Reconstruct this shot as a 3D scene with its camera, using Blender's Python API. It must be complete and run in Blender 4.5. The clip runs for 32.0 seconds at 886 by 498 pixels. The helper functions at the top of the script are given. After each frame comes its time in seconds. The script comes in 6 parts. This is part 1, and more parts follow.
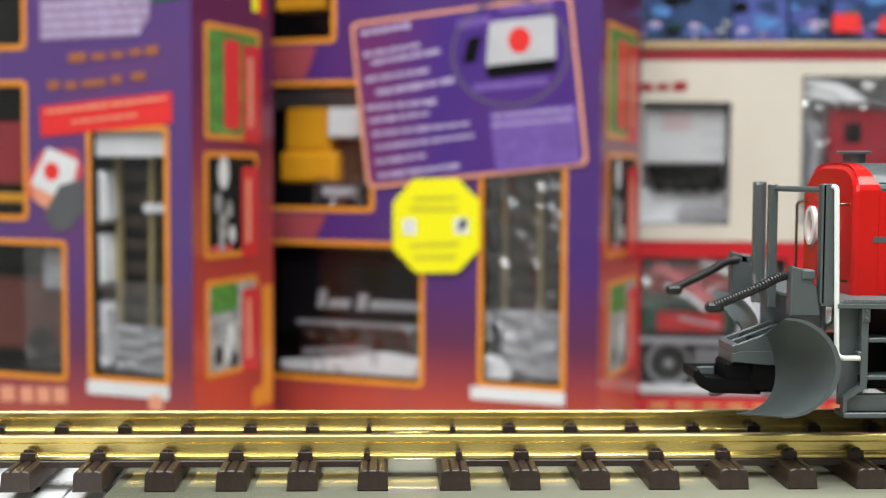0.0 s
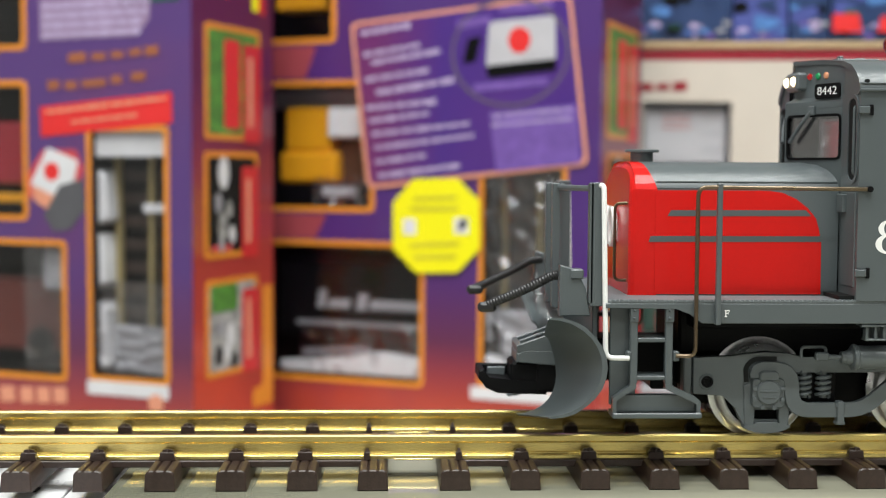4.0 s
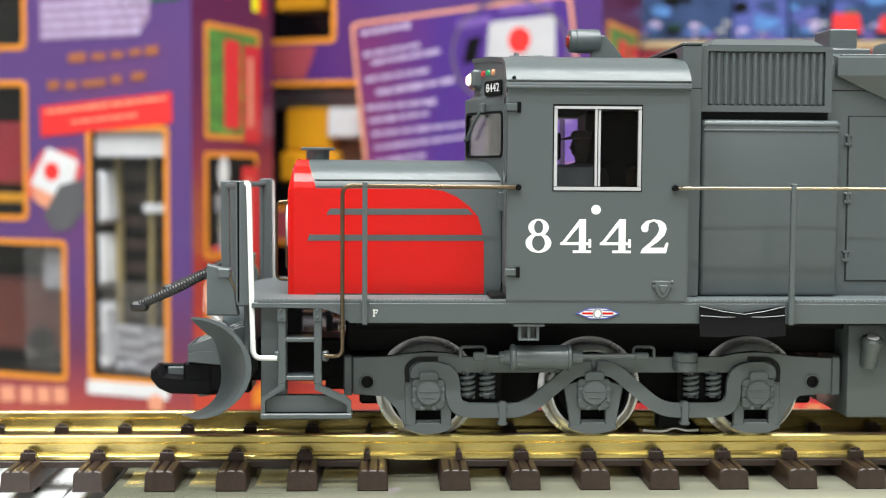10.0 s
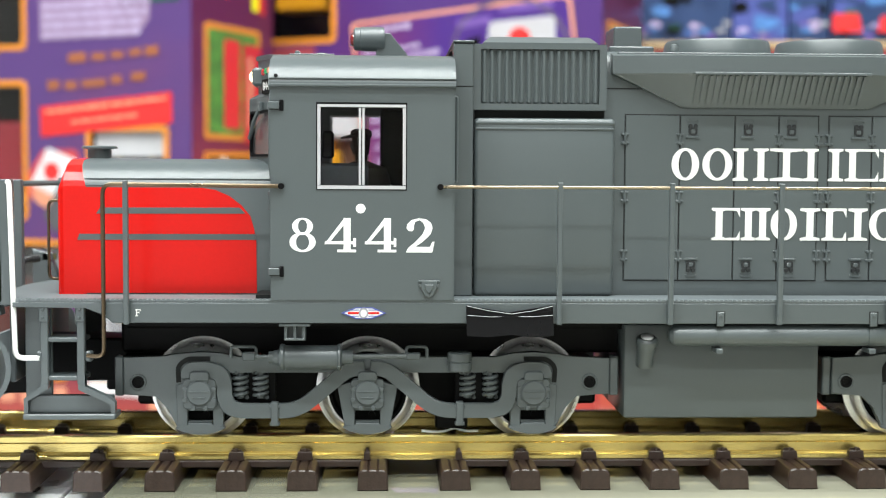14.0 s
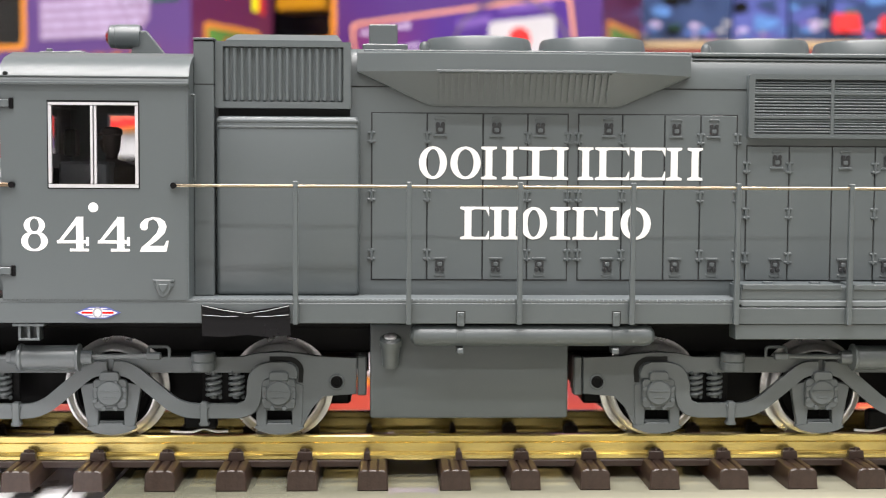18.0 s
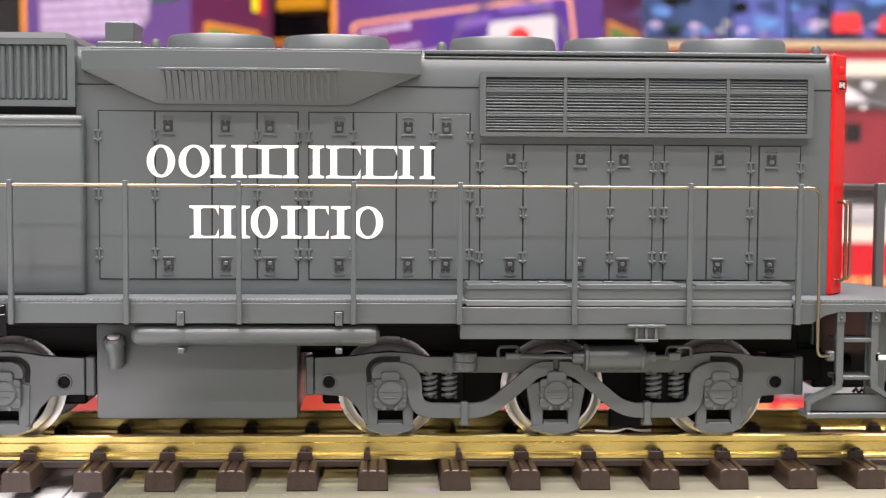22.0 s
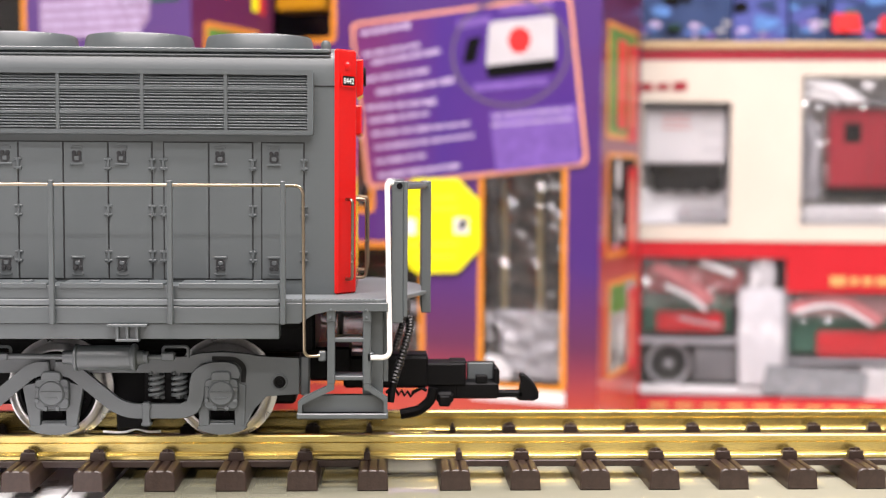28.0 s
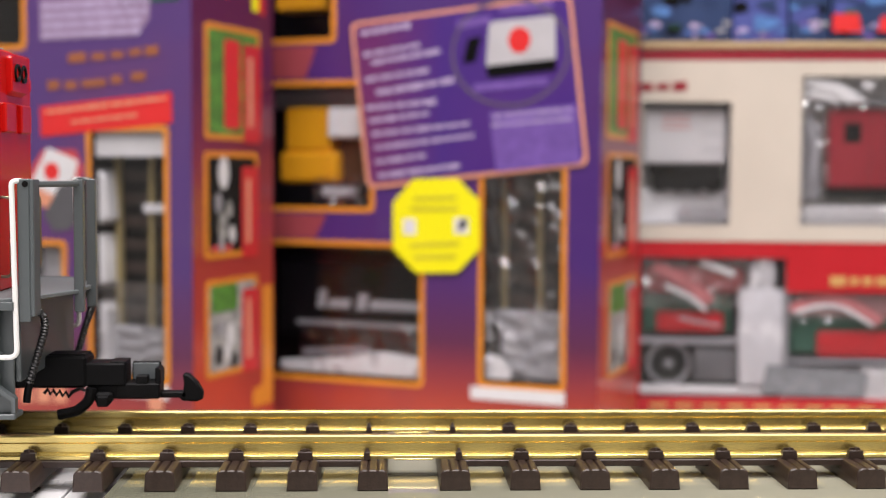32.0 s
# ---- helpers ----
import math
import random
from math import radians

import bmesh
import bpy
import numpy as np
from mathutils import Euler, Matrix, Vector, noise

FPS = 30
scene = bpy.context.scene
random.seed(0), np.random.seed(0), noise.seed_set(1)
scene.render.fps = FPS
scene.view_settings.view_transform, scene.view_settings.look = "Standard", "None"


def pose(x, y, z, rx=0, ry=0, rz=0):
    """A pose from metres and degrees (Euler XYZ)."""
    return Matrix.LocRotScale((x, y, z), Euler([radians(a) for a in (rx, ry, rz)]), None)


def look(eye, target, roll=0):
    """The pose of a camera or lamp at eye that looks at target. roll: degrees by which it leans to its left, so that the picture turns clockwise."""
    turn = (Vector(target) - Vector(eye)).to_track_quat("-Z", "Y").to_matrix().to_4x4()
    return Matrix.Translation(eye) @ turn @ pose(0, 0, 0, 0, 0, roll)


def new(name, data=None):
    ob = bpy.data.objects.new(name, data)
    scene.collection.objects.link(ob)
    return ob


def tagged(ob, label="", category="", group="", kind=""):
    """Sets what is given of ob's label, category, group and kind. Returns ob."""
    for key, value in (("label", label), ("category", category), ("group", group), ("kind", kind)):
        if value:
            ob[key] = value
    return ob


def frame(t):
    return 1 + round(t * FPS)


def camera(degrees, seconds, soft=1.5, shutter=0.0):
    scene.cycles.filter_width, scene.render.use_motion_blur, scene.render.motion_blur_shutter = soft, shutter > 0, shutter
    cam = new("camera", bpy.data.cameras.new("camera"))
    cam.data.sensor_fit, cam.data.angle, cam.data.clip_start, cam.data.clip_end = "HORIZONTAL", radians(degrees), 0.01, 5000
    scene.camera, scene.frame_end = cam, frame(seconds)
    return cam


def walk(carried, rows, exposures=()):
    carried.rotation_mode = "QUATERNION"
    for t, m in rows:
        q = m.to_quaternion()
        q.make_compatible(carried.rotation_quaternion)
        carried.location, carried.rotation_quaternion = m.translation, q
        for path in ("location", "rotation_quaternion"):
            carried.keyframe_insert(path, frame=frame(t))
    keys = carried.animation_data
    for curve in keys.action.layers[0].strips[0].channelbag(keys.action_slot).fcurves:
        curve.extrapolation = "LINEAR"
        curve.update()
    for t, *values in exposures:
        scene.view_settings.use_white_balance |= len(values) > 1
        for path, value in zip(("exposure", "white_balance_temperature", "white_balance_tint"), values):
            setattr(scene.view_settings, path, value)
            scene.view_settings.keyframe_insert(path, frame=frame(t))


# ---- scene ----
MM = 0.001
cam = camera(37.35, 32.0, soft=1.1)
cam.data.dof.use_dof = True
cam.data.dof.focus_distance = 0.462
cam.data.dof.aperture_fstop = 10.0
RAIL = 16.0  # height of the rail tops over the table, mm
EYE = look((0, -0.5067, 0.1147), (0.04124, 0.49053, 0.0533), 0.344)
walk(cam, [(0, EYE), (32, EYE)], exposures=[(0, -0.16, 6320, 5), (3, -0.16, 6380, 6), (6, -0.07, 6430, 7), (8, 0.16, 6400, 7), (10, 0.26, 6350, 5), (11, 0.28, 6310, 4), (13, 0.34, 6240, 3), (14.5, 0.43, 6310, 5), (17, 0.45, 6560, 12), (20, 0.47, 6800, 19), (25, 0.49, 6880, 22), (28, 0.47, 6820, 21), (29, 0.31, 6800, 20), (30, -0.07, 6760, 19), (32, -0.21, 6720, 18)])

# ---- light: the shop's ceiling ----
world = bpy.data.worlds.new("shop_air")
scene.world = world
world.use_nodes = True
world.node_tree.nodes["Background"].inputs["Color"].default_value = (0.9, 0.95, 1.0, 1)
world.node_tree.nodes["Background"].inputs["Strength"].default_value = 0.05
LAMPS = [(0.1, 0.02, 1.75, 2.4, 0.07, 26), (0.1, -0.45, 1.75, 2.4, 0.07, 30), (-0.1, -0.9, 1.75, 2.4, 0.07, 38), (-0.2, -1.8, 1.75, 2.4, 0.07, 30)]
for lx, ly, lz, lw, ld, power in LAMPS:
    data = bpy.data.lights.new("ceiling_tube_light", "AREA")
    data.shape, data.size, data.size_y, data.energy = "RECTANGLE", lw, ld, power
    data.color = (1.0, 1.0, 0.98)
    lamp = new("ceiling_tube_light", data)
    lamp.location = (lx, ly, lz)


# ---- materials ----
def mat(name, color, rough=0.5, metal=0.0, var=0.06, grain=900.0, bump=0.0, patch=25.0, coat=0.0, spec=0.5, rvar=0.08, stretch=(1, 1, 1)):
    m = bpy.data.materials.new(name)
    m.use_nodes = True
    nt = m.node_tree
    p = nt.nodes["Principled BSDF"]
    co = nt.nodes.new("ShaderNodeTexCoord")
    big = nt.nodes.new("ShaderNodeTexNoise")
    fine = nt.nodes.new("ShaderNodeTexNoise")
    big.inputs["Scale"].default_value, fine.inputs["Scale"].default_value = patch, grain
    big.inputs["Detail"].default_value = 4.0
    add = nt.nodes.new("ShaderNodeMath")
    add.operation = "ADD"
    grow = nt.nodes.new("ShaderNodeMapping")
    grow.inputs["Scale"].default_value = stretch
    nt.links.new(co.outputs["Object"], grow.inputs["Vector"])
    for n in (big, fine):
        nt.links.new(grow.outputs["Vector"], n.inputs["Vector"])
    nt.links.new(big.outputs["Fac"], add.inputs[0])
    nt.links.new(fine.outputs["Fac"], add.inputs[1])
    span = nt.nodes.new("ShaderNodeMapRange")
    span.inputs["From Min"].default_value, span.inputs["From Max"].default_value = 0.6, 1.4
    span.inputs["To Min"].default_value, span.inputs["To Max"].default_value = 1 - var, 1 + var
    nt.links.new(add.outputs[0], span.inputs["Value"])
    mix = nt.nodes.new("ShaderNodeVectorMath")
    mix.operation = "SCALE"
    mix.inputs[0].default_value = color
    nt.links.new(span.outputs[0], mix.inputs["Scale"])
    nt.links.new(mix.outputs[0], p.inputs["Base Color"])
    rr = nt.nodes.new("ShaderNodeMapRange")
    rr.interpolation_type = "SMOOTHSTEP"
    rr.inputs["From Min"].default_value, rr.inputs["From Max"].default_value = 0.15, 0.85
    rr.inputs["To Min"].default_value, rr.inputs["To Max"].default_value = max(0.02, rough - rvar), min(1, rough + rvar)
    nt.links.new(big.outputs["Fac"], rr.inputs["Value"])
    nt.links.new(rr.outputs[0], p.inputs["Roughness"])
    p.inputs["Metallic"].default_value = metal
    p.inputs["Coat Weight"].default_value = coat
    p.inputs["Specular IOR Level"].default_value = spec
    if bump:
        b = nt.nodes.new("ShaderNodeBump")
        b.inputs["Strength"].default_value, b.inputs["Distance"].default_value = bump, 0.0003
        nt.links.new(fine.outputs["Fac"], b.inputs["Height"])
        nt.links.new(b.outputs[0], p.inputs["Normal"])
    return m


def glow(name, color, strength):
    m = bpy.data.materials.new(name)
    m.use_nodes = True
    p = m.node_tree.nodes["Principled BSDF"]
    p.inputs["Base Color"].default_value = (*color, 1)
    p.inputs["Emission Color"].default_value = (*color, 1)
    p.inputs["Emission Strength"].default_value = strength
    return m


def glass(name, color, rough=0.02):
    m = bpy.data.materials.new(name)
    m.use_nodes = True
    p = m.node_tree.nodes["Principled BSDF"]
    p.inputs["Base Color"].default_value = (*color, 1)
    p.inputs["Transmission Weight"].default_value = 1.0
    p.inputs["Roughness"].default_value = rough
    p.inputs["IOR"].default_value = 1.15
    return m


def film_mat(name, gloss):
    """Thin clear packing film: mostly seen through, with a weak glossy sheen."""
    m = bpy.data.materials.new(name)
    m.use_nodes = True
    nt = m.node_tree
    nt.nodes.clear()
    out, mixer = nt.nodes.new("ShaderNodeOutputMaterial"), nt.nodes.new("ShaderNodeMixShader")
    clear, shine = nt.nodes.new("ShaderNodeBsdfTransparent"), nt.nodes.new("ShaderNodeBsdfGlossy")
    clear.inputs["Color"].default_value = (0.94, 0.94, 0.95, 1)
    shine.inputs["Roughness"].default_value = 0.2
    mixer.inputs[0].default_value = gloss
    nt.links.new(clear.outputs[0], mixer.inputs[1])
    nt.links.new(shine.outputs[0], mixer.inputs[2])
    nt.links.new(mixer.outputs[0], out.inputs["Surface"])
    return m


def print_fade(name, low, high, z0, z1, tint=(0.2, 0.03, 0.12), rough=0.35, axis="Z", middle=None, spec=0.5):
    """Printed carton ink fading from one colour at the bottom to another at the top; also the plate's painted
    reflection along X.
    """
    m = mat(name, high, rough, var=0.08, grain=300, patch=9, coat=0.3, spec=spec, rvar=min(0.08, 0.5 * rough))
    nt = m.node_tree
    p = nt.nodes["Principled BSDF"]
    co = nt.nodes.new("ShaderNodeTexCoord")
    sep = nt.nodes.new("ShaderNodeSeparateXYZ")
    nt.links.new(co.outputs["Object"], sep.inputs[0])
    wave = nt.nodes.new("ShaderNodeTexNoise")
    wave.inputs["Scale"].default_value = 7.0
    nt.links.new(co.outputs["Object"], wave.inputs["Vector"])
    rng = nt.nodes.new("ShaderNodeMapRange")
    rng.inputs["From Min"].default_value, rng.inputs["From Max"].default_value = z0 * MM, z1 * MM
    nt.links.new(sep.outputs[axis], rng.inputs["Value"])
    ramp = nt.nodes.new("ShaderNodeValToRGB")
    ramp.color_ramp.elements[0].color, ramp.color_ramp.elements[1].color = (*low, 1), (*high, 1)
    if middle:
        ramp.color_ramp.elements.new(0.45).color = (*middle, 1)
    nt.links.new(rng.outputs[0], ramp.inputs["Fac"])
    blot = nt.nodes.new("ShaderNodeMapRange")
    blot.inputs["From Min"].default_value, blot.inputs["From Max"].default_value = 0.48, 0.68
    blot.inputs["To Max"].default_value = 0.45
    nt.links.new(wave.outputs["Fac"], blot.inputs["Value"])
    over = nt.nodes.new("ShaderNodeMix")
    over.data_type = "RGBA"
    over.inputs["B"].default_value = (*tint, 1)
    nt.links.new(blot.outputs[0], over.inputs["Factor"])
    nt.links.new(ramp.outputs["Color"], over.inputs["A"])
    nt.links.new(over.outputs["Result"], p.inputs["Base Color"])
    return m


GREY = mat("grey_plastic", (0.075, 0.089, 0.093), 0.34, var=0.03, grain=1500, patch=14, rvar=0.005, spec=0.62)
TREAD = mat("tread_plate", (0.122, 0.14, 0.147), 0.5, var=0.08, grain=1200, bump=0.3, rvar=0.04)
FRAME = mat("frame_plastic", (0.092, 0.106, 0.111), 0.34, var=0.05, grain=1500, bump=0.08, rvar=0.04)
RED = mat("red_paint", (0.56, 0.007, 0.005), 0.22, var=0.04, spec=0.32, rvar=0.01)
WHITE = mat("white_paint", (0.82, 0.82, 0.8), 0.35, var=0.02)
BLACK = mat("black_plastic", (0.0035, 0.0035, 0.004), 0.5, var=0.2, bump=0.05, spec=0.12)
# Near-black: shade of holes, slots and wells put into colour; also plain dark parts.
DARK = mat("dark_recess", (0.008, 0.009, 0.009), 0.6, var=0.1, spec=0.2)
STEEL = mat("plated_wheel_rim", (0.76, 0.76, 0.77), 0.3, metal=0.75, var=0.12, patch=90)
WIRE = mat("brass_wire", (0.3, 0.25, 0.18), 0.3, metal=1.0, var=0.1)
DARKWIRE = mat("dark_brass_wire", (0.16, 0.12, 0.08), 0.3, metal=1.0, var=0.15)
SILVER = mat("silver_frame", (0.5, 0.5, 0.52), 0.4, metal=0.25, var=0.03)
BRASS = mat("brass_rail", (0.64, 0.51, 0.19), 0.26, metal=0.88, var=0.1, grain=500, patch=40, rvar=0.0, stretch=(0.12, 1, 1))
TIE = mat("brown_tie_plastic", (0.031, 0.0175, 0.0125), 0.42, var=0.3, grain=700, bump=0.6, patch=120, stretch=(1, 0.1, 1))
FILM = mat("black_film", (0.006, 0.006, 0.007), 0.1, var=0.2, spec=0.25)
PANE = glass("clear_pane", (0.97, 0.98, 0.98))
LAMPLIT = glow("lit_headlight", (1.0, 0.8, 0.5), 4.0)
DARKLENS = mat("dark_red_lens", (0.2, 0.006, 0.008), 0.08, coat=1.0)
SLATE = mat("slate_console", (0.075, 0.082, 0.095), 0.4, var=0.05)
REDLENS = mat("red_lens", (0.5, 0.01, 0.01), 0.08, coat=1.0)
GREENLENS = mat("green_lens", (0.01, 0.28, 0.09), 0.08, coat=1.0)
AMBERLENS = mat("amber_lens", (0.7, 0.3, 0.16), 0.15, coat=1.0)
BLUE = mat("blue_paint", (0.07, 0.09, 0.32), 0.35)
SKIN = mat("figure_paint", (0.03, 0.016, 0.012), 0.6)
ORANGE = mat("orange_border_print", (0.75, 0.27, 0.03), 0.35, var=0.1)
LILAC = mat("lilac_print", (0.17, 0.09, 0.37), 0.35, var=0.22, patch=60, grain=150)
PALE = mat("pale_print", (0.47, 0.38, 0.58), 0.35, var=0.05)
CLEARFILM = film_mat("clear_packing_film", 0.07)
SCREEN = film_mat("shiny_windscreen", 0.32)
CRINKLE = film_mat("crumpled_packing_film", 0.22)
HOSE = mat("hose_rubber", (0.01, 0.01, 0.011), 0.38, var=0.15)
YELLOW = mat("yellow_label", (0.93, 0.87, 0.005), 0.4, var=0.03)
TRAY = mat("white_tray", (0.72, 0.72, 0.74), 0.4, var=0.1, patch=40)
FOIL = mat("clear_wrap", (0.5, 0.5, 0.53), 0.2, var=0.3, patch=60, grain=200)
CREAM = mat("cream_carton", (0.62, 0.56, 0.485), 0.4, var=0.05)
CRIMSON = mat("crimson_carton", (0.5, 0.012, 0.02), 0.35, var=0.1)
MAROON = mat("maroon_model", (0.3, 0.015, 0.03), 0.35, var=0.12)
AMBER = mat("yellow_model", (0.8, 0.36, 0.012), 0.35, var=0.08)
GREENM = mat("green_model", (0.02, 0.09, 0.06), 0.35, var=0.15)
LEAF = mat("green_print", (0.09, 0.25, 0.04), 0.4, var=0.7, patch=70, grain=150)
TAN = mat("tan_shelf_edge", (0.5, 0.36, 0.2), 0.5, var=0.1)
NAVY = mat("navy_carton", (0.02, 0.045, 0.13), 0.35, var=0.3)
SKY = mat("sky_blue_print", (0.08, 0.2, 0.48), 0.35, var=0.4, patch=40)
MIDGREY = mat("mid_grey_print", (0.33, 0.33, 0.36), 0.4, var=0.2, patch=50)
SALMON = mat("salmon_print", (0.75, 0.32, 0.2), 0.4, var=0.06)
SIGNAL = mat("signal_red_print", (0.75, 0.03, 0.03), 0.35, var=0.06)
WALLPAINT = mat("shop_wall_paint", (0.56, 0.55, 0.54), 0.7, var=0.05, patch=3, grain=200)
CEILING = mat("ceiling_board", (0.8, 0.8, 0.8), 0.8, var=0.04, patch=4, grain=200)
FLOOR = mat("shop_floor", (0.25, 0.22, 0.19), 0.5, var=0.15, patch=4, grain=150)
SHELF = mat("shelf_board", (0.55, 0.53, 0.5), 0.5, var=0.06)
CAPTION = mat("caption_red_print", (0.62, 0.03, 0.035), 0.4, var=0.08)
DARKBOARD = mat("dark_shelf_back", (0.2, 0.17, 0.15), 0.6, var=0.2, patch=6)
PALEHAZE = mat("pale_text_ground", (0.32, 0.22, 0.36), 0.4, var=0.15, patch=40)
SOFTRED = mat("soft_red_print", (0.6, 0.07, 0.08), 0.4, var=0.15, patch=50)
# Pink for the streaks of glare drawn on the crimson carton's windows.
PINK = mat("pinkish_glare", (0.52, 0.18, 0.19), 0.2, var=0.35, patch=60)
MOTTLE = mat("mottled_grey_print", (0.34, 0.34, 0.33), 0.4, var=0.85, patch=70, grain=150)
BOARD = mat("white_board", (0.74, 0.74, 0.75), 0.3, var=0.04, patch=15)
# Paler towards +X: the plate's brighter reflection is painted into its tint.
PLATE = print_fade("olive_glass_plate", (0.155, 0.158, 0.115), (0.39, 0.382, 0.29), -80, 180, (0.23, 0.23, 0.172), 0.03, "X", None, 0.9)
GAPGREY = mat("panel_gap", (0.007, 0.008, 0.009), 0.5, var=0.1)
# Pale grey stands in for the highlights along the film's edges and creases.
GLINT = mat("film_crease", (0.45, 0.46, 0.48), 0.15, var=0.2)
LATCHGREY = mat("dark_latch", (0.016, 0.018, 0.02), 0.4)


# ---- shapes, in millimetres ----
def thing(name, label, category, at=(0, 0, 0), rz=0.0, group=""):
    ob = new(name)
    ob.matrix_basis = pose(*[a * MM for a in at], 0, 0, rz)
    return tagged(ob, label, category, group)


def part(name, bm, material, parent, label="", at=(0, 0, 0), sharp=32):
    bmesh.ops.recalc_face_normals(bm, faces=bm.faces)
    bm.transform(Matrix.Scale(MM, 4))
    me = bpy.data.meshes.new(name)
    bm.to_mesh(me)
    bm.free()
    me.materials.append(material)
    me.polygons.foreach_set("use_smooth", [True] * len(me.polygons))
    me.set_sharp_from_angle(angle=radians(sharp))
    return again(name, me, parent, at, label)


def again(name, me, parent, at=(0, 0, 0), label="", turn=None):
    ob = new(name, me)
    ob.parent = parent
    ob.location = [a * MM for a in at]
    if turn:
        ob.rotation_euler = [radians(a) for a in turn]
    return tagged(ob, label) if label else ob


def box(bm, x0, x1, y0, y1, z0, z1, bev=0.0, seg=1):
    vs = bmesh.ops.create_cube(bm, size=1.0)["verts"]
    for v in vs:
        v.co = Vector((x0 + (v.co.x + 0.5) * (x1 - x0), y0 + (v.co.y + 0.5) * (y1 - y0), z0 + (v.co.z + 0.5) * (z1 - z0)))
    if bev:
        es = list({e for v in vs for e in v.link_edges})
        bmesh.ops.bevel(bm, geom=es, offset=bev, segments=seg, affect="EDGES", profile=0.5)
    return bm


def put(axis, a, p):
    return Vector((p[0], a, p[1])) if axis == "y" else Vector((a, p[0], p[1])) if axis == "x" else Vector((p[0], p[1], a))


def prism(bm, pts, a, b, axis="y", bev=0.0, seg=1):
    lo = [bm.verts.new(put(axis, a, p)) for p in pts]
    hi = [bm.verts.new(put(axis, b, p)) for p in pts]
    caps = [bm.faces.new(lo), bm.faces.new(hi[::-1])]
    for i in range(len(pts)):
        j = (i + 1) % len(pts)
        bm.faces.new((lo[j], lo[i], hi[i], hi[j]))
    if bev:
        es = list({e for f in caps for e in f.edges})
        bmesh.ops.bevel(bm, geom=es, offset=bev, segments=seg, affect="EDGES", profile=0.5)
    return bm


def ring(bm, outer, inner, a, b, axis="y"):
    loops = [[bm.verts.new(put(axis, h, p)) for p in pts] for h in (a, b) for pts in (outer, inner)]
    n = len(outer)
    for i in range(n):
        j = (i + 1) % n
        o0, i0, o1, i1 = loops
        for q in ((o0[i], o0[j], i0[j], i0[i]), (o1[j], o1[i], i1[i], i1[j]), (o0[j], o0[i], o1[i], o1[j]), (i0[i], i0[j], i1[j], i1[i])):
            bm.faces.new(q)
    return bm


def fillet(pts, rad, n=5):
    pts = [Vector(p) for p in pts]
    out = [pts[0]]
    for k in range(1, len(pts) - 1):
        a, b, c = pts[k - 1], pts[k], pts[k + 1]
        u, w = (a - b), (c - b)
        r = min(rad, 0.48 * u.length, 0.48 * w.length)
        p, q = b + u.normalized() * r, b + w.normalized() * r
        for i in range(n + 1):
            t = i / n
            out.append(p * (1 - t) ** 2 + b * 2 * t * (1 - t) + q * t * t)
    out.append(pts[-1])
    return out


def rrect(x0, x1, z0, z1, r, n=4):
    out = []
    for cx, cz, a0 in ((x1 - r, z0 + r, -90), (x1 - r, z1 - r, 0), (x0 + r, z1 - r, 90), (x0 + r, z0 + r, 180)):
        for i in range(n + 1):
            a = radians(a0 + 90 * i / n)
            out.append((cx + r * math.cos(a), cz + r * math.sin(a)))
    return out


def circle(cx, cz, rx, rz, n=24):
    return [(cx + rx * math.cos(2 * math.pi * i / n), cz + rz * math.sin(2 * math.pi * i / n)) for i in range(n)]


def stroke(pts, w):
    pts = [Vector(p) for p in pts]
    left, right = [], []
    for k, p in enumerate(pts):
        d0 = (p - pts[k - 1]).normalized() if k else (pts[1] - p).normalized()
        d1 = (pts[k + 1] - p).normalized() if k + 1 < len(pts) else d0
        n0, n1 = Vector((-d0.y, d0.x)), Vector((-d1.y, d1.x))
        m = (n0 + n1).normalized()
        m = m * (w / 2 / max(0.5, m.dot(n0)))
        left.append(p + m)
        right.append(p - m)
    return [tuple(v) for v in left + right[::-1]]


def tube(bm, pts, r, n=10, ridges=0.0, step=0.0):
    pts = [Vector(p) for p in pts]
    if step:
        fine = []
        for a, b in zip(pts, pts[1:]):
            k = max(1, round((b - a).length / step))
            fine += [a.lerp(b, i / k) for i in range(k)]
        pts = fine + [pts[-1]]
    d = (pts[1] - pts[0]).normalized()
    side = d.orthogonal().normalized()
    loops = []
    for k, p in enumerate(pts):
        dn = (pts[min(k + 1, len(pts) - 1)] - pts[max(k - 1, 0)]).normalized()
        side = (side - dn * side.dot(dn)).normalized()
        up = dn.cross(side)
        rr = r * (1 + (ridges if k % 2 else 0))
        loops.append([bm.verts.new(p + (side * math.cos(2 * math.pi * i / n) + up * math.sin(2 * math.pi * i / n)) * rr) for i in range(n)])
    for a, b in zip(loops, loops[1:]):
        for i in range(n):
            j = (i + 1) % n
            bm.faces.new((a[i], a[j], b[j], b[i]))
    bm.faces.new(loops[0][::-1])
    bm.faces.new(loops[-1])
    return bm


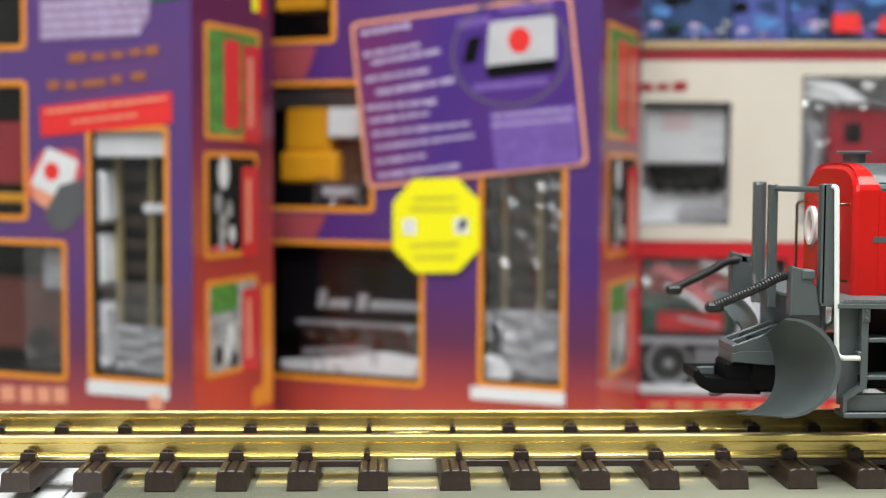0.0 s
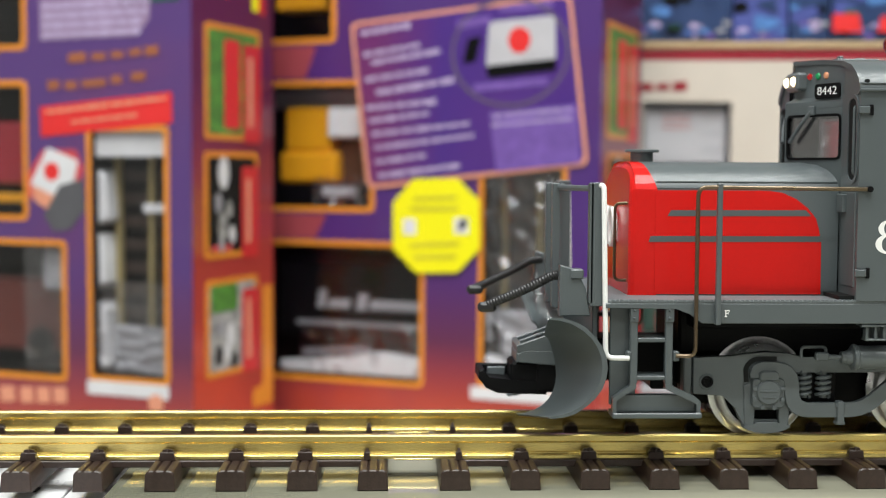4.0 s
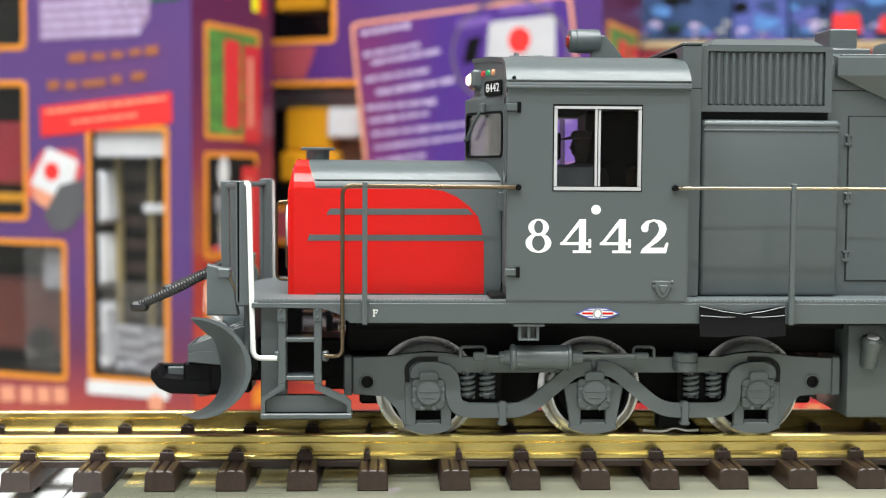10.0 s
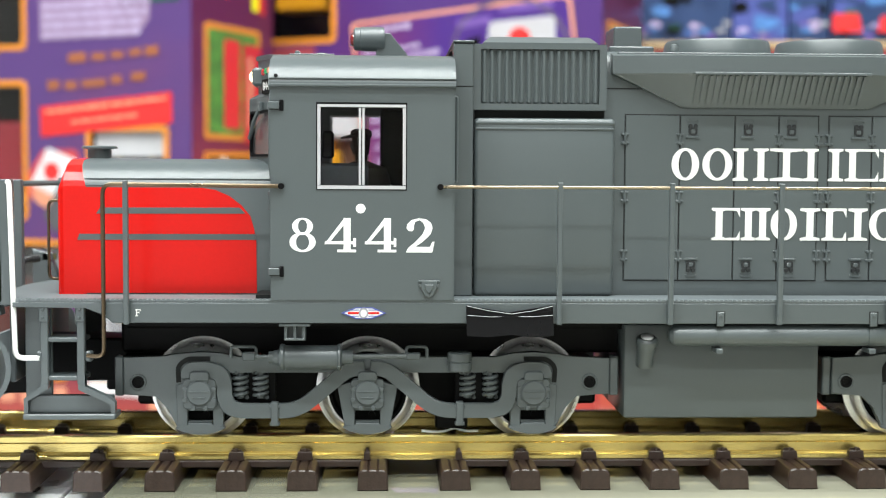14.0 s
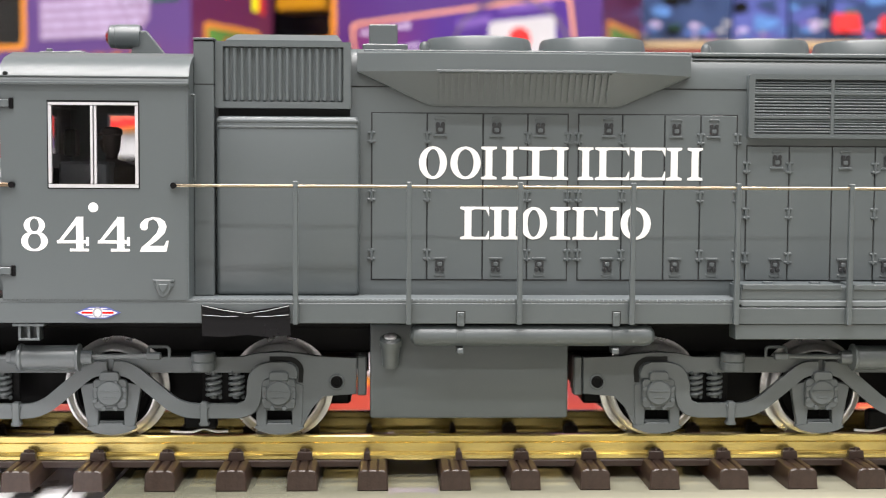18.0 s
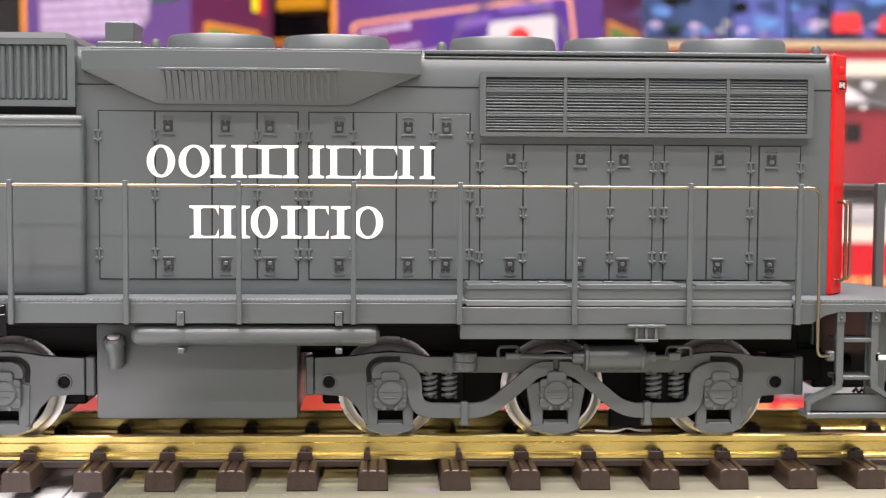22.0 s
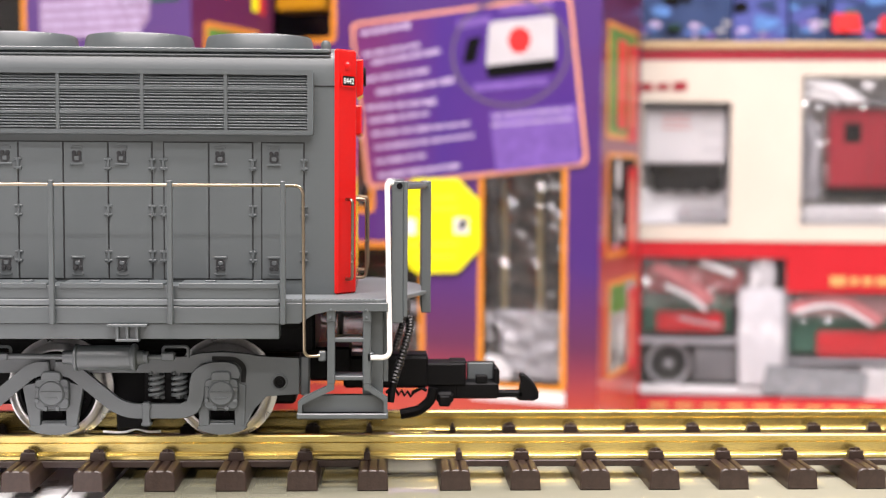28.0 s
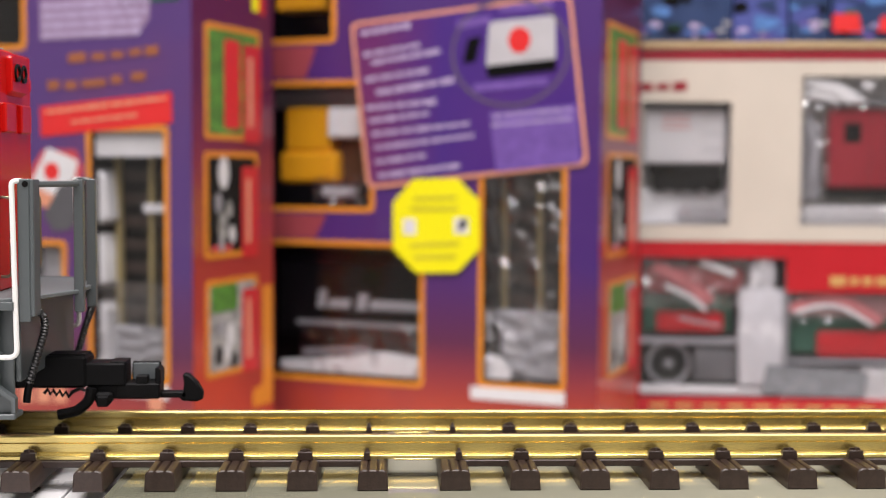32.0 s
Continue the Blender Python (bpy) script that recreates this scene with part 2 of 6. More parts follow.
def lathe(bm, prof, at=(0, 0, 0), axis="y", n=28, loop=False):
    """Turns a profile of (radius, height) round an axis through a point."""
    loops = []
    for r, hgt in prof:
        row = []
        for i in range(1 if r < 1e-6 else n):
            a = 2 * math.pi * i / n
            c, s = r * math.cos(a), r * math.sin(a)
            v = (c, hgt, s) if axis == "y" else (hgt, c, s) if axis == "x" else (c, s, hgt)
            row.append(bm.verts.new(Vector(at) + Vector(v)))
        loops.append(row)
    for a, b in zip(loops, loops[1:] + (loops[:1] if loop else [])):
        for i in range(n):
            j = (i + 1) % n
            if len(a) == 1 and len(b) == 1:
                continue
            if len(a) == 1:
                bm.faces.new((a[0], b[j], b[i]))
            elif len(b) == 1:
                bm.faces.new((a[i], a[j], b[0]))
            else:
                bm.faces.new((a[i], a[j], b[j], b[i]))
    for row in (loops[0], loops[-1]):
        if len(row) > 1 and not loop:
            bm.faces.new(row)
    return bm


def sheet(bm, x0, x1, z0, z1, holes, y0, y1):
    """A board with rectangular holes (x0, x1, z0, z1) through it."""
    xs = sorted({x0, x1, *[c for q in holes for c in q[:2]]})
    zs = sorted({z0, z1, *[c for q in holes for c in q[2:]]})
    xs, zs = [x for x in xs if x0 <= x <= x1], [z for z in zs if z0 <= z <= z1]
    grid = {(i, j, k): None for i in range(len(xs)) for j in range(len(zs)) for k in (0, 1)}

    def solid(i, j):
        if not (0 <= i < len(xs) - 1 and 0 <= j < len(zs) - 1):
            return False
        cx, cz = (xs[i] + xs[i + 1]) / 2, (zs[j] + zs[j + 1]) / 2
        return not any(a < cx < b and c < cz < d for a, b, c, d in holes)

    def vert(i, j, k):
        if grid[i, j, k] is None:
            grid[i, j, k] = bm.verts.new((xs[i], (y0, y1)[k], zs[j]))
        return grid[i, j, k]

    for i in range(len(xs) - 1):
        for j in range(len(zs) - 1):
            if not solid(i, j):
                continue
            for k in (0, 1):
                bm.faces.new([vert(*c, k) for c in ((i, j), (i + 1, j), (i + 1, j + 1), (i, j + 1))])
            for ni, nj, a, b in ((i - 1, j, (i, j), (i, j + 1)), (i + 1, j, (i + 1, j), (i + 1, j + 1)), (i, j - 1, (i, j), (i + 1, j)), (i, j + 1, (i, j + 1), (i + 1, j + 1))):
                if not solid(ni, nj):
                    bm.faces.new((vert(*a, 0), vert(*b, 0), vert(*b, 1), vert(*a, 1)))
    return bm


def lettering(text, x0, x1, z0, z1, y, fat=0.0):
    """Characters in the built-in font, stretched into a rectangle of the plane at y, facing -y."""
    cu = bpy.data.curves.new("lettering", "FONT")
    cu.body, cu.extrude, cu.offset = text, 0.02, fat
    ob = new("lettering", cu)
    me = bpy.data.meshes.new_from_object(ob.evaluated_get(bpy.context.evaluated_depsgraph_get()))
    bpy.data.objects.remove(ob)
    bpy.data.curves.remove(cu)
    bm = bmesh.new()
    bm.from_mesh(me)
    bpy.data.meshes.remove(me)
    xs, zs = [v.co.x for v in bm.verts], [v.co.y for v in bm.verts]
    ax, bx, az, bz = min(xs), max(xs), min(zs), max(zs)
    for v in bm.verts:
        v.co = Vector((x0 + (v.co.x - ax) / (bx - ax) * (x1 - x0), y - (0.1 if v.co.z > 0 else 0), z0 + (v.co.y - az) / (bz - az) * (z1 - z0)))
    return bm


B = bmesh.new

# ---- the room ----
def slab(name, material, x0, x1, y0, y1, z0, z1, label, category, kind="structure"):
    return tagged(part(name, box(B(), x0, x1, y0, y1, z0, z1), material, None), label, category, "", kind)


slab("floor", FLOOR, -3000, 3000, -3200, 2200, -950, -900, "worn brown shop floor", "floor")
ceiling = part("ceiling", box(B(), -3000, 3000, -3200, 2200, 1800, 1850), CEILING, None)
tagged(ceiling, "white board ceiling with tube lights", "ceiling", "", "structure")
slab("wall_back", WALLPAINT, -3000, 3000, 1500, 1550, -900, 1800, "plain painted wall behind the shelves", "wall")
slab("wall_front", WALLPAINT, -3000, 3000, -3200, -3150, -900, 1800, "plain painted shop wall", "wall")
slab("wall_west", WALLPAINT, -3000, -2950, -3150, 1500, -900, 1800, "plain painted shop wall", "wall")
slab("wall_east", WALLPAINT, 2950, 3000, -3150, 1500, -900, 1800, "plain painted shop wall", "wall")

# display table under the track: white boards, partly covered by a tinted glass plate
table = thing("display_table", "white boarded display table under the track", "table")
for x0, x1 in ((-1300, -1000), (-999, -700), (-699, -420), (-419, -260), (-259, -180), (-179, -143), (-142, -117.6), (-116.8, 1300)):
    part("board", box(B(), x0, x1, -430, 100, -24, -4 if x0 < 0 and x1 < 0 else -4.2, 0.5), BOARD, table)
part("leg", box(B(), -1280, -1230, -420, -370, -900, -24, 2), SHELF, table)
part("leg", box(B(), 1230, 1280, -420, -370, -900, -24, 2), SHELF, table)
part("leg", box(B(), -1280, -1230, 40, 90, -900, -24, 2), SHELF, table)
part("leg", box(B(), 1230, 1280, 40, 90, -900, -24, 2), SHELF, table)
# A joint between the boards, drawn as a raised dark strip.
part("cross_strip", box(B(), -260, -128, -30, -24, -4, -3.4), DARK, table, "dark strip drawn as the joint between the boards")
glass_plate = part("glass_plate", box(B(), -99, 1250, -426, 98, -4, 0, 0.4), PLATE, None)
tagged(glass_plate, "olive tinted glass plate lying on the white table", "glass plate")

# Added matt sheet: hides the carton's reflection and keeps the joint pale.
slip = part("paper_slip", box(B(), -1, 19.5, -23, 46, 0.05, 0.3), mat("buff_sheet", (0.2, 0.195, 0.155), 0.6, var=0.08, spec=0.3), None)
tagged(slip, "added buff sheet covering the plate's reflection under the rail joint", "paper slip")


# ---- track ----
def rail_profile(yc):
    half = [(4.0, 0.0), (4.0, 1.1), (3.7, 1.35), (2.2, 1.6), (2.1, 1.9), (0.82, 2.1), (0.8, 5.2), (1.7, 5.9), (1.75, 7.8), (1.35, 8.4)]
    return [(yc - a, z + RAIL - 8.4) for a, z in half] + [(yc + a, z + RAIL - 8.4) for a, z in half[::-1]]


def tie_mesh():
    bm = B()
    base = [(-5.5, 0), (5.5, 0), (5.1, 6.2), (4.5, 7.1), (3.3, 7.6), (2.3, 7.5), (1.8, 6.8), (1.3, 7.5), (0.1, 7.65), (-1.2, 7.5), (-1.7, 6.75), (-2.2, 7.5), (-3.3, 7.6), (-4.5, 7.1), (-5.1, 6.2)]
    prism(bm, base, -46.5, 46.5, "y", 0.45, 1)
    return bm


def clip_mesh(w=5.4):
    bm = B()
    prism(bm, [(-w / 2 - 0.5, 0), (w / 2 + 0.5, 0), (w / 2 + 0.5, 0.4), (w / 2, 0.45), (w / 2, 2.8), (w / 2 - 0.3, 3.1), (0.3 - w / 2, 3.1), (-w / 2, 2.8), (-w / 2, 0.45), (-w / 2 - 0.5, 0.4)], -1.2, 1.2, "y", 0.15)
    prism(bm, [(-w / 2 + 0.7, 2.9), (w / 2 - 0.7, 2.9), (w / 2 - 1.0, 3.9), (1.0 - w / 2, 3.9)] if w > 3 else [(-0.6, 2.9), (0.6, 2.9), (0.5, 3.9), (-0.5, 3.9)], 0.2, 1.2)
    lathe(bm, [(0.62, 2.6), (0.62, 4.0), (0.4, 4.4), (0, 4.45)], (0, -0.4, 0), "z", 10)
    return bm


def track_section(x0, x1, ties, label, ends):
    tr = thing("track_section", label, "track", group="lengths of track")
    for yc in (-24.25, 24.25):
        part("rail", prism(B(), rail_profile(yc), x0, x1, "x"), BRASS, tr, "bright brass rail with a worn running edge", (0, 0, 0), 14)
    base = wide = narrow = None
    for x in ties:
        if base is None:
            tie = part("tie", tie_mesh(), TIE, tr, "", (x, 0, 0))
            base = tie.data
        else:
            tie = again("tie", base, tr, (x, 0, 0))
        if wide is None and x not in ends:
            wide = part("rail_clip", clip_mesh(), TIE, tie, "", (0, 0, -60)).data
            bpy.data.objects.remove(tie.children[0])
        if narrow is None and x in ends:
            narrow = part("rail_clip", clip_mesh(2.2), TIE, tie, "", (0, 0, -60)).data
            bpy.data.objects.remove(tie.children[0])
        for y, turn in ((-29.3, 0), (-19.2, 180), (19.2, 0), (29.3, 180)):
            shift = 0 if x not in ends else -2.3 if x < 9 else 2.0
            again("rail_clip", narrow if x in ends else wide, tie, (shift, y, 7.5), "", (0, 0, turn))
    webs = B()
    for yc in (-24.25, 24.25):
        box(webs, x0 + 0.2 if x0 < 0 else ends[0] - 3, x1 - 0.2 if x1 > 100 else ends[0] + 3, yc - 5.2, yc + 5.2, 4.8, 7.3, 0.3)
    part("tie_web", webs, TIE, tr, "brown plastic strip joining the ties under the rail")
    for yc in (-24.25, 24.25):
        xj = x1 if x1 < 100 else x0
        part("rail_joiner", box(B(), xj - 7, xj + 7, yc - 4.4, yc + 4.4, 7.15, 7.75, 0.15), BRASS, tr, "thin brass joiner under the rail ends") if x1 < 100 else None
    return tr


PITCH = 25.06
track_section(-776, 9.33, [-5.46 - PITCH * k for k in range(31)], "brass rails on brown plastic ties", [-5.46])
track_section(9.38, 800, [24.01 + PITCH * k for k in range(31)], "brass rails on brown plastic ties", [24.01])


# ---- locomotive; heights count from the rail tops ----
loco = thing("locomotive", "grey and red model diesel locomotive with white lettering on brass track", "model locomotive", (208.5, 0, RAIL))


def sides(build, name, material, label="", only=(-1, 1)):
    """Builds a part once for each side of the engine: build(bm) draws the side at -y."""
    made = []
    for s in only:
        bm = build(B())
        if s > 0:
            bm.transform(Matrix.Scale(-1, 4, (0, 1, 0)))
        made.append(part(name, bm, material, loco, label))
    return made


# underframe, walkway and sills
part("underframe", box(box(B(), -16, 428, -21, 21, 30, 49, 1), -13, 424, -30, 30, 40, 49, 1), BLACK, loco, "black underframe")
deck_plan = [(-59, -12), (-50, -44), (-46, -47.3), (451, -47.3), (456, -44), (469.5, -12), (469.5, 12), (456, 44), (451, 47.3), (-46, 47.3), (-50, 44), (-59, 12)]
part("walkway", prism(B(), deck_plan, 51.0, 52.5, "z", 0.25), TREAD, loco, "grey walkway with raised tread")


def sill(bm):
    prism(bm, [(-48, 51.3), (298, 51.3), (298, 44.0), (-13.5, 44.2), (-17.6, 47.6), (-23, 49.6), (-48, 49.6)], -47.6, -45.2, "y", 0.2)
    return bm


def rear_sill(bm):
    prism(bm, [(417.4, 51.3), (455, 51.3), (455, 48.3), (434, 48.6), (429, 47.4), (424, 44.0), (417.4, 44.0)], -47.6, -45.2, "y", 0.2)
    return bm


sides(sill, "side_sill", GREY)
sides(rear_sill, "side_sill", GREY)
sides(lambda bm: box(box(bm, 298.2, 417.3, -47.9, -38, 44.0, 49.9, 0.2), 298.6, 416.9, -47.3, -38.4, 38.5, 43.9, 0.2), "side_skirt", GREY)
for bat, s in zip(sides(lambda bm: box(bm, 300.4, 417, -47.0, -31, 52.6, 57.2, 0.15), "battery_box", GREY, "raised grey box along the walkway"), (-1, 1)):
    for x0, x1 in ((300.8, 336.4), (341, 376.8), (382, 416.6)):
        part("lid", box(B(), x0, x1, min(s * 33, s * 47.5), max(s * 33, s * 47.5), 56.3, 58.1, 0.12), GREY, bat)
        for q in (0.3, 0.78):
            xt = x0 + q * (x1 - x0)
            part("lid_tab", box(B(), xt - 1.8, xt + 1.8, min(s * 40, s * 42.5), max(s * 40, s * 42.5), 58.0, 58.7, 0.15), GREY, bat)
sides(lambda bm: box(bm, 300.5, 416.8, -47.6, -46, 50.3, 52.3, 0.2), "tread_edge", TREAD)


def tread_edge(bm):
    x = -46.0
    while x < 297:
        box(bm, x, x + 1.0, -47.7, -46.2, 51.9, 52.75)
        x += 1.6
    x = 419.0
    while x < 450:
        box(bm, x, x + 1.0, -47.7, -46.2, 51.9, 52.75)
        x += 1.6
    return bm


sides(tread_edge, "tread_edge", TREAD)

# nose
PROFILE = [(-29.3, 52.5), (-29.3, 91.5), (-28.6, 93.6), (-26.2, 96.6), (-22.5, 99.2), (-17, 101.0), (-8, 101.8)]
PROFILE = PROFILE + [(-y, z) for y, z in PROFILE[::-1]]


def nose_front(bm):
    n = len(PROFILE)
    rows = [[bm.verts.new((-30.2 + 0.36 * min(101.8 - z, 10.3), y, z)) for y, z in PROFILE]]
    for x, k, fwd in ((-34.6, 1.0, 0.0), (-36.0, 0.985, 0.5), (-36.8, 0.955, 2.0)):
        rows.append([bm.verts.new((x - fwd * (1 - abs(y) / 29.3) + (2.2 * (z - 92) / 10 if z > 92 and k < 1 else 0), y * k, 52.5 + (z - 52.5) * k)) for y, z in PROFILE])
    for a, b in zip(rows, rows[1:]):
        for i in range(n):
            j = (i + 1) % n
            bm.faces.new((a[i], a[j], b[j], b[i]))
    bm.faces.new(rows[0])
    bm.faces.new(rows[-1][::-1])
    return bm


part("nose", prism(B(), [(y * 0.996, z - 0.1) for y, z in PROFILE], -33.5, 41, "x"), GREY, loco, "rounded low nose, grey on top")
part("nose_front", nose_front(B()), RED, loco, "red rounded nose end", (0, 0, 0), 14)


def red_panel(bm):
    curve = [(14.7, 91.2), (20, 90.4), (25, 88.2), (29.5, 84.7), (32.5, 81.0), (33.8, 76.5), (34.6, 72), (34.8, 53)]
    return prism(bm, [(-27.2, 53), (-27.2, 91.2)] + curve, -29.55, -29.1)


sides(red_panel, "red_panel", RED, "red paint panel with a curved edge")
sides(lambda bm: prism(bm, [(-21.4, 83.9), (28.6, 84.1), (30.8, 81.9), (-22.8, 81.7)], -29.7, -29.4), "stripe", GREY)
sides(lambda bm: prism(bm, [(-28.9, 74.4), (34.1, 74.5), (34.6, 72.4), (-29.6, 72.2)], -29.7, -29.4), "stripe", GREY)
part("white_mark", ring(ring(B(), circle(16, 76.6, 6.2, 7.8, 28), circle(16, 76.6, 3.2, 6.2, 28), -38.6, -36.4, "x"), circle(-1, 76.6, 6.0, 7.8, 28), circle(-1, 76.6, 3.0, 6.2, 28), -39.2, -37.4, "x"), WHITE, loco, "white painted mark on the nose end")
sides(lambda bm: box(box(bm, -26.8, 40.6, -29.32, -29.0, 91.8, 92.2, 0.15, 2), -26.8, 40.6, -28.45, -27.4, 94.1, 94.6, 0.2, 2), "nose_ridge", GREY, "raised ridge along the top of the nose")
cap = part("nose_cap", lathe(B(), [(0, 106.4), (6.2, 106.4), (6.6, 106.1), (6.6, 105.4), (4.4, 105.2), (4.4, 101), (0, 101)], (-27.3, -2, 0), "z", 24), GREY, loco, "round cap on the nose")
sides(lambda bm: tube(bm, fillet([(-36.5, -24, 86.2), (-41.2, -24, 86.2), (-41.2, -24, 57.6), (-36.5, -24, 57.6)], 2.5), 0.55), "grab_iron", DARKWIRE)


# cab: hollow, with real window openings
def cab_side(bm):
    return sheet(bm, 41.4, 105, 52.4, 127.4, [(57.9, 88.3, 91.4, 120.6)], -48, -46.4)


sides(cab_side, "cab_side", GREY)
OBL = Matrix.Translation((41.6, -29.3, 0)) @ Matrix.Rotation(math.atan2(29.3, -12.4), 4, "Z")


def oblique(bm, *cut):
    bm.transform(OBL)
    return bm


def cab_front(bm):
    sheet(bm, 0, 31.8, 88, 122.2, [(1.4, 29.8, 103.4, 119.2)], -1.5, 0)
    return oblique(bm)


sides(cab_front, "cab_front", GREY)
sides(lambda bm: box(bm, 41.5, 42.9, -47.9, -28.6, 52.4, 127.0), "cab_front", GREY)
sides(lambda bm: box(bm, 41.1, 41.9, -45.6, -31.2, 57.0, 91.0, 0.25), "cab_door", GREY, "narrow grey door beside the nose")
sides(lambda bm: ring(bm, rrect(-46.6, -36.0, 94.0, 126.0, 4.5, 4), rrect(-45.4, -37.2, 95.4, 124.6, 3.6, 4), 40.9, 41.8, "x"), "niche_rim", GREY)
# Flat dark sheet inside the rim; the niche's shade is its colour.
sides(lambda bm: prism(bm, rrect(-45.6, -37.0, 95.2, 124.8, 3.6, 4), 41.3, 41.8, "x"), "niche", DARK, "dark sheet painted as a shaded niche beside the windscreen")
sides(lambda bm: tube(bm, fillet([(42, -43.5, 122), (40.9, -43.5, 121), (40.9, -43.5, 98), (42, -43.5, 97)], 1.0), 0.6, 8), "grab_iron", GREY)
part("cab_rear", prism(B(), [(-47.8, 52.4), (-47.8, 126.4), (-44, 132), (-30, 137.2), (0, 139.4), (30, 137.2), (44, 132), (47.8, 126.4), (47.8, 52.4)], 103.4, 105.6, "x"), GREY, loco)
part("cab_floor", box(B(), 36, 104, -46, 46, 52.6, 54), DARK, loco)
ROOF = [(-48.8, 127.1), (-48.8, 128.6), (-47.2, 131.2), (-44.5, 134.0), (-40, 136.6), (-32, 138.6), (-29.3, 138.95), (-18, 140.2), (0, 140.8)]
ROOF = ROOF + [(-y, z) for y, z in ROOF[-2::-1]]


def brow_x(y, peak=29.2):
    return peak + (41.6 - peak) * min(1.0, abs(y) / 29.3)


def roof_mesh(bm):
    rows = []
    for y, z in ROOF:
        k = 0.95
        front = brow_x(y, 32.6) - 0.8
        rows.append([bm.verts.new(p) for p in ((front, y, z), (105.9, y, z), (105.9, y * k, z - 1.6), (front, y * k, z - 1.6))])
    for a, b in zip(rows, rows[1:]):
        for i in range(4):
            j = (i + 1) % 4
            bm.faces.new((a[i], a[j], b[j], b[i]))
    bm.faces.new(rows[0])
    bm.faces.new(rows[-1][::-1])
    return bm


roof = part("cab_roof", roof_mesh(B()), GREY, loco, "curved grey cab roof with a rain lip")
sides(lambda bm: box(box(bm, 41, 105.9, -49.4, -48.2, 126.8, 127.7, 0.3, 2), 41, 105.9, -48.98, -47.9, 129.3, 129.9, 0.25, 2), "rain_lip", GREY)
sides(lambda bm: lathe(bm, [(0, -49.0), (0.7, -49.0), (0.7, -47.5)], (43.4, 0, 130.4), "y", 12), "roof_hole", DARK, "small dark screw hole")


def brow(bm):
    cols = []
    for y, z in ROOF[2:9]:
        x, top = brow_x(y), brow_x(y, 32.6)
        cols.append([bm.verts.new(p) for p in ((x, y, 122.0), (x, y, 124.6), (top, y, 126.4), (top, y, z - 0.4), (top + 4, y, z - 0.8), (x + 4, y, 122.0))])
    for a, b in zip(cols, cols[1:]):
        for i in range(6):
            j = (i + 1) % 6
            bm.faces.new((a[i], a[j], b[j], b[i]))
    bm.faces.new(cols[0])
    bm.faces.new(cols[-1][::-1])
    return bm


sides(brow, "cab_brow", GREY, "sloping brow over the front windows")


def front_glass(bm):
    box(bm, 1.4, 29.8, -1.0, -0.6, 103.4, 119.2)
    return oblique(bm)


def front_rubber(bm):
    ring(bm, rrect(0.6, 30.6, 102.7, 119.9, 2.2), rrect(1.5, 29.7, 103.6, 119.0, 1.6), -0.8, 0.4)
    return oblique(bm)


sides(front_glass, "windscreen", SCREEN, "clear windscreen")
sides(front_rubber, "windscreen_frame", BLACK, "black rubber window frame")


sides(lambda bm: box(bm, 39.6, 41.7, -37, -30.5, 83.5, 90.3, 0.3), "cab_latch", GREY)
# Dark strip on the hood paints the shade between panel and grille.
sides(lambda bm: box(bm, 113.6, 161, -29.05, -28, 116.4, 120), "hood_gap", DARK, "dark strip painted as the shaded gap under the grille")


def wiper(bm):
    tube(bm, [(16, 0.9, 121.0), (21, 1.6, 116), (27.5, 1.4, 109.5)], 0.75, 8)
    box(bm, 14.4, 17.6, 0, 1.4, 119.5, 123, 0.3)
    return oblique(bm)


sides(wiper, "wiper", FRAME, "grey windscreen wiper")


def number_plate(bm):
    prism(bm, rrect(1.3, 15.2, 125.6, 131.2, 1.2), -1.6, 0.4, "y", 0.2)
    return oblique(bm)


def class_light(x):
    def build(bm):
        back = 0.098 * x
        lathe(bm, [(1.3, -back - 1.5), (1.3, 0.3 - back), (0.9, 0.8 - back), (0, 1.0 - back)], (x, 0, 134.3), "y", 14)
        return oblique(bm)
    return build


plates = sides(number_plate, "number_board", BLACK, "black number board with white digits")
bmd = lettering("8442", 0, 10.4, 127.0, 130.0, 0, 0.0)
bmd.transform(Matrix.Translation((13.3, 0, 0)) @ Matrix.Scale(-1, 4, (1, 0, 0)))
bmd.transform(Matrix.Translation((0, 0.6, 0)))
bmd.transform(OBL)
part("digits", bmd, WHITE, loco, "white digits 8442")
sides(class_light(20.4), "marker_light", REDLENS, "red marker light")
sides(class_light(15.2), "marker_light", GREENLENS, "green marker light")
sides(class_light(10.2), "marker_light", AMBERLENS, "amber marker light")
for y in (-4.3, 4.3):
    part("headlight", lathe(B(), [(0, -0.9), (1.0, -0.8), (1.6, -0.4), (1.85, 0), (1.85, 2)], (30.6, y, 132.8), "x", 20), LAMPLIT, loco, "lit round headlight")
part("headlight_housing", box(B(), 30.9, 38, -7.6, 7.6, 129.2, 136.2, 1.0), FRAME, loco)
for z in (62.4, 120.2):
    part("hinge", box(box(B(), 40.8, 45.2, -48.9, -47.6, z - 1.5, z + 1.5, 0.3), 44.6, 46.0, -48.7, -47.8, z - 1.9, z + 1.9, 0.2), BLACK, loco)
    part("hinge", box(B(), 40.6, 44.6, -49.2, -47.8, z - 1.3, z + 1.3, 0.3), GREY, loco)


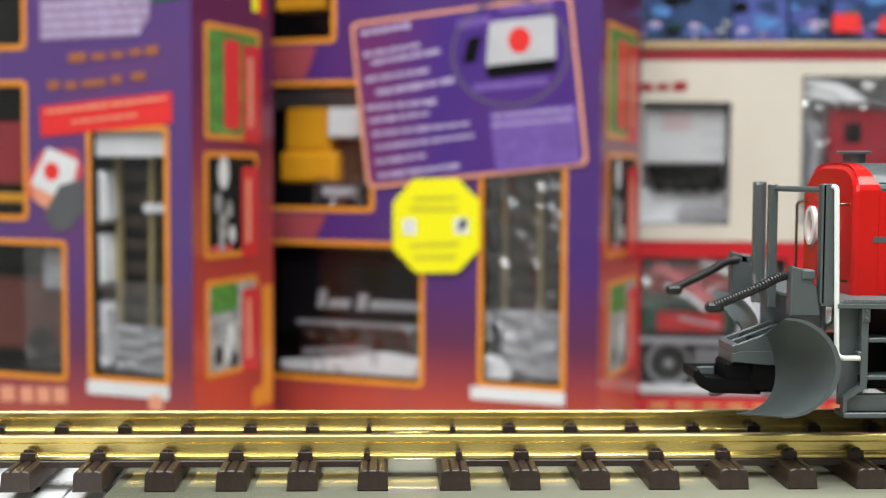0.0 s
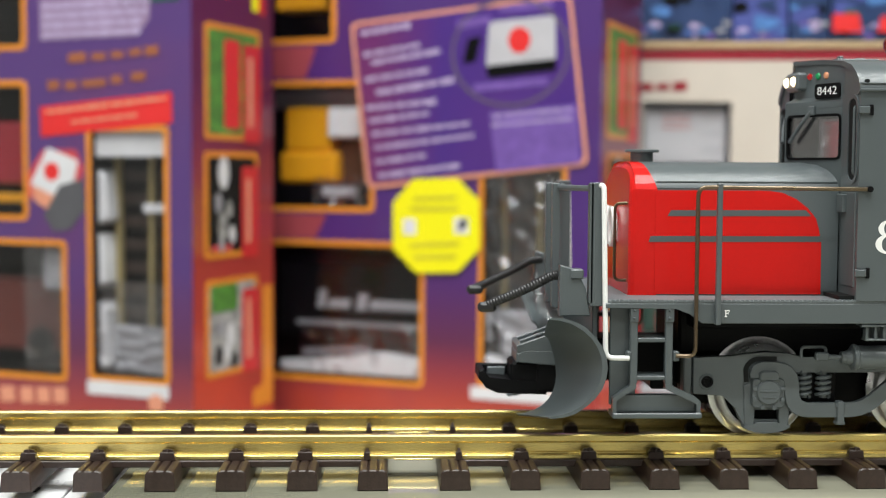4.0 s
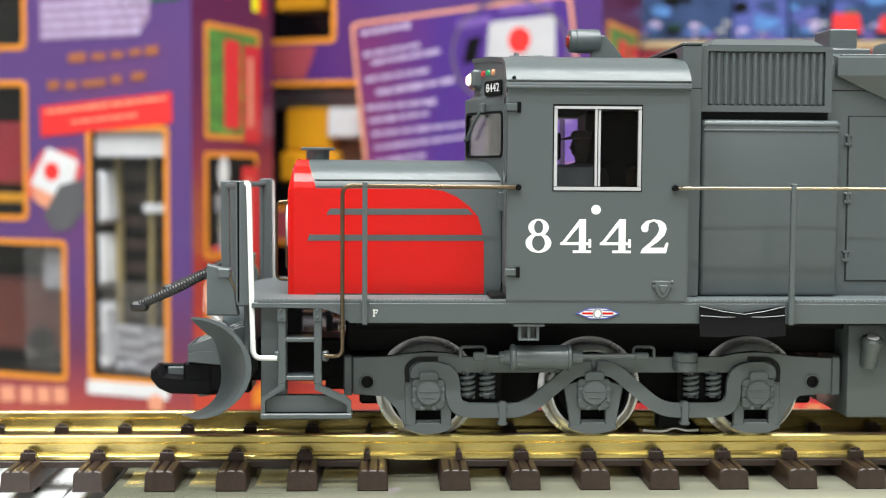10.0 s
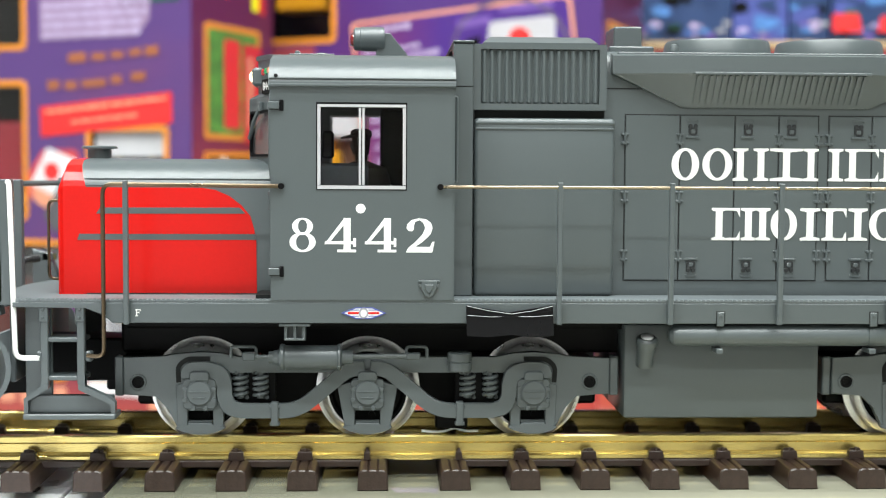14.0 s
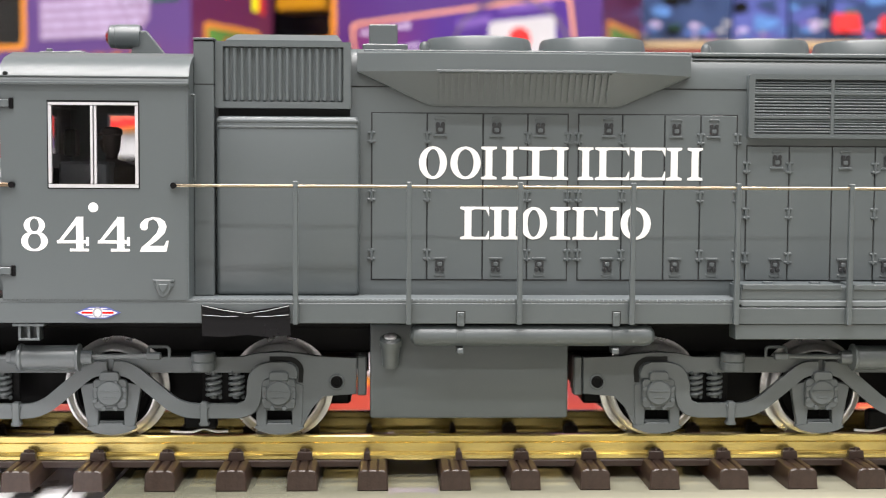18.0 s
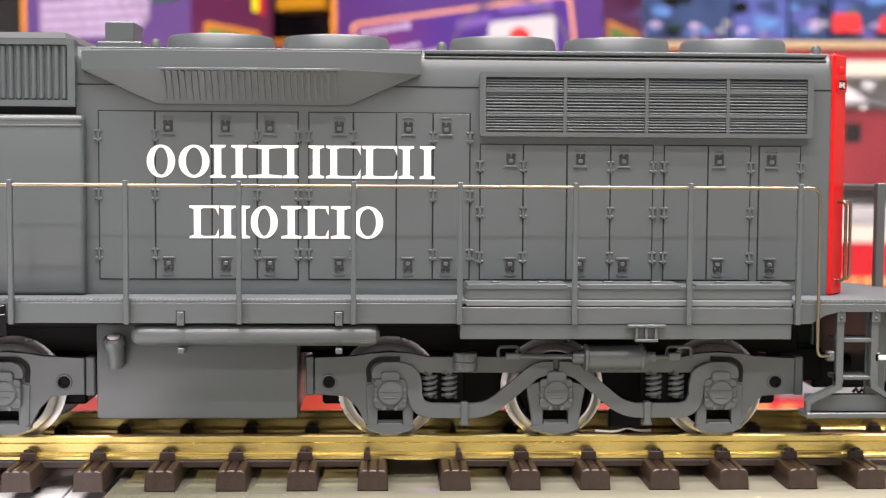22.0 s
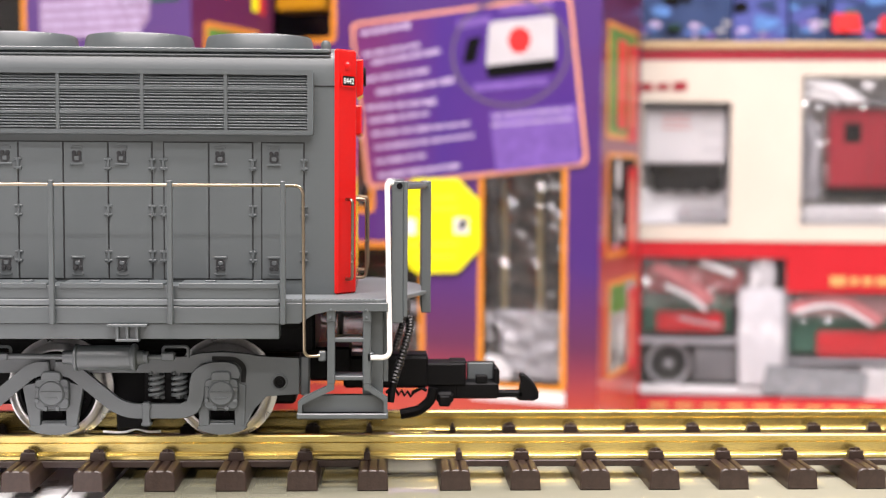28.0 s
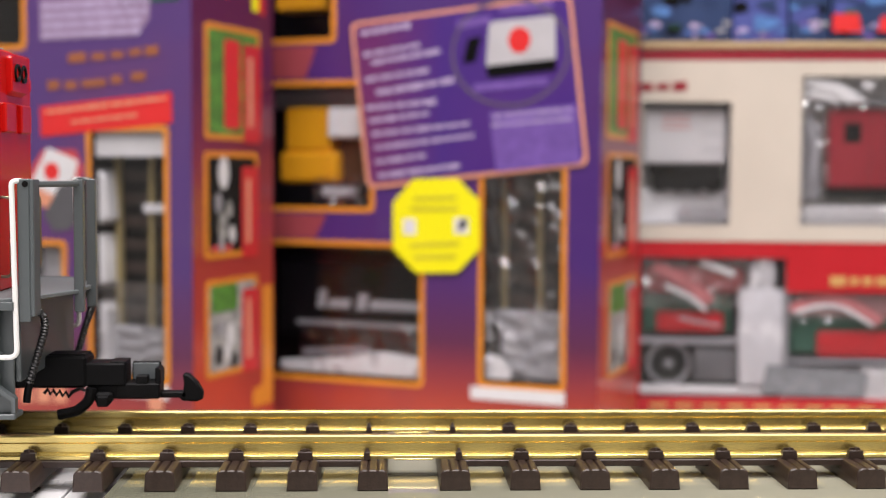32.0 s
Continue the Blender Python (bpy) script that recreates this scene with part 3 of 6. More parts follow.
def window_frame(bm):
    box(bm, 57.7, 88.5, -48.35, -46.6, 119.8, 120.7)
    box(bm, 57.7, 88.5, -48.35, -46.6, 91.3, 92.5)
    box(bm, 57.7, 58.8, -48.34, -46.6, 92.7, 119.6)
    box(bm, 87.4, 88.5, -48.34, -46.6, 92.7, 119.6)
    box(bm, 72.1, 72.9, -48.34, -46.7, 92.7, 119.6)
    box(bm, 73.3, 74.1, -48.0, -46.7, 92.7, 119.6)
    return bm


sides(window_frame, "window_frame", SILVER, "silver sliding window frame")
# Black ring puts the window recess's shadow line into colour.
sides(lambda bm: ring(bm, [(57.3, 90.9), (88.9, 90.9), (88.9, 121.4), (57.3, 121.4)], [(57.7, 91.2), (88.5, 91.2), (88.5, 120.8), (57.7, 120.8)], -48.15, -47.5), "window_seal", BLACK)
sides(lambda bm: box(bm, 58.8, 72.1, -47.6, -47.3, 92.7, 119.6), "window_pane", PANE)
sides(lambda bm: box(bm, 74.1, 87.4, -47.2, -46.9, 92.7, 119.6), "window_pane", PANE)
part("control_stand", box(box(B(), 46, 58, -20, 8, 54, 98, 1), 58.5, 62.5, -30, -22, 102, 112, 0.8), BLACK, loco, "black control stand inside the cab")
part("desk", box(B(), 57, 75, -32, 26, 54, 100.4, 1), SLATE, loco, "slate grey desk inside the cab")
part("cabinet", box(B(), 79, 103, 20, 44, 54, 122, 1), BLACK, loco, "black cabinet inside the cab")
part("rear_seat", box(box(B(), 88, 98, -38, -20, 54, 100, 2), 70, 102, -42, -10, 54, 92, 2), BLACK, loco, "black seat inside the cab")
figure = lathe(B(), [(0, 113.4), (2.6, 113.2), (3.9, 112.4), (4.1, 110.6), (3.5, 110.0), (3.3, 107.5), (3.0, 104.6), (2.3, 103.0), (2.2, 101.4), (5.5, 100.2), (9.5, 98.6), (11.0, 94), (10.5, 78), (0, 78)], (72.2, -14, 0), "z", 20)
prism(figure, [(64.6, 109.6), (64.9, 110.2), (69.5, 111.4), (72.5, 111.2), (72.5, 110.2)], -17.4, -10.6, "y", 0.3)
prism(figure, [(69.6, 109.8), (68.9, 108.2), (67.9, 106.9), (68.8, 106.4), (68.6, 105.6), (69.0, 104.2), (70.2, 103.4), (72, 103.2), (72, 109.8)], -15.8, -12.2, "y", 0.5)
driver = part("driver_figure", figure, SKIN, loco, "small plain driver figure in the cab")

# dot and road number on the cab side
for s in (-1, 1):
    bm = prism(B(), circle(72.8, 84.5, 1.7, 1.7, 24), -48.12, -47.9)
    if s > 0:
        bm.transform(Matrix.Scale(-1, 4, (0, 1, 0)))
    part("white_dot", bm, WHITE, loco)


TWO = [(0.3, 0), (9.4, 0), (10.2, 3.8), (9.4, 3.8), (8.6, 2.0), (3.6, 2.0), (6.6, 4.2), (8.8, 6.4), (9.5, 8.6), (8.9, 10.5), (7.2, 11.7), (4.7, 12), (2.2, 11.4), (0.7, 9.9), (0.4, 8.6), (1.0, 7.6), (2.1, 7.4), (3.0, 8.0), (3.0, 9.2),
       (3.4, 10.7), (4.9, 11.3), (6.2, 10.5), (6.9, 8.6), (6.1, 6.5), (3.4, 3.6), (1.0, 1.6)]


def digit(ch, x0, x1):
    bm, y0, k = B(), -48.12, (x1 - x0) / 10.4
    if ch == "8":
        ring(bm, circle(5, 9.0, 3.9, 3.0, 26), circle(5, 9.1, 1.7, 2.3, 26), y0, -48)
        ring(bm, circle(5, 3.5, 4.9, 3.5, 26), circle(5, 3.5, 2.45, 2.75, 26), y0 - 0.03, -48)
    elif ch == "4":
        box(bm, 6.25, 8.6, y0, -48, 0.7, 12.0)
        box(bm, 4.2, 10.4, y0 - 0.02, -48, 0.0, 0.95)
        box(bm, 0.0, 10.4, y0 - 0.04, -48, 2.8, 3.85)
        box(bm, 9.5, 10.4, y0 - 0.06, -48, 1.9, 5.0)
        prism(bm, [(0.0, 3.0), (1.25, 3.0), (6.9, 10.2), (6.9, 12.0), (6.5, 12.0)], y0 - 0.03, -48)
    else:
        prism(bm, TWO, y0, -48)
    bm.transform(Matrix.Translation((x0, 0, 69.2)) @ Matrix.Scale(k, 4, (1, 0, 0)))
    return bm


for ch, x0, x1 in (("8", 47.9, 57.6), ("4", 60.3, 71.2), ("4", 74.3, 85.3), ("2", 88.4, 98.9)):
    part("digit", digit(ch, x0, x1), WHITE, loco, "white road number digit")
serif_f = box(box(B(), -5.35, -4.95, -47.75, -47.2, 46.6, 49.0), -5.6, -3.85, -47.74, -47.2, 48.7, 49.04)
box(box(box(box(serif_f, -5.65, -4.65, -47.74, -47.2, 46.56, 46.84), -5.0, -4.25, -47.74, -47.2, 47.72, 48.0), -4.1, -3.82, -47.73, -47.2, 48.3, 48.9), -4.4, -4.2, -47.73, -47.2, 47.5, 48.2)
part("letter", serif_f, WHITE, loco, "small white letter F")
emblem = part("emblem", prism(B(), [(66.3, 47.8), (69.4, 49.1), (72, 49.6), (75.8, 49.6), (78.4, 49.1), (81.6, 47.8), (78.4, 46.5), (75.8, 46.0), (72, 46.0), (69.4, 46.5)], -47.85, -47.5), WHITE, loco, "white lozenge emblem with red and blue bars")
part("emblem_edge", ring(B(), [(66.0, 47.8), (71, 49.8), (77, 49.8), (81.9, 47.8), (77, 45.8), (71, 45.8)], [(67.0, 47.8), (71.2, 49.5), (76.8, 49.5), (80.9, 47.8), (76.8, 46.1), (71.2, 46.1)], -48.0, -47.6), BLUE, emblem)
part("emblem_bar", box(box(B(), 68.4, 72.2, -47.98, -47.6, 47.45, 48.15), 75.6, 79.4, -47.98, -47.6, 47.45, 48.15), RED, emblem)
part("emblem_disc", ring(B(), circle(73.9, 47.8, 1.7, 1.9, 18), circle(73.9, 47.8, 1.1, 1.3, 18), -48.05, -47.6), MIDGREY, emblem)
part("emblem_bar", box(box(B(), 69.5, 72.2, -47.98, -47.6, 48.75, 49.0), 75.6, 78.4, -47.98, -47.6, 48.75, 49.0), BLUE, emblem)
part("emblem_bar", box(box(B(), 69.5, 72.2, -47.98, -47.6, 46.6, 46.85), 75.6, 78.4, -47.98, -47.6, 46.6, 46.85), BLUE, emblem)
badge = B()
prism(badge, [(94, 59.4), (99.6, 59.4), (99.6, 56.6), (98.4, 54), (96.8, 53.2), (95.2, 54), (94, 56.6)], -48.9, -47.9, "y", 0.3)
box(badge, 93.0, 100.6, -48.7, -47.9, 58.6, 59.5, 0.2)
prism(badge, [(95.2, 58.0), (98.4, 58.0), (98.2, 56.4), (96.8, 54.6), (95.4, 56.4)], -49.4, -48.7, "y", 0.25)
for x, z in ((93.7, 57.6), (99.9, 57.6)):
    lathe(badge, [(0.6, -49.0), (0.6, -47.9)], (x, 0, z), "y", 8)
part("badge_plate", badge, GREY, loco)

# roof beacon
part("beacon", lathe(B(), [(0, 69.0), (3.8, 69.0), (4.4, 69.6), (4.4, 71.5), (4.65, 71.8), (4.65, 79.8), (4.2, 80.8), (0, 80.8)], (0, 0, 147.9), "x", 24), GREY, loco, "grey cylindrical roof beacon")
part("beacon_lens", lathe(B(), [(0, 67.6), (2.0, 67.8), (2.7, 68.6), (2.7, 69.4)], (0, 0, 147.6), "x", 18), DARKLENS, loco, "red beacon lens")
part("beacon_bracket", prism(B(), [(77, 140), (90.5, 140), (89.5, 142), (83, 150), (80.6, 150), (78, 145)], -2.4, 2.4, "y", 0.3), GREY, loco)
part("roof_fitting", box(box(box(B(), 45, 62, -10, 10, 140, 141.4, 0.3), 47, 49, -8, -5, 141, 142.6, 0.3), 55, 59, -4, 3, 141, 142.2, 0.3), GREY, loco)


# long hood
HOOD = [(-28.9, 52.5), (-28.9, 128.5), (-28.75, 131.5), (-28.4, 134.3), (-27.8, 136.9), (-26.9, 139.0), (-25.4, 140.8), (-22, 142.1), (0, 142.9)]
HOOD = HOOD + [(-y, z) for y, z in HOOD[-2::-1]]
part("hood", prism(B(), HOOD, 105.6, 436, "x"), GREY, loco, "long grey hood with access doors")
part("hood_shoulder", box(B(), 105.6, 112.7, -35, 35, 52.6, 143.3, 0.3), GREY, loco, "raised block between the cab and the hood")
part("shoulder_gap", box(box(B(), 105.8, 112.5, -34.6, 34.6, 143.2, 143.8), 105.8, 112.78, -35.06, 35.06, 127.9, 128.25), DARK, loco)
part("shoulder_lid", box(B(), 105.5, 113.0, -35.3, 35.3, 143.7, 144.5, 0.2), GREY, loco)
sides(lambda bm: tube(bm, fillet([(105.4, -40, 124), (106.7, -40, 124), (106.7, -40, 94), (105.4, -40, 94)], 0.9), 0.5, 8), "grab_iron", GREY, "grey grab iron on the cab's rear wall")
part("hood_seam", box(B(), 106, 436, -29.08, 29.08, 127.9, 128.3), DARK, loco)
END = [(435.5, -29.3), (437, -29.3), (443.0, -22.5), (443.0, 22.5), (437, 29.3), (435.5, 29.3)]
part("hood_end", prism(B(), END, 52.5, 141.6, "z", 0.7), RED, loco, "glossy red hood end")
part("end_housing", prism(B(), [(442.3, 124.4), (445.4, 126.5), (445.4, 139.4), (442.3, 139.4)], -10, 10, "y", 0.5), RED, loco)
for y in (-4.2, 4.2):
    part("rear_headlight", lathe(B(), [(3.4, 444.6), (3.4, 446.2), (2.7, 446.2), (2.2, 445.4), (0, 445.2)], (0, y, 133.5), "x", 18), BLACK, loco, "unlit round headlight in a dark ring")
for y0, y1 in ((-17, -4), (4, 17)):
    part("end_box", box(B(), 442.3, 445.0, y0, y1, 111, 122, 0.6), RED, loco)


def rear_board(bm):
    plan = Matrix.Translation((437, -29.3, 0)) @ Matrix.Rotation(math.atan2(6.8, 6.0), 4, "Z")
    prism(bm, rrect(1.6, 8.2, 128.5, 132.0, 0.7), -0.3, 0.3, "y", 0.1)
    bm.transform(plan)
    return bm


sides(rear_board, "number_board", BLACK, "black number board with white digits")


def board_rim(bm):
    ring(bm, rrect(0.9, 8.9, 127.8, 132.7, 1.0), rrect(1.6, 8.2, 128.5, 132.0, 0.7), -0.5, 0.3)
    bm.transform(Matrix.Translation((437, -29.3, 0)) @ Matrix.Rotation(math.atan2(6.8, 6.0), 4, "Z"))
    return bm


sides(board_rim, "board_rim", RED)
bm = lettering("8442", 2.2, 7.6, 129.2, 131.3, -0.36, 0.0)
bm.transform(Matrix.Translation((437, -29.3, 0)) @ Matrix.Rotation(math.atan2(6.8, 6.0), 4, "Z"))
part("digits", bm, WHITE, loco, "white digits 8442")
sides(lambda bm: lathe(bm, [(1.5, 0.2), (1.5, -0.6), (0.9, -1.1), (0, -1.2)], (439.8, -25.9, 135.6), "y", 14), "marker_light", RED)
sides(lambda bm: tube(bm, fillet([(442.5, -20, 87.2), (446.9, -20, 87.2), (446.9, -20, 58), (442.5, -20, 58)], 2.5), 0.6), "grab_iron", WIRE)
sides(lambda bm: tube(bm, fillet([(439.6, -26.3, 87.2), (442.0, -29.0, 87.2), (442.0, -29.0, 58), (439.6, -26.3, 58)], 2.5), 0.6), "grab_iron", WIRE)


# access doors with hinges and latches
def hinge_mesh():
    bm = B()
    box(bm, -1.4, 1.4, -0.75, 0.3, 1.1, 2.0, 0.2)
    box(bm, -1.4, 1.4, -0.75, 0.3, -2.0, -1.1, 0.2)
    lathe(bm, [(0.55, -2.2), (0.55, 2.2)], (0, -0.3, 0), "z", 8)
    return bm


def latch_mesh():
    bm = B()
    prism(bm, [(-2.2, 2.7), (-1.8, 3.5), (1.8, 3.5), (2.2, 2.7), (1.7, 2.6), (1.4, 3.1), (-1.4, 3.1), (-1.7, 2.6)], -0.45, 0.2, "y", 0.1)
    prism(bm, [(-2.5, -3.5), (2.5, -3.5), (2.5, -2.8), (1.9, -2.6), (-1.9, -2.6), (-2.5, -2.8)], -0.7, 0.2, "y", 0.2)
    prism(bm, rrect(-0.8, 0.8, -1.7, -0.3, 0.3, 2), -0.8, 0.2, "y", 0.15)
    for x in (-2.1, 2.1):
        lathe(bm, [(0.45, 0.1), (0.45, -0.85), (0, -0.9)], (x, 0, -3.1), "y", 8)
    return bm


def pull_mesh():
    bm = B()
    ring(bm, rrect(-1.6, 1.6, -2.4, 0.5, 0.9, 3), rrect(-0.85, 0.85, -1.75, -0.25, 0.4, 3), -0.55, 0.1)
    for x in (-0.95, 0.95):
        prism(bm, circle(x, 0.95, 0.78, 0.85, 12), -0.62, 0.1, "y", 0.1)
    return bm


HINGE = LATCH = PULL = None
ROW_A = [(168.8, 189.0), (189.0, 209.3), (209.3, 225.6), (225.6, 240.4), (244.2, 260.3), (260.3, 275.9), (275.9, 289.2), (289.2, 302.7)]
ROW_B = [(306.4, 322.2), (322.2, 338.2), (338.2, 354.2), (354.2, 369.9), (374.0, 390.2), (390.2, 406.0), (409.1, 424.5)]
LATCHES = [193.7, 214.2, 230.2, 255.2, 280.2, 294.0, 317.6, 343.1, 359.0, 394.3, 413.7]
HINGES = [168.8, 189.0, 225.6, 240.4, 244.2, 260.3, 289.2, 302.7, 306.4, 322.2, 354.2, 369.9, 374.0, 406.0, 424.5]
for row, top, hz, lz in ((ROW_A, 118.8, (110, 88.8, 67.3), (113.7, 62.9)), (ROW_B, 107.7, (99.7, 82.9, 66.4), (102.6, 62.9))):
    for x0, x1 in row:
        sides(lambda bm: box(bm, x0 + 0.24, x1 - 0.24, -29.4, -28.5, 58.2, top - 0.3, 0.15), "access_door", GREY, "", (1,))
        door = sides(lambda bm: box(bm, x0 + 0.24, x1 - 0.24, -29.4, -28.5, 58.2, top - 0.3, 0.15), "access_door", GREY, "", (-1,))[0]
        for hx in HINGES:
            if x0 - 0.1 < hx < x1 - 0.1 or (hx == x1 and hx in (240.4, 302.7, 369.9, 406.0, 424.5)):
                for z in hz:
                    if HINGE is None:
                        HINGE = part("hinge", hinge_mesh(), GREY, door, "", (hx, -29.3, z)).data
                    else:
                        again("hinge", HINGE, door, (hx, -29.3, z))
        for lx in LATCHES:
            if x0 < lx < x1:
                for z, flip in zip(lz, (0, 180)):
                    if LATCH is None:
                        LATCH = part("latch", latch_mesh(), GREY, door, "", (lx, -29.3, z)).data
                        PULL = part("latch_pull", pull_mesh(), LATCHGREY, door, "dark latch pull", (lx, -29.4, z)).data
                    else:
                        again("latch", LATCH, door, (lx, -29.3, z), "", (0, flip, 0))
                        again("latch_pull", PULL, door, (lx, -29.4, z), "", (0, flip, 0))
    cuts = (((168.6, 240.6), (244.0, 302.9)) if row is ROW_A else ((306.2, 370.1), (373.8, 406.2), (408.9, 424.7)))
    for x0, x1 in cuts:
        sides(lambda bm: box(bm, x0, x1, -28.98, -28, 57.8, top + 0.1), "door_gap", GAPGREY, "dark gap round the doors")


# white lettering of the railway, as plain rings and frames
def mark(kind, x0, x1, z0, z1):
    bm = B()
    y0, y1 = -29.62, -29.35
    w = min(2.6, 0.3 * (x1 - x0))
    if kind == "o":
        cx, cz, rx, rz = (x0 + x1) / 2, (z0 + z1) / 2, (x1 - x0) / 2, (z1 - z0) / 2
        ring(bm, circle(cx, cz, rx, rz, 28), circle(cx, cz, rx - w, rz - 1.0, 28), y0, y1)
    elif kind == "i":
        cx = (x0 + x1) / 2
        prism(bm, [(x0, z0), (x1, z0), (x1, z0 + 0.9), (cx + 1.3, z0 + 1.4), (cx + 1.3, z1 - 1.4), (x1, z1 - 0.9), (x1, z1), (x0, z1), (x0, z1 - 0.9), (cx - 1.3, z1 - 1.4), (cx - 1.3, z0 + 1.4), (x0, z0 + 0.9)], y0, y1)
    else:
        for a, b in (((x0, x0 + 5.6), (x1 - 5.6, x1)) if kind == "h" else ((x0, x0 + 5.6),)):
            cx = (a + b) / 2
            prism(bm, [(a, z0), (b, z0), (b, z0 + 0.8), (cx + 1.25, z0 + 1.3), (cx + 1.25, z1 - 1.3), (b, z1 - 0.8), (b, z1), (a, z1), (a, z1 - 0.8), (cx - 1.25, z1 - 1.3), (cx - 1.25, z0 + 1.3), (a, z0 + 0.8)], y0, y1)
        if kind == "e":
            prism(bm, [(x0 + 5.4, z1), (x1, z1), (x1, z1 - 3.4), (x1 - 1.2, z1 - 1.0), (x0 + 5.4, z1 - 0.9)], y0, y1)
            prism(bm, [(x0 + 5.4, z0), (x1, z0), (x1, z0 + 3.4), (x1 - 1.2, z0 + 1.0), (x0 + 5.4, z0 + 0.9)], y0, y1)
    return bm


MARKS = [("o", 186, 196.2), ("o", 197.4, 208.5), ("h", 208.7, 221.9), ("i", 222.5, 234.7), ("h", 234.9, 249.7), ("e", 250.4, 262.9), ("e", 263.4, 276.2), ("h", 276.7, 290)]
for kind, x0, x1 in MARKS:
    part("white_mark", mark(kind, x0, x1, 94.8, 106.7), WHITE, loco, "white painted lettering mark")
MARKS = [("e", 201.2, 211.7), ("h", 212.1, 223.0), ("o", 223.2, 233.0), ("i", 234.2, 241.5), ("e", 242.3, 251.4), ("i", 252.2, 259.3), ("o", 260, 271.2)]
for kind, x0, x1 in MARKS:
    part("white_mark", mark(kind, x0, x1, 72.9, 84.8), WHITE, loco, "white painted lettering mark")


# air box and grille behind the cab
sides(lambda bm: box(bm, 113.4, 164.4, -33.8, -28, 52.6, 117.0, 1.6, 3), "air_box", GREY, "smooth raised panel behind the cab")
sides(lambda bm: box(box(bm, 113.9, 163.9, -34.15, -33.3, 112.7, 113.5, 0.3, 2), 113.6, 164.2, -34.1, -33.0, 114.6, 115.9, 0.5, 2), "panel_trim", GREY)


def grille_frame(bm):
    ring(bm, [(112.9, 119.9), (161.3, 119.9), (161.3, 143.6), (112.9, 143.6)], [(115.6, 122.2), (158.7, 122.2), (158.7, 141.8), (115.6, 141.8)], -32.2, -27)
    return bm


grilles = sides(grille_frame, "grille", GREY, "ribbed intake grille")
for g, s in zip(grilles, (-1, 1)):
    part("grille_back", box(B(), 114, 160, -30.5 if s < 0 else 28.6, -28.6 if s < 0 else 30.5, 121, 142.4), GREY, g)
    fin = None
    for k in range(16):
        x = 117.0 + k * 2.69
        if fin is None:
            fin = part("fin", box(B(), -0.92, 0.92, -1.2, 1.0, 122.2, 141.8, 0.6), GREY, g, "", (x, s * 30.6, 0)).data
        else:
            again("fin", fin, g, (x, s * 30.6, 0))
lid = B()
bmesh.ops.convex_hull(lid, input=[lid.verts.new((x, y, z)) for x0, x1, yy, z in ((116.5, 158, 31, 143.4), (116.5, 158, 31, 144.2), (119.5, 156, 24, 146.9)) for x in (x0, x1) for y in (-yy, yy)])
part("grille_cap", lid, GREY, loco)


# flared brake-grid housing
def flare(bm):
    pts = [(163.6, -29.6, 140.4), (190, -38, 139.6), (257, -38, 139.6), (284.6, -29.6, 140.4), (163.6, -31.6, 139.8), (284.6, -31.6, 139.8), (163.6, -31.6, 133.4), (190.5, -38.4, 133.2), (256.5, -38.4, 133.2),
           (284.6, -31.6, 132.5), (189.8, -29.8, 121.4), (258.8, -29.8, 121.4), (163.6, -27, 133), (284.6, -27, 132), (189.8, -27, 121.4), (258.8, -27, 121.4), (163.6, -25, 141.2), (284.6, -25, 141.2)]
    vs = [bm.verts.new(p) for p in pts]
    bmesh.ops.convex_hull(bm, input=vs)
    return bm


flares = sides(flare, "brake_housing", GREY, "flared housing with a ribbed vent")
for f, s in zip(flares, (-1, 1)):
    rib = None
    for k in range(27):
        x = 193.4 + k * 2.33
        if rib is None:
            bm = prism(B(), [(-38.9, 132.4), (-31.0, 122.6), (-30.4, 123.2), (-38.2, 132.8)], -0.5, 0.5, "x")
            if s > 0:
                bm.transform(Matrix.Scale(-1, 4, (0, 1, 0)))
            rib = part("rib", bm, GREY, f, "", (x, 0, 0)).data
        else:
            again("rib", rib, f, (x, 0, 0))
    part("vent_lip", box(B(), 191.8, 256, min(s * 38.2, s * 39.4), max(s * 38.2, s * 39.5), 132.7, 133.7, 0.2), GREY, f)


# radiator louvres
def louver_frame(bm):
    ring(bm, rrect(306.0, 428.0, 110.4, 133.6, 0.8, 2), rrect(308.2, 425.8, 112.0, 131.8, 0.3, 2), -32.2, -28)
    return bm


louvers = sides(louver_frame, "radiator_louver", GREY, "wide louvred radiator grille")
for g, s in zip(louvers, (-1, 1)):
    part("louver_back", box(B(), 307, 427, -30.2 if s < 0 else 28.6, -28.6 if s < 0 else 30.2, 111, 133), FRAME, g)
    for x in (337.0, 366.8, 396.6):
        part("louver_post", box(B(), x - 0.7, x + 0.7, min(s * 29, s * 32.0), max(s * 29, s * 32.0), 111.5, 132.4, 0.2), GREY, g)
    for z in (126.7, 118.0):
        part("louver_bar", box(B(), 307.5, 426.5, min(s * 29, s * 31.9), max(s * 29, s * 31.9), z - 0.55, z + 0.55, 0.25), GREY, g)
    slat = None
    for z in (113.0, 114.05, 115.1, 116.15, 117.1, 119.2, 120.35, 121.5, 122.65, 123.8, 124.95, 125.9, 127.9, 128.9, 129.9, 130.9):
        if slat is None:
            bm = prism(B(), [(-31.6, -0.42), (-31.6, -0.16), (-31.3, 0.2), (-30.6, 0.5), (-30.1, 0.52), (-30.1, -0.42)], 308, 426, "x")
            if s > 0:
                bm.transform(Matrix.Scale(-1, 4, (0, 1, 0)))
            slat = part("slat", bm, GREY, g, "", (0, 0, z)).data
        else:
            again("slat", slat, g, (0, 0, z))

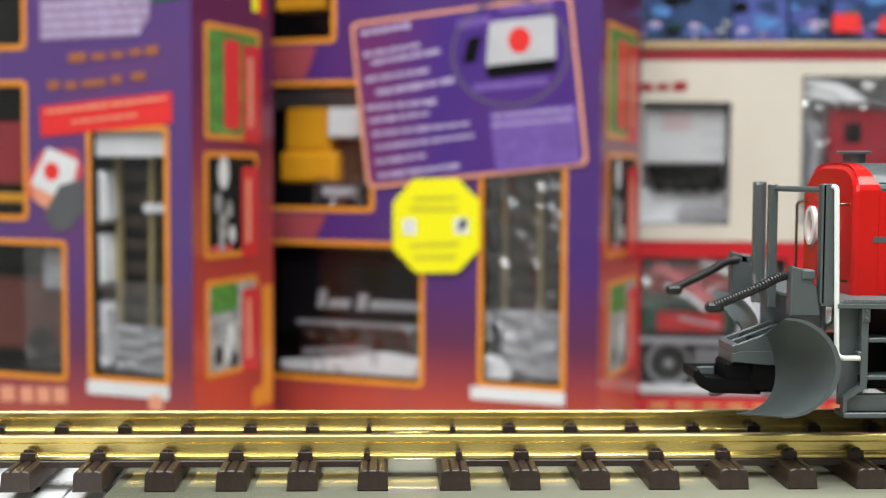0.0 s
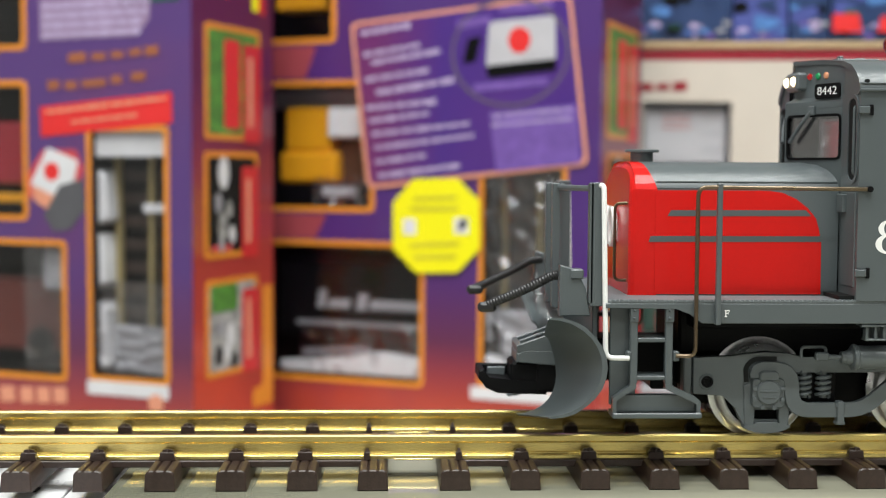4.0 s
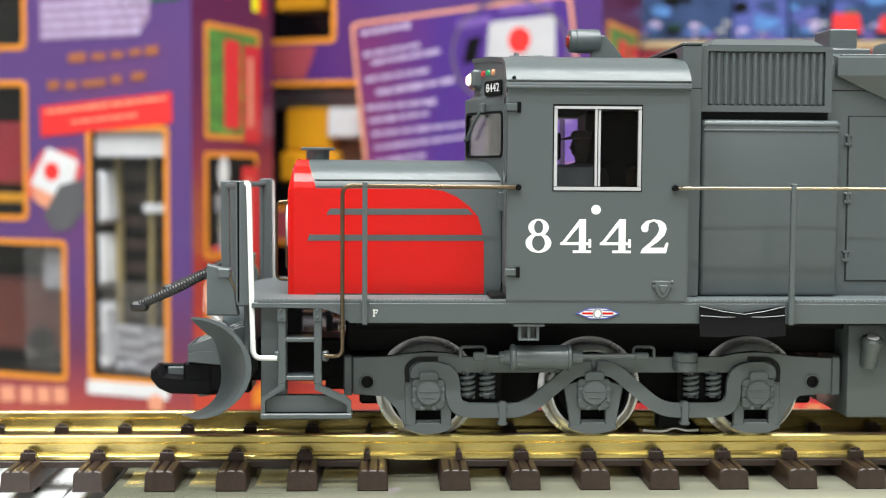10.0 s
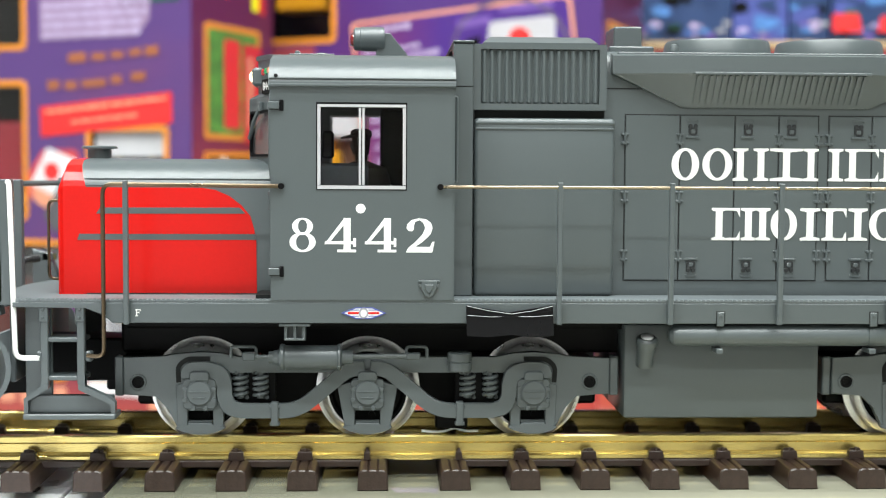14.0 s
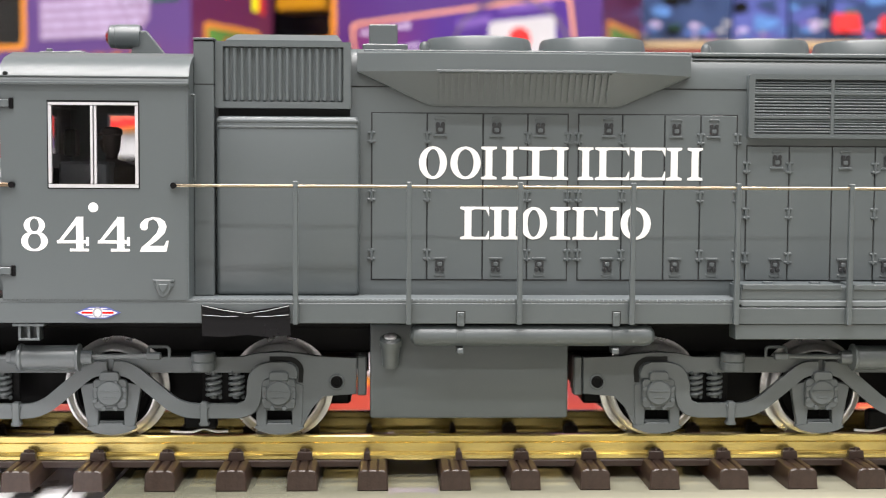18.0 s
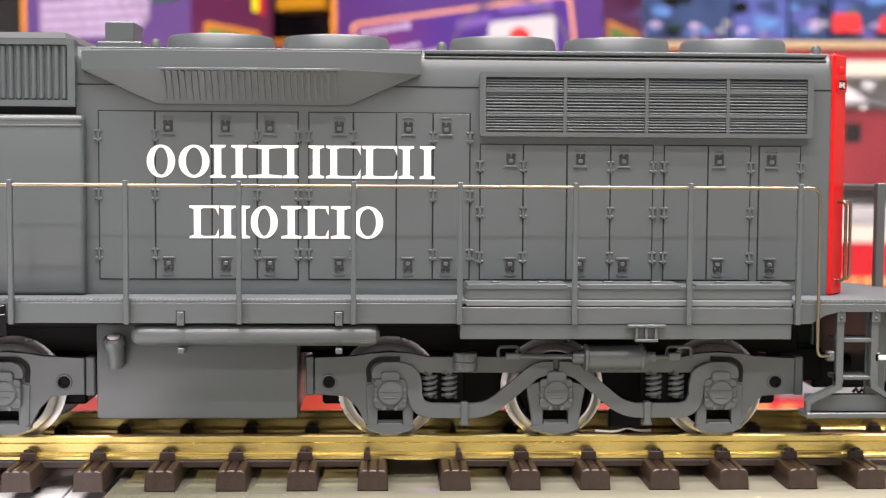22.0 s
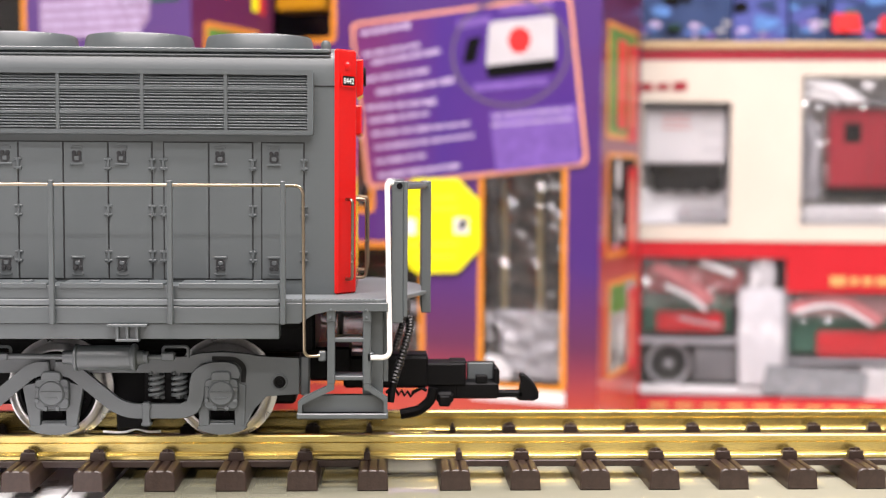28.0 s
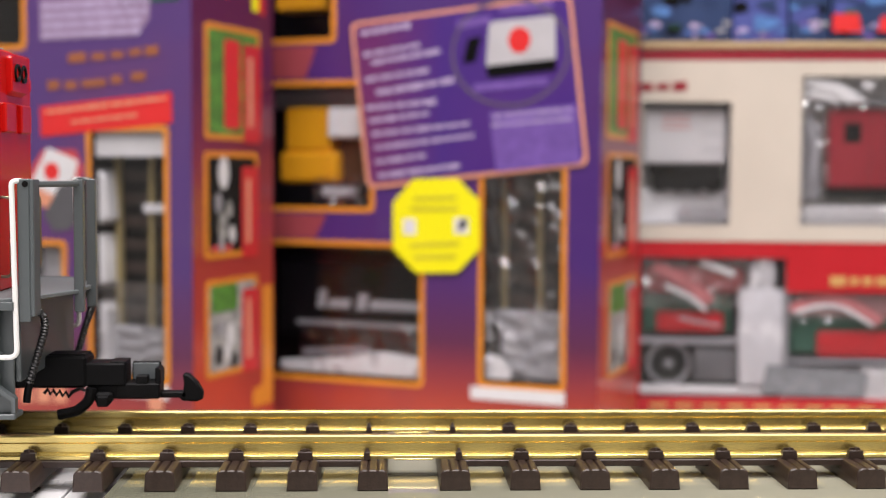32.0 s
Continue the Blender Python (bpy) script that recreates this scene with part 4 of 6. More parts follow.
# roof fans
fan = None
for x in (209.2, 253.0, 316.6, 360.5, 405.8):
    if fan is None:
        bm = lathe(B(), [(20.9, 141.5), (20.7, 142.6), (20.0, 146.8), (19.4, 147.8), (18.7, 147.8), (18.4, 146.6), (18.4, 143.2), (0, 143.2)], (0, 0, 0), "z", 48)
        fan = part("roof_fan", bm, GREY, loco, "round roof fan with a raised ring", (x, 0, 0))
        one = fan
    else:
        one = again("roof_fan", fan.data, loco, (x, 0, 0), "round roof fan with a raised ring")
    blades = B()
    for k in range(6):
        a = radians(60 * k)
        prism(blades, [(2 * math.cos(a), 2 * math.sin(a)), (17 * math.cos(a - 0.2), 17 * math.sin(a - 0.2)), (17 * math.cos(a + 0.25), 17 * math.sin(a + 0.25))], 144.2, 144.6, "z")
    lathe(blades, [(0, 145.2), (3, 145.2), (3.4, 143.5), (0, 143.5)], (0, 0, 0), "z", 14)
    part("fan_blades", blades, FRAME, one)
part("exhaust", box(box(B(), 165, 182, -14, 12, 142.4, 144.9, 0.5), 167.4, 178.2, -10, 8, 144.5, 152.6, 0.5), GREY, loco, "square exhaust stack")
for x in (188.0, 292.5, 432.0):
    for y in (-21, 21):
        part("lifting_lug", lathe(B(), [(1.9, 141.4), (1.9, 143.6), (1.4, 144.8), (0, 145.4)], (x, y, 0), "z", 12), GREY, loco)
for x0, x1 in ((166, 285), (286, 434)):
    sides(lambda bm: box(bm, x0, x1, -27.4, -25.6, 140.2, 141.6, 0.3), "roof_trim", GREY)
    sides(lambda bm: box(bm, x0, x1, -27.7, -26.2, 138.7, 139.3, 0.25, 2), "roof_trim", GREY)


# handrails and their posts
sides(lambda bm: tube(bm, fillet([(45.5, -48.4, 92.2), (40, -49.4, 92.2), (-16.2, -49.4, 92.6), (-16.2, -49.4, 32.6), (-22.5, -47.0, 32.6)], 3.5), 0.75), "handrail", DARKWIRE, "dark brass wire handrail")
sides(lambda bm: tube(bm, fillet([(100.5, -48.4, 92.2), (104, -49.4, 92.2), (425.4, -49.4, 92.4), (425.8, -49.4, 32.6), (431, -47.0, 32.6)], 3.5), 0.58), "handrail", WIRE, "bright brass wire handrail")
sides(lambda bm: lathe(bm, [(1.1, -49.6), (1.1, -47.8)], (45.2, 0, 92.2), "y", 12), "handrail_socket", BLACK)
sides(lambda bm: lathe(bm, [(1.1, -49.6), (1.1, -47.8)], (100.6, 0, 92.2), "y", 12), "handrail_socket", BLACK)
post = None
for x in (-8.4, 142.7, 182.2, 221.2, 261.0, 298.2, 338.7, 379.4, 418.4):
    for y in (-49.2, 49.2):
        if post is None:
            post = part("handrail_post", box(B(), -0.9, 0.9, -1.1, 1.1, 43.9, 94.0, 0.25), GREY, loco, "", (x, y, 0)).data
        else:
            again("handrail_post", post, loco, (x, y, 0))
sides(lambda bm: tube(bm, fillet([(-50.6, -43.5, 93.0), (-49.0, -46, 93.0), (-47.6, -46, 31.6), (-39.2, -46, 31.6)], 3.0), 0.95, 12), "end_handrail", WHITE, "white end handrail")
sides(lambda bm: tube(bm, fillet([(457.2, -43.5, 93.4), (454.6, -46, 93.4), (455.8, -46, 31.8), (449, -46, 31.8)], 3.0), 0.95, 12), "end_handrail", WHITE, "white end handrail")


# end rail posts and plates
def front_post(bm):
    box(bm, -53.4, -48.8, -45, -41, 50, 94.0, 0.3)
    box(bm, -53.8, -52.2, -45, -40.4, 51, 93.8, 0.3)
    return bm


def rear_post(bm):
    box(bm, 456.2, 460.4, -45, -41, 44, 94.2, 0.3)
    box(bm, 460.4, 461.9, -45, -37, 46, 94.0, 0.3)
    return bm


sides(front_post, "end_post", GREY)
sides(rear_post, "end_post", GREY)
sides(lambda bm: tube(bm, [(-51.5, -43, 91.8), (-61, -10, 91.8)], 1.1, 8), "end_rail", GREY)
sides(lambda bm: tube(bm, [(459.5, -43, 92.2), (469.6, -10, 92.2)], 1.1, 8), "end_rail", GREY)
sides(lambda bm: box(bm, -63.0, -59.8, -12, -8.5, 46, 93.4, 0.3), "chain_post", GREY)
sides(lambda bm: box(bm, 467.6, 471.2, -12, -8.5, 44, 93.8, 0.3), "chain_post", GREY)
sides(lambda bm: lathe(bm, [(1.1, -45.3), (1.1, -44.6), (0, -44.6)], (459.0, 0, 92.4), "y", 14), "rail_socket", BLACK)


def front_bracket(bm):
    prism(bm, [(-64, 46.4), (-64, 64.6), (-58, 63.0), (-54.6, 56.0), (-53, 46.4)], -44, -38, "y", 0.4)
    box(bm, -60.2, -55.6, -45, -38, 59.6, 63.2, 0.5)
    return bm


sides(front_bracket, "hose_bracket", GREY)
part("front_plate", box(B(), -51.5, -49.5, -39, 39, 22, 51, 0.4), FRAME, loco, "grey pilot plate")
sides(lambda bm: box(bm, -45.4, -36, -41.5, -40, 14, 50.5, 0.3), "pilot_cheek", GREY)
sides(lambda bm: box(bm, 446, 453.4, -41.5, -40, 14, 50.5, 0.3), "pilot_cheek", GREY)
part("rear_plate", box(B(), 453.2, 455.2, -39.5, 39.5, 22, 51, 0.4), GREY, loco, "grey pilot plate")


def hose(bm):
    pts = fillet([(-61, -39, 61), (-66, -38, 60.5), (-74, -37, 56), (-90, -34, 48.8)], 6)
    tube(bm, pts, 1.6, 12, 0.13, 0.55)
    box(bm, -92.6, -86, -36, -32, 46.8, 50.4, 1.0)
    return bm


sides(hose, "air_hose", HOSE, "ridged black rubber hose")


# snow plow
def plow(bm):
    sect = []
    for k in range(15):
        a = radians(90 - 180 * k / 14)
        sect.append((-69.3 + 19.4 * math.cos(a), 28.4 + 18.4 * math.sin(a)))
    thick = [(x + 1.6 if z > 40 or z < 14 else x + 1.9, z + (0.8 if z > 40 else -0.7 if z < 14 else 0)) for x, z in sect]
    loop = sect + thick[::-1]
    rows = []
    for k in range(9):
        y, q = -51 + k * 3.8, k / 8
        off = 0.4 - (51 + y) * 0.41
        row = []
        for x, z in loop:
            low = min(1, max(0, (46 - z) / 36))
            flat = 1 - q * (0.75 * (1 - low) + 0.22 * low)
            row.append(bm.verts.new((-50 + (x + 50) * flat + off, y, 2.0 + 0.94 * z - q * (9.5 - 5.0 * low))))
        rows.append(row)
    n = len(loop)
    for a, b in zip(rows, rows[1:]):
        for i in range(n):
            j = (i + 1) % n
            bm.faces.new((a[i], a[j], b[j], b[i]))
    bm.faces.new(rows[0])
    bm.faces.new(rows[-1][::-1])
    return bm


sides(plow, "snow_plow", GREY, "curved grey snow plow blade")
cover = B()
prism(cover, [(-76, 24.6), (-76, 28.4), (-73, 29.6), (-52, 29.6), (-52, 24.2), (-62, 23.8)], -11, 11, "y", 0.6)
for y0, y1 in ((-11, -9.6), (9.6, 11), (-0.8, 0.8)):
    prism(cover, [(-74.5, 29.0), (-75.4, 31.4), (-56, 38.6), (-52, 38.6), (-52, 29.0)], y0, y1, "y", 0.3)
prism(cover, [(-75.8, 28.6), (-76, 31.2), (-74.4, 32.2), (-74.0, 28.6)], -11, 11, "y", 0.3)
part("coupler_cover", cover, GREY, loco, "wedge-shaped grey coupler cover")
jaw = prism(B(), [(-83, 12.6), (-87.4, 14.6), (-90.4, 18.4), (-90.2, 21.6), (-88.4, 22.0), (-86.4, 18.2), (-75, 17.6), (-64, 18.2), (-64, 12.0)], -9, 9, "y", 0.6)
prism(jaw, [(-90.6, 18.0), (-90.4, 21.9), (-77, 21.6), (-74, 19.6), (-74, 16.0), (-86, 16.0)], 6.8, 9, "y", 0.5)
box(jaw, -78, -66, -8.6, 8.6, 16.8, 24.6, 1.0)
cpl = part("coupler", box(jaw, -68, -52, -10, 10, 13, 34, 1.0), BLACK, loco, "black front coupler")
part("coupler_box", box(box(B(), -52.5, -14, -10, 10, 17.8, 34, 0.8), -24, -13.6, -9.6, 9.6, 14.2, 30, 0.8), BLACK, cpl)
part("coupler_pad", box(B(), -86, -79, 4.6, 6.6, 17.0, 20.8, 0.3), FRAME, cpl, "grey wall inside the coupler jaw")
flap, rows = B(), []
for j in range(9):
    u = j / 8
    rows.append([flap.verts.new((-71 + 12 * u + 2.0 * v - 2.2 * math.sin(4 * u), -16 + 1.6 * math.sin(7 * u + 2 * v) + 4 * v, 58 - 19 * u + 5.0 * v * (1 - 0.7 * u))) for v in (-1, -0.5, 0, 0.5, 1)])
for a_, b_ in zip(rows, rows[1:]):
    for i in range(4):
        flap.faces.new((a_[i], a_[i + 1], b_[i + 1], b_[i]))
part("clear_flap", flap, CLEARFILM, loco, "crumpled clear plastic flap over the plow")

# rear coupler with its hook
rc = part("coupler", box(box(box(B(), 438, 470.6, -7, 7, 14.3, 26.6, 1.0), 468, 485.2, -6, 6, 14.8, 23.8, 0.7), 424, 441, -9, 9, 17.6, 30.4, 0.8), BLACK, loco, "black rear coupler with a hook")
part("coupler_cover", box(box(B(), 456, 470, -5, 5, 26.4, 27.2, 0.3), 479, 485.4, -5.2, 5.2, 23.5, 24.4, 0.3), BLACK, rc)
part("coupler_shank", prism(B(), [(470, 15.4), (473.5, 10.2), (482, 9.8), (485, 15.4)], -5, 5, "y", 0.6), BLACK, rc)
# open tray with a raised rim round its far end
tray = box(B(), 481, 498, -5.2, 5.2, 9.8, 16.0, 0.7)
box(tray, 486, 497, 3.4, 5.2, 15.6, 23.1, 0.5)
prism(tray, [(496.2, 15.6), (496.2, 21.6), (497.2, 21.9), (498.3, 20.6), (498.3, 15.6)], -4.8, 4.6, "y", 0.4)
box(tray, 489, 493.6, -5.0, -1.5, 15.6, 18.9, 0.4)
part("coupler_tray", tray, BLACK, rc)
part("coupler_pad", box(B(), 486.4, 496.4, 2.9, 3.5, 16.2, 22.6, 0.2), FRAME, rc, "glossy grey wall inside the tray")
hook = B()
box(hook, 496, 508, -2.4, 2.4, 9.8, 12.2, 0.5)
prism(hook, [(504.6, 9.8), (506.2, 8.6), (511.6, 8.3), (513.8, 9.3), (513.9, 12.0), (511.8, 15.8), (508.6, 18.8), (506.9, 19.2), (506.2, 18.4), (506.9, 15.5), (507.2, 12.0)], -2.4, 2.4, "y", 0.7)
part("hook", hook, BLACK, rc)
part("coupler_spring", tube(B(), [(454.6 + k * 1.15, -6.2, 13.1 - 0.16 * k + (0.95 if k % 2 else -0.85)) for k in range(10)] + [(466.4, -6.2, 13.4), (468.2, -6.2, 14.2), (470, -6.2, 13.2)], 0.75, 6), BLACK, rc)
part("coupler_loop", tube(B(), fillet([(472.6, -7, 14.4), (471.8, -7, 9.6), (467.0, -7, 5.6), (463.4, -7, 4.9), (460, -7, 4.2)], 4), 2.0, 10, 0.05, 1.2), BLACK, rc)
part("coupler_knob", box(box(B(), 473.8, 480.4, -8, -3, 8.4, 12.8, 1.0), 474.6, 479.2, -8.6, -3, 7.3, 11.6, 0.7), BLACK, rc)
sides(lambda bm: tube(bm, fillet([(456, -36, 47.4), (462.4, -36, 46.8), (463.2, -36, 41), (457.2, -36, 21.4)], 4), 1.25, 10, 0.3, 0.65), "air_hose", HOSE, "ridged black rubber hose")
sides(lambda bm: tube(bm, [(457.4, -36, 22.2), (456.5, -36, 17.6), (456.1, -36, 14.2)], 1.35, 10), "hose_end", BLACK)
sides(lambda bm: box(bm, 447.6, 450.0, -46.4, -43.0, 30.2, 33.6, 0.4), "rail_foot", GREY)
for x in (-40.2, -23.4):
    sides(lambda bm: box(bm, x, x + 2.2, -46.4, -43.0, 30.4, 34.0, 0.4), "rail_foot", GREY)
sides(lambda bm: box(bm, 430.6, 433.2, -46.2, -43.0, 30.4, 34.0, 0.4), "rail_foot", GREY)


# steps
def step_skirt(bm, x0, turned):
    def at(x):
        return x0 + 15.3 - x if turned else x0 + x

    def outline(pts):
        pts = [(at(x), z) for x, z in pts]
        return pts[::-1] if turned else pts

    # raised rim, the plate set back behind it, the tread and its kick plate
    prism(bm, outline([(-6, 10.3), (25.7, 10.3), (25.7, 15.9), (24, 17.5), (15.3, 21.6), (15.3, 25.6), (12.9, 25.4), (12.9, 20.4), (22.6, 15.9), (24.2, 14.8), (24.2, 12.0), (-4.6, 12.0), (-4.6, 16.4), (2.4, 20.8), (2.4, 25.4), (0, 25.6), (0, 21.6), (-6, 17.3)]), -46.3, -43.0, "y")
    prism(bm, outline([(-4.9, 11.4), (24.5, 11.4), (24.5, 15.6), (18.6, 17.9), (-1.0, 17.9), (-4.9, 16.0)]), -43.9, -42.6, "y")
    x1, x2 = sorted((at(-6.2), at(26)))
    box(bm, x1, x2, -47.4, -37, 10.0, 12.0, 0.4)
    box(bm, x1 + 2.1, x2 - 2.1, -39, -37.5, 11, 17.5, 0.3)
    return bm


for x0, turned in ((-38.9, False), (433.7, True)):
    skirts = sides(lambda bm: step_skirt(bm, x0, turned), "step_ladder", GREY, "grey boarding steps with a bottom tread")
    for skirt, s in zip(skirts, (-1, 1)):
        for x in (0, 12.6):
            stile = box(B(), x0 + x, x0 + x + 2.7, -46.4, -43.5, 22.4, 50.6, 0.3)
            box(stile, x0 + x - 0.2, x0 + x + 2.9, -47.2, -45.5, 44.5, 50.6, 0.3)
            stile.transform(Matrix.Scale(-s, 4, (0, 1, 0)))
            part("stile", stile, GREY, skirt)
        for z in (24.4, 38.0):
            tread = box(B(), x0 + 0.3, x0 + 15.0, -45.9, -36, z - 0.8, z + 0.8, 0.3)
            tread.transform(Matrix.Scale(-s, 4, (0, 1, 0)))
            part("step_tread", tread, GREY, skirt)
        for x in (1.2, 13.8):
            for z in (46.0, 48.8):
                rivet = lathe(B(), [(0.55, 0), (0.55, 0.4), (0.3, 0.7), (0, 0.75)], (0, 0, 0), "y", 8)
                rivet.transform(Matrix.Translation((x0 + x, s * 47.2, z)) @ Matrix.Scale(s, 4, (0, 1, 0)))
                part("rivet", rivet, GREY, skirt)


def front_pad(bm):
    box(bm, 44.2, 55.2, -47.2, -41, 42.9, 43.9, 0.2)
    box(bm, 46.0, 53.4, -46.4, -41, 37.8, 38.6, 0.2)
    box(bm, 46.0, 53.4, -43, -41, 38.4, 43)
    for x in (46.5, 49.7, 52.9):
        box(bm, x - 0.5, x + 0.5, -46.3, -41, 38.2, 43.2, 0.1)
    return bm


sides(front_pad, "jack_pad", GREY)


def rear_pad(bm):
    box(bm, 357.6, 371.4, -50.2, -47.0, 43.0, 44.0, 0.2)
    box(bm, 360.4, 368.6, -49.8, -47.0, 37.8, 38.8, 0.2)
    box(bm, 360.8, 368.2, -48.0, -47.0, 38.6, 43.2)
    for x in (361, 364.4, 367.8):
        box(bm, x - 0.5, x + 0.5, -49.6, -47.0, 38.4, 43.2, 0.1)
    return bm


sides(rear_pad, "jack_pad", GREY)

# tanks
sides(lambda bm: box(bm, 168.5, 240.6, -35.0, -0.1, 7.8, 42.6, 1.2, 2), "fuel_tank", GREY, "smooth grey fuel tank")


def air_tank(bm):
    return lathe(bm, [(0, 182.8), (1.9, 183.0), (3.3, 184.2), (3.9, 186.4), (3.9, 266.6), (3.3, 268.8), (1.9, 270), (0, 270.2)], (0, -43.4, 39.5), "x", 24)


tanks = sides(air_tank, "air_tank", GREY, "long grey air tank")
for t_, s in zip(tanks, (-1, 1)):
    for x in (200.6, 255.8):
        part("strap", box(box(B(), x - 1.3, x + 1.3, min(s * 46.4, s * 48.1), max(s * 46.4, s * 48.1), 43.2, 48.2, 0.25), x - 1.2, x + 1.2, min(s * 40, s * 47.6), max(s * 40, s * 47.6), 33.2, 35.2, 0.3), GREY, t_)
        band = lathe(B(), [(4.1, x - 1.1), (4.1, x + 1.1), (3.7, x + 1.1), (3.7, x - 1.1)], (0, s * 43.4, 39.5), "x", 24, True)
        part("strap_band", band, GREY, t_)
        part("strap_notch", box(B(), x - 1.65, x + 1.65, min(s * 46.0, s * 47.7), max(s * 46.0, s * 47.7), 44.3, 48.55), GAPGREY, t_)
        part("strap_bolt", lathe(B(), [(0, s * 48.5), (0.5, s * 48.4), (0.6, s * 48.0)], (x, 0, 47.0), "y", 10), GREY, t_)


def filler(bm):
    lathe(bm, [(0, -8.2), (3.0, -8.2), (3.3, 0), (3.9, 0.1), (3.9, 2.6), (3.1, 3.4), (0, 3.4)], (0, 0, 0), "z", 20)
    bm.transform(Matrix.Translation((175.9, -39, 35.2)) @ Matrix.Rotation(radians(22), 4, "X"))
    return bm


sides(filler, "filler_pipe", GREY)
sides(lambda bm: lathe(bm, [(0, 4.3), (1.7, 4.3), (2.2, 4.0), (2.3, 3.4)], (0, 0, 0), "z", 16).transform(Matrix.Translation((175.9, -39, 35.2)) @ Matrix.Rotation(radians(22), 4, "X")) or bm, "filler_cap", SILVER, "silver filler cap")
film_ = B()
prism(film_, [(109.9, 50.6), (125, 48.2), (140.5, 50.8), (141.0, 40.0), (133, 39.4), (126, 40.3), (118, 39.5), (110.2, 39.8)], -49.0, -48.5)
prism(film_, [(110.2, 49.2), (125, 46.9), (140.3, 49.3), (140.3, 48.7), (125, 46.2), (110.2, 48.6)], -49.5, -48.8)
# Thin pale tubes draw the film's edge highlights.
creases = B()
for x0, z0, x1, z1 in ((110.2, 50.5, 126, 47.7), (126, 47.7, 140.4, 50.5), (110.4, 47.2, 126, 46.8), (126, 46.8, 140.4, 47.3)):
    tube(creases, [(x0, -49.3, z0), ((x0 + x1) / 2, -49.5, (z0 + z1) / 2 - 0.3), (x1, -49.3, z1)], 0.13, 6)
black_film = part("black_film", film_, FILM, loco, "glossy black film stuck to the sill")
part("film_crease", creases, GLINT, black_film, "pale crease line painted as the film's highlight")


# trucks
def frame_outline(bm, s):
    prism(bm, [(-88, 16), (-88, 29.7), (-73.5, 29.7), (-69, 30.8), (-60.5, 31.7), (-53, 31), (-47, 29.4), (47, 29.4), (53, 31), (60.5, 31.7), (69, 30.8), (73.5, 29.7), (88.5, 29.5), (88.5, 16), (76.5, 15.6), (72, 11), (68.6, 3), (65.2, 3), (65.2, 22), (56, 22), (56, 24.3), (-56, 24.3), (-56, 22), (-65.2, 22), (-65.2, 3), (-68.6, 3), (-72, 11), (-76.5, 15.6)], -33.4, -30.2, "y", 0.3)
    return bm


def equalizer(bm):
    for q in (-1, 1):
        arm = [(q * 64.6, 22.0), (q * 64.6, 25.4), (q * 51.6, 25.4), (q * 51.6, 10.3), (q * 25.0, 10.3), (q * 7.0, 25.4), (q * 0.9, 26.0)]
        prism(bm, stroke(fillet(arm, 6.0, 6), 5.3), -35.4, -33.2, "y", 0.35)
    return bm


def pedestal(bm, cx):
    for q in (-1, 1):
        top = 11.0 if cx == 0 else 8.8
        prism(bm, [(cx + q * 4.7, 3.2), (cx + q * 8.2, 3.6), (cx + q * top, 19.5), (cx + q * 4.2, 21)], -34.0, -31, "y", 0.25)
    box(bm, cx - 5, cx + 5, -34.0, -31, 10.2, 21, 0.2)
    arc = [(cx + 9.0 * math.sin(radians(a)) / math.sin(radians(32)), 1.5 + 14.5 * (1 - math.cos(radians(a)))) for a in range(-32, 33, 8)]
    prism(bm, arc + [(cx + 8.6, 4.6), (cx + 4.9, 4.6), (cx + 4.2, 5.6), (cx - 4.2, 5.6), (cx - 4.9, 4.6), (cx - 8.6, 4.6)], -34.4, -31.2, "y", 0.25)
    box(bm, cx - 4.6, cx + 4.6, -33.0, -31.2, 5.4, 6.4, 0.3)
    return bm


def journal_mesh():
    bm = B()
    prism(bm, rrect(-6.0, 6.0, -5.2, 5.6, 1.5, 3), -0.9, 1.4, "y", 0.3)
    lathe(bm, [(0, -2.0), (4.1, -2.0), (4.7, -1.4), (4.7, -0.8)], (0, 0, 0.6), "y", 24)
    box(bm, -3.6, 3.6, -2.3, 0, 0.9, 1.5, 0.1)
    box(bm, -2.4, 2.4, -2.3, 0, -1.3, -0.8, 0.1)
    for k in range(8):
        a = radians(45 * k + 22)
        lathe(bm, [(0, -1.7), (0.8, -1.6), (0.95, -0.8)], (5.6 * math.cos(a), 0, 5.4 * math.sin(a)), "y", 8)
    prism(bm, [(-3.5, 5.2), (-3.5, 7.6), (-2.6, 8.4), (2.6, 8.4), (3.5, 7.6), (3.5, 5.2)], -2.2, 1.4, "y", 0.3)
    return bm


def spring_mesh():
    bm = B()
    pts = []
    for k in range(57):
        a = 2 * math.pi * k / 12
        pts.append((2.35 * math.cos(a), 2.35 * math.sin(a), -4.6 + 9.4 * k / 56))
    tube(bm, pts, 0.75, 7)
    lathe(bm, [(1.4, -4.8), (1.4, 4.8)], (0, 0, 0), "z", 10)
    return bm


JOURNAL = SPRING = None


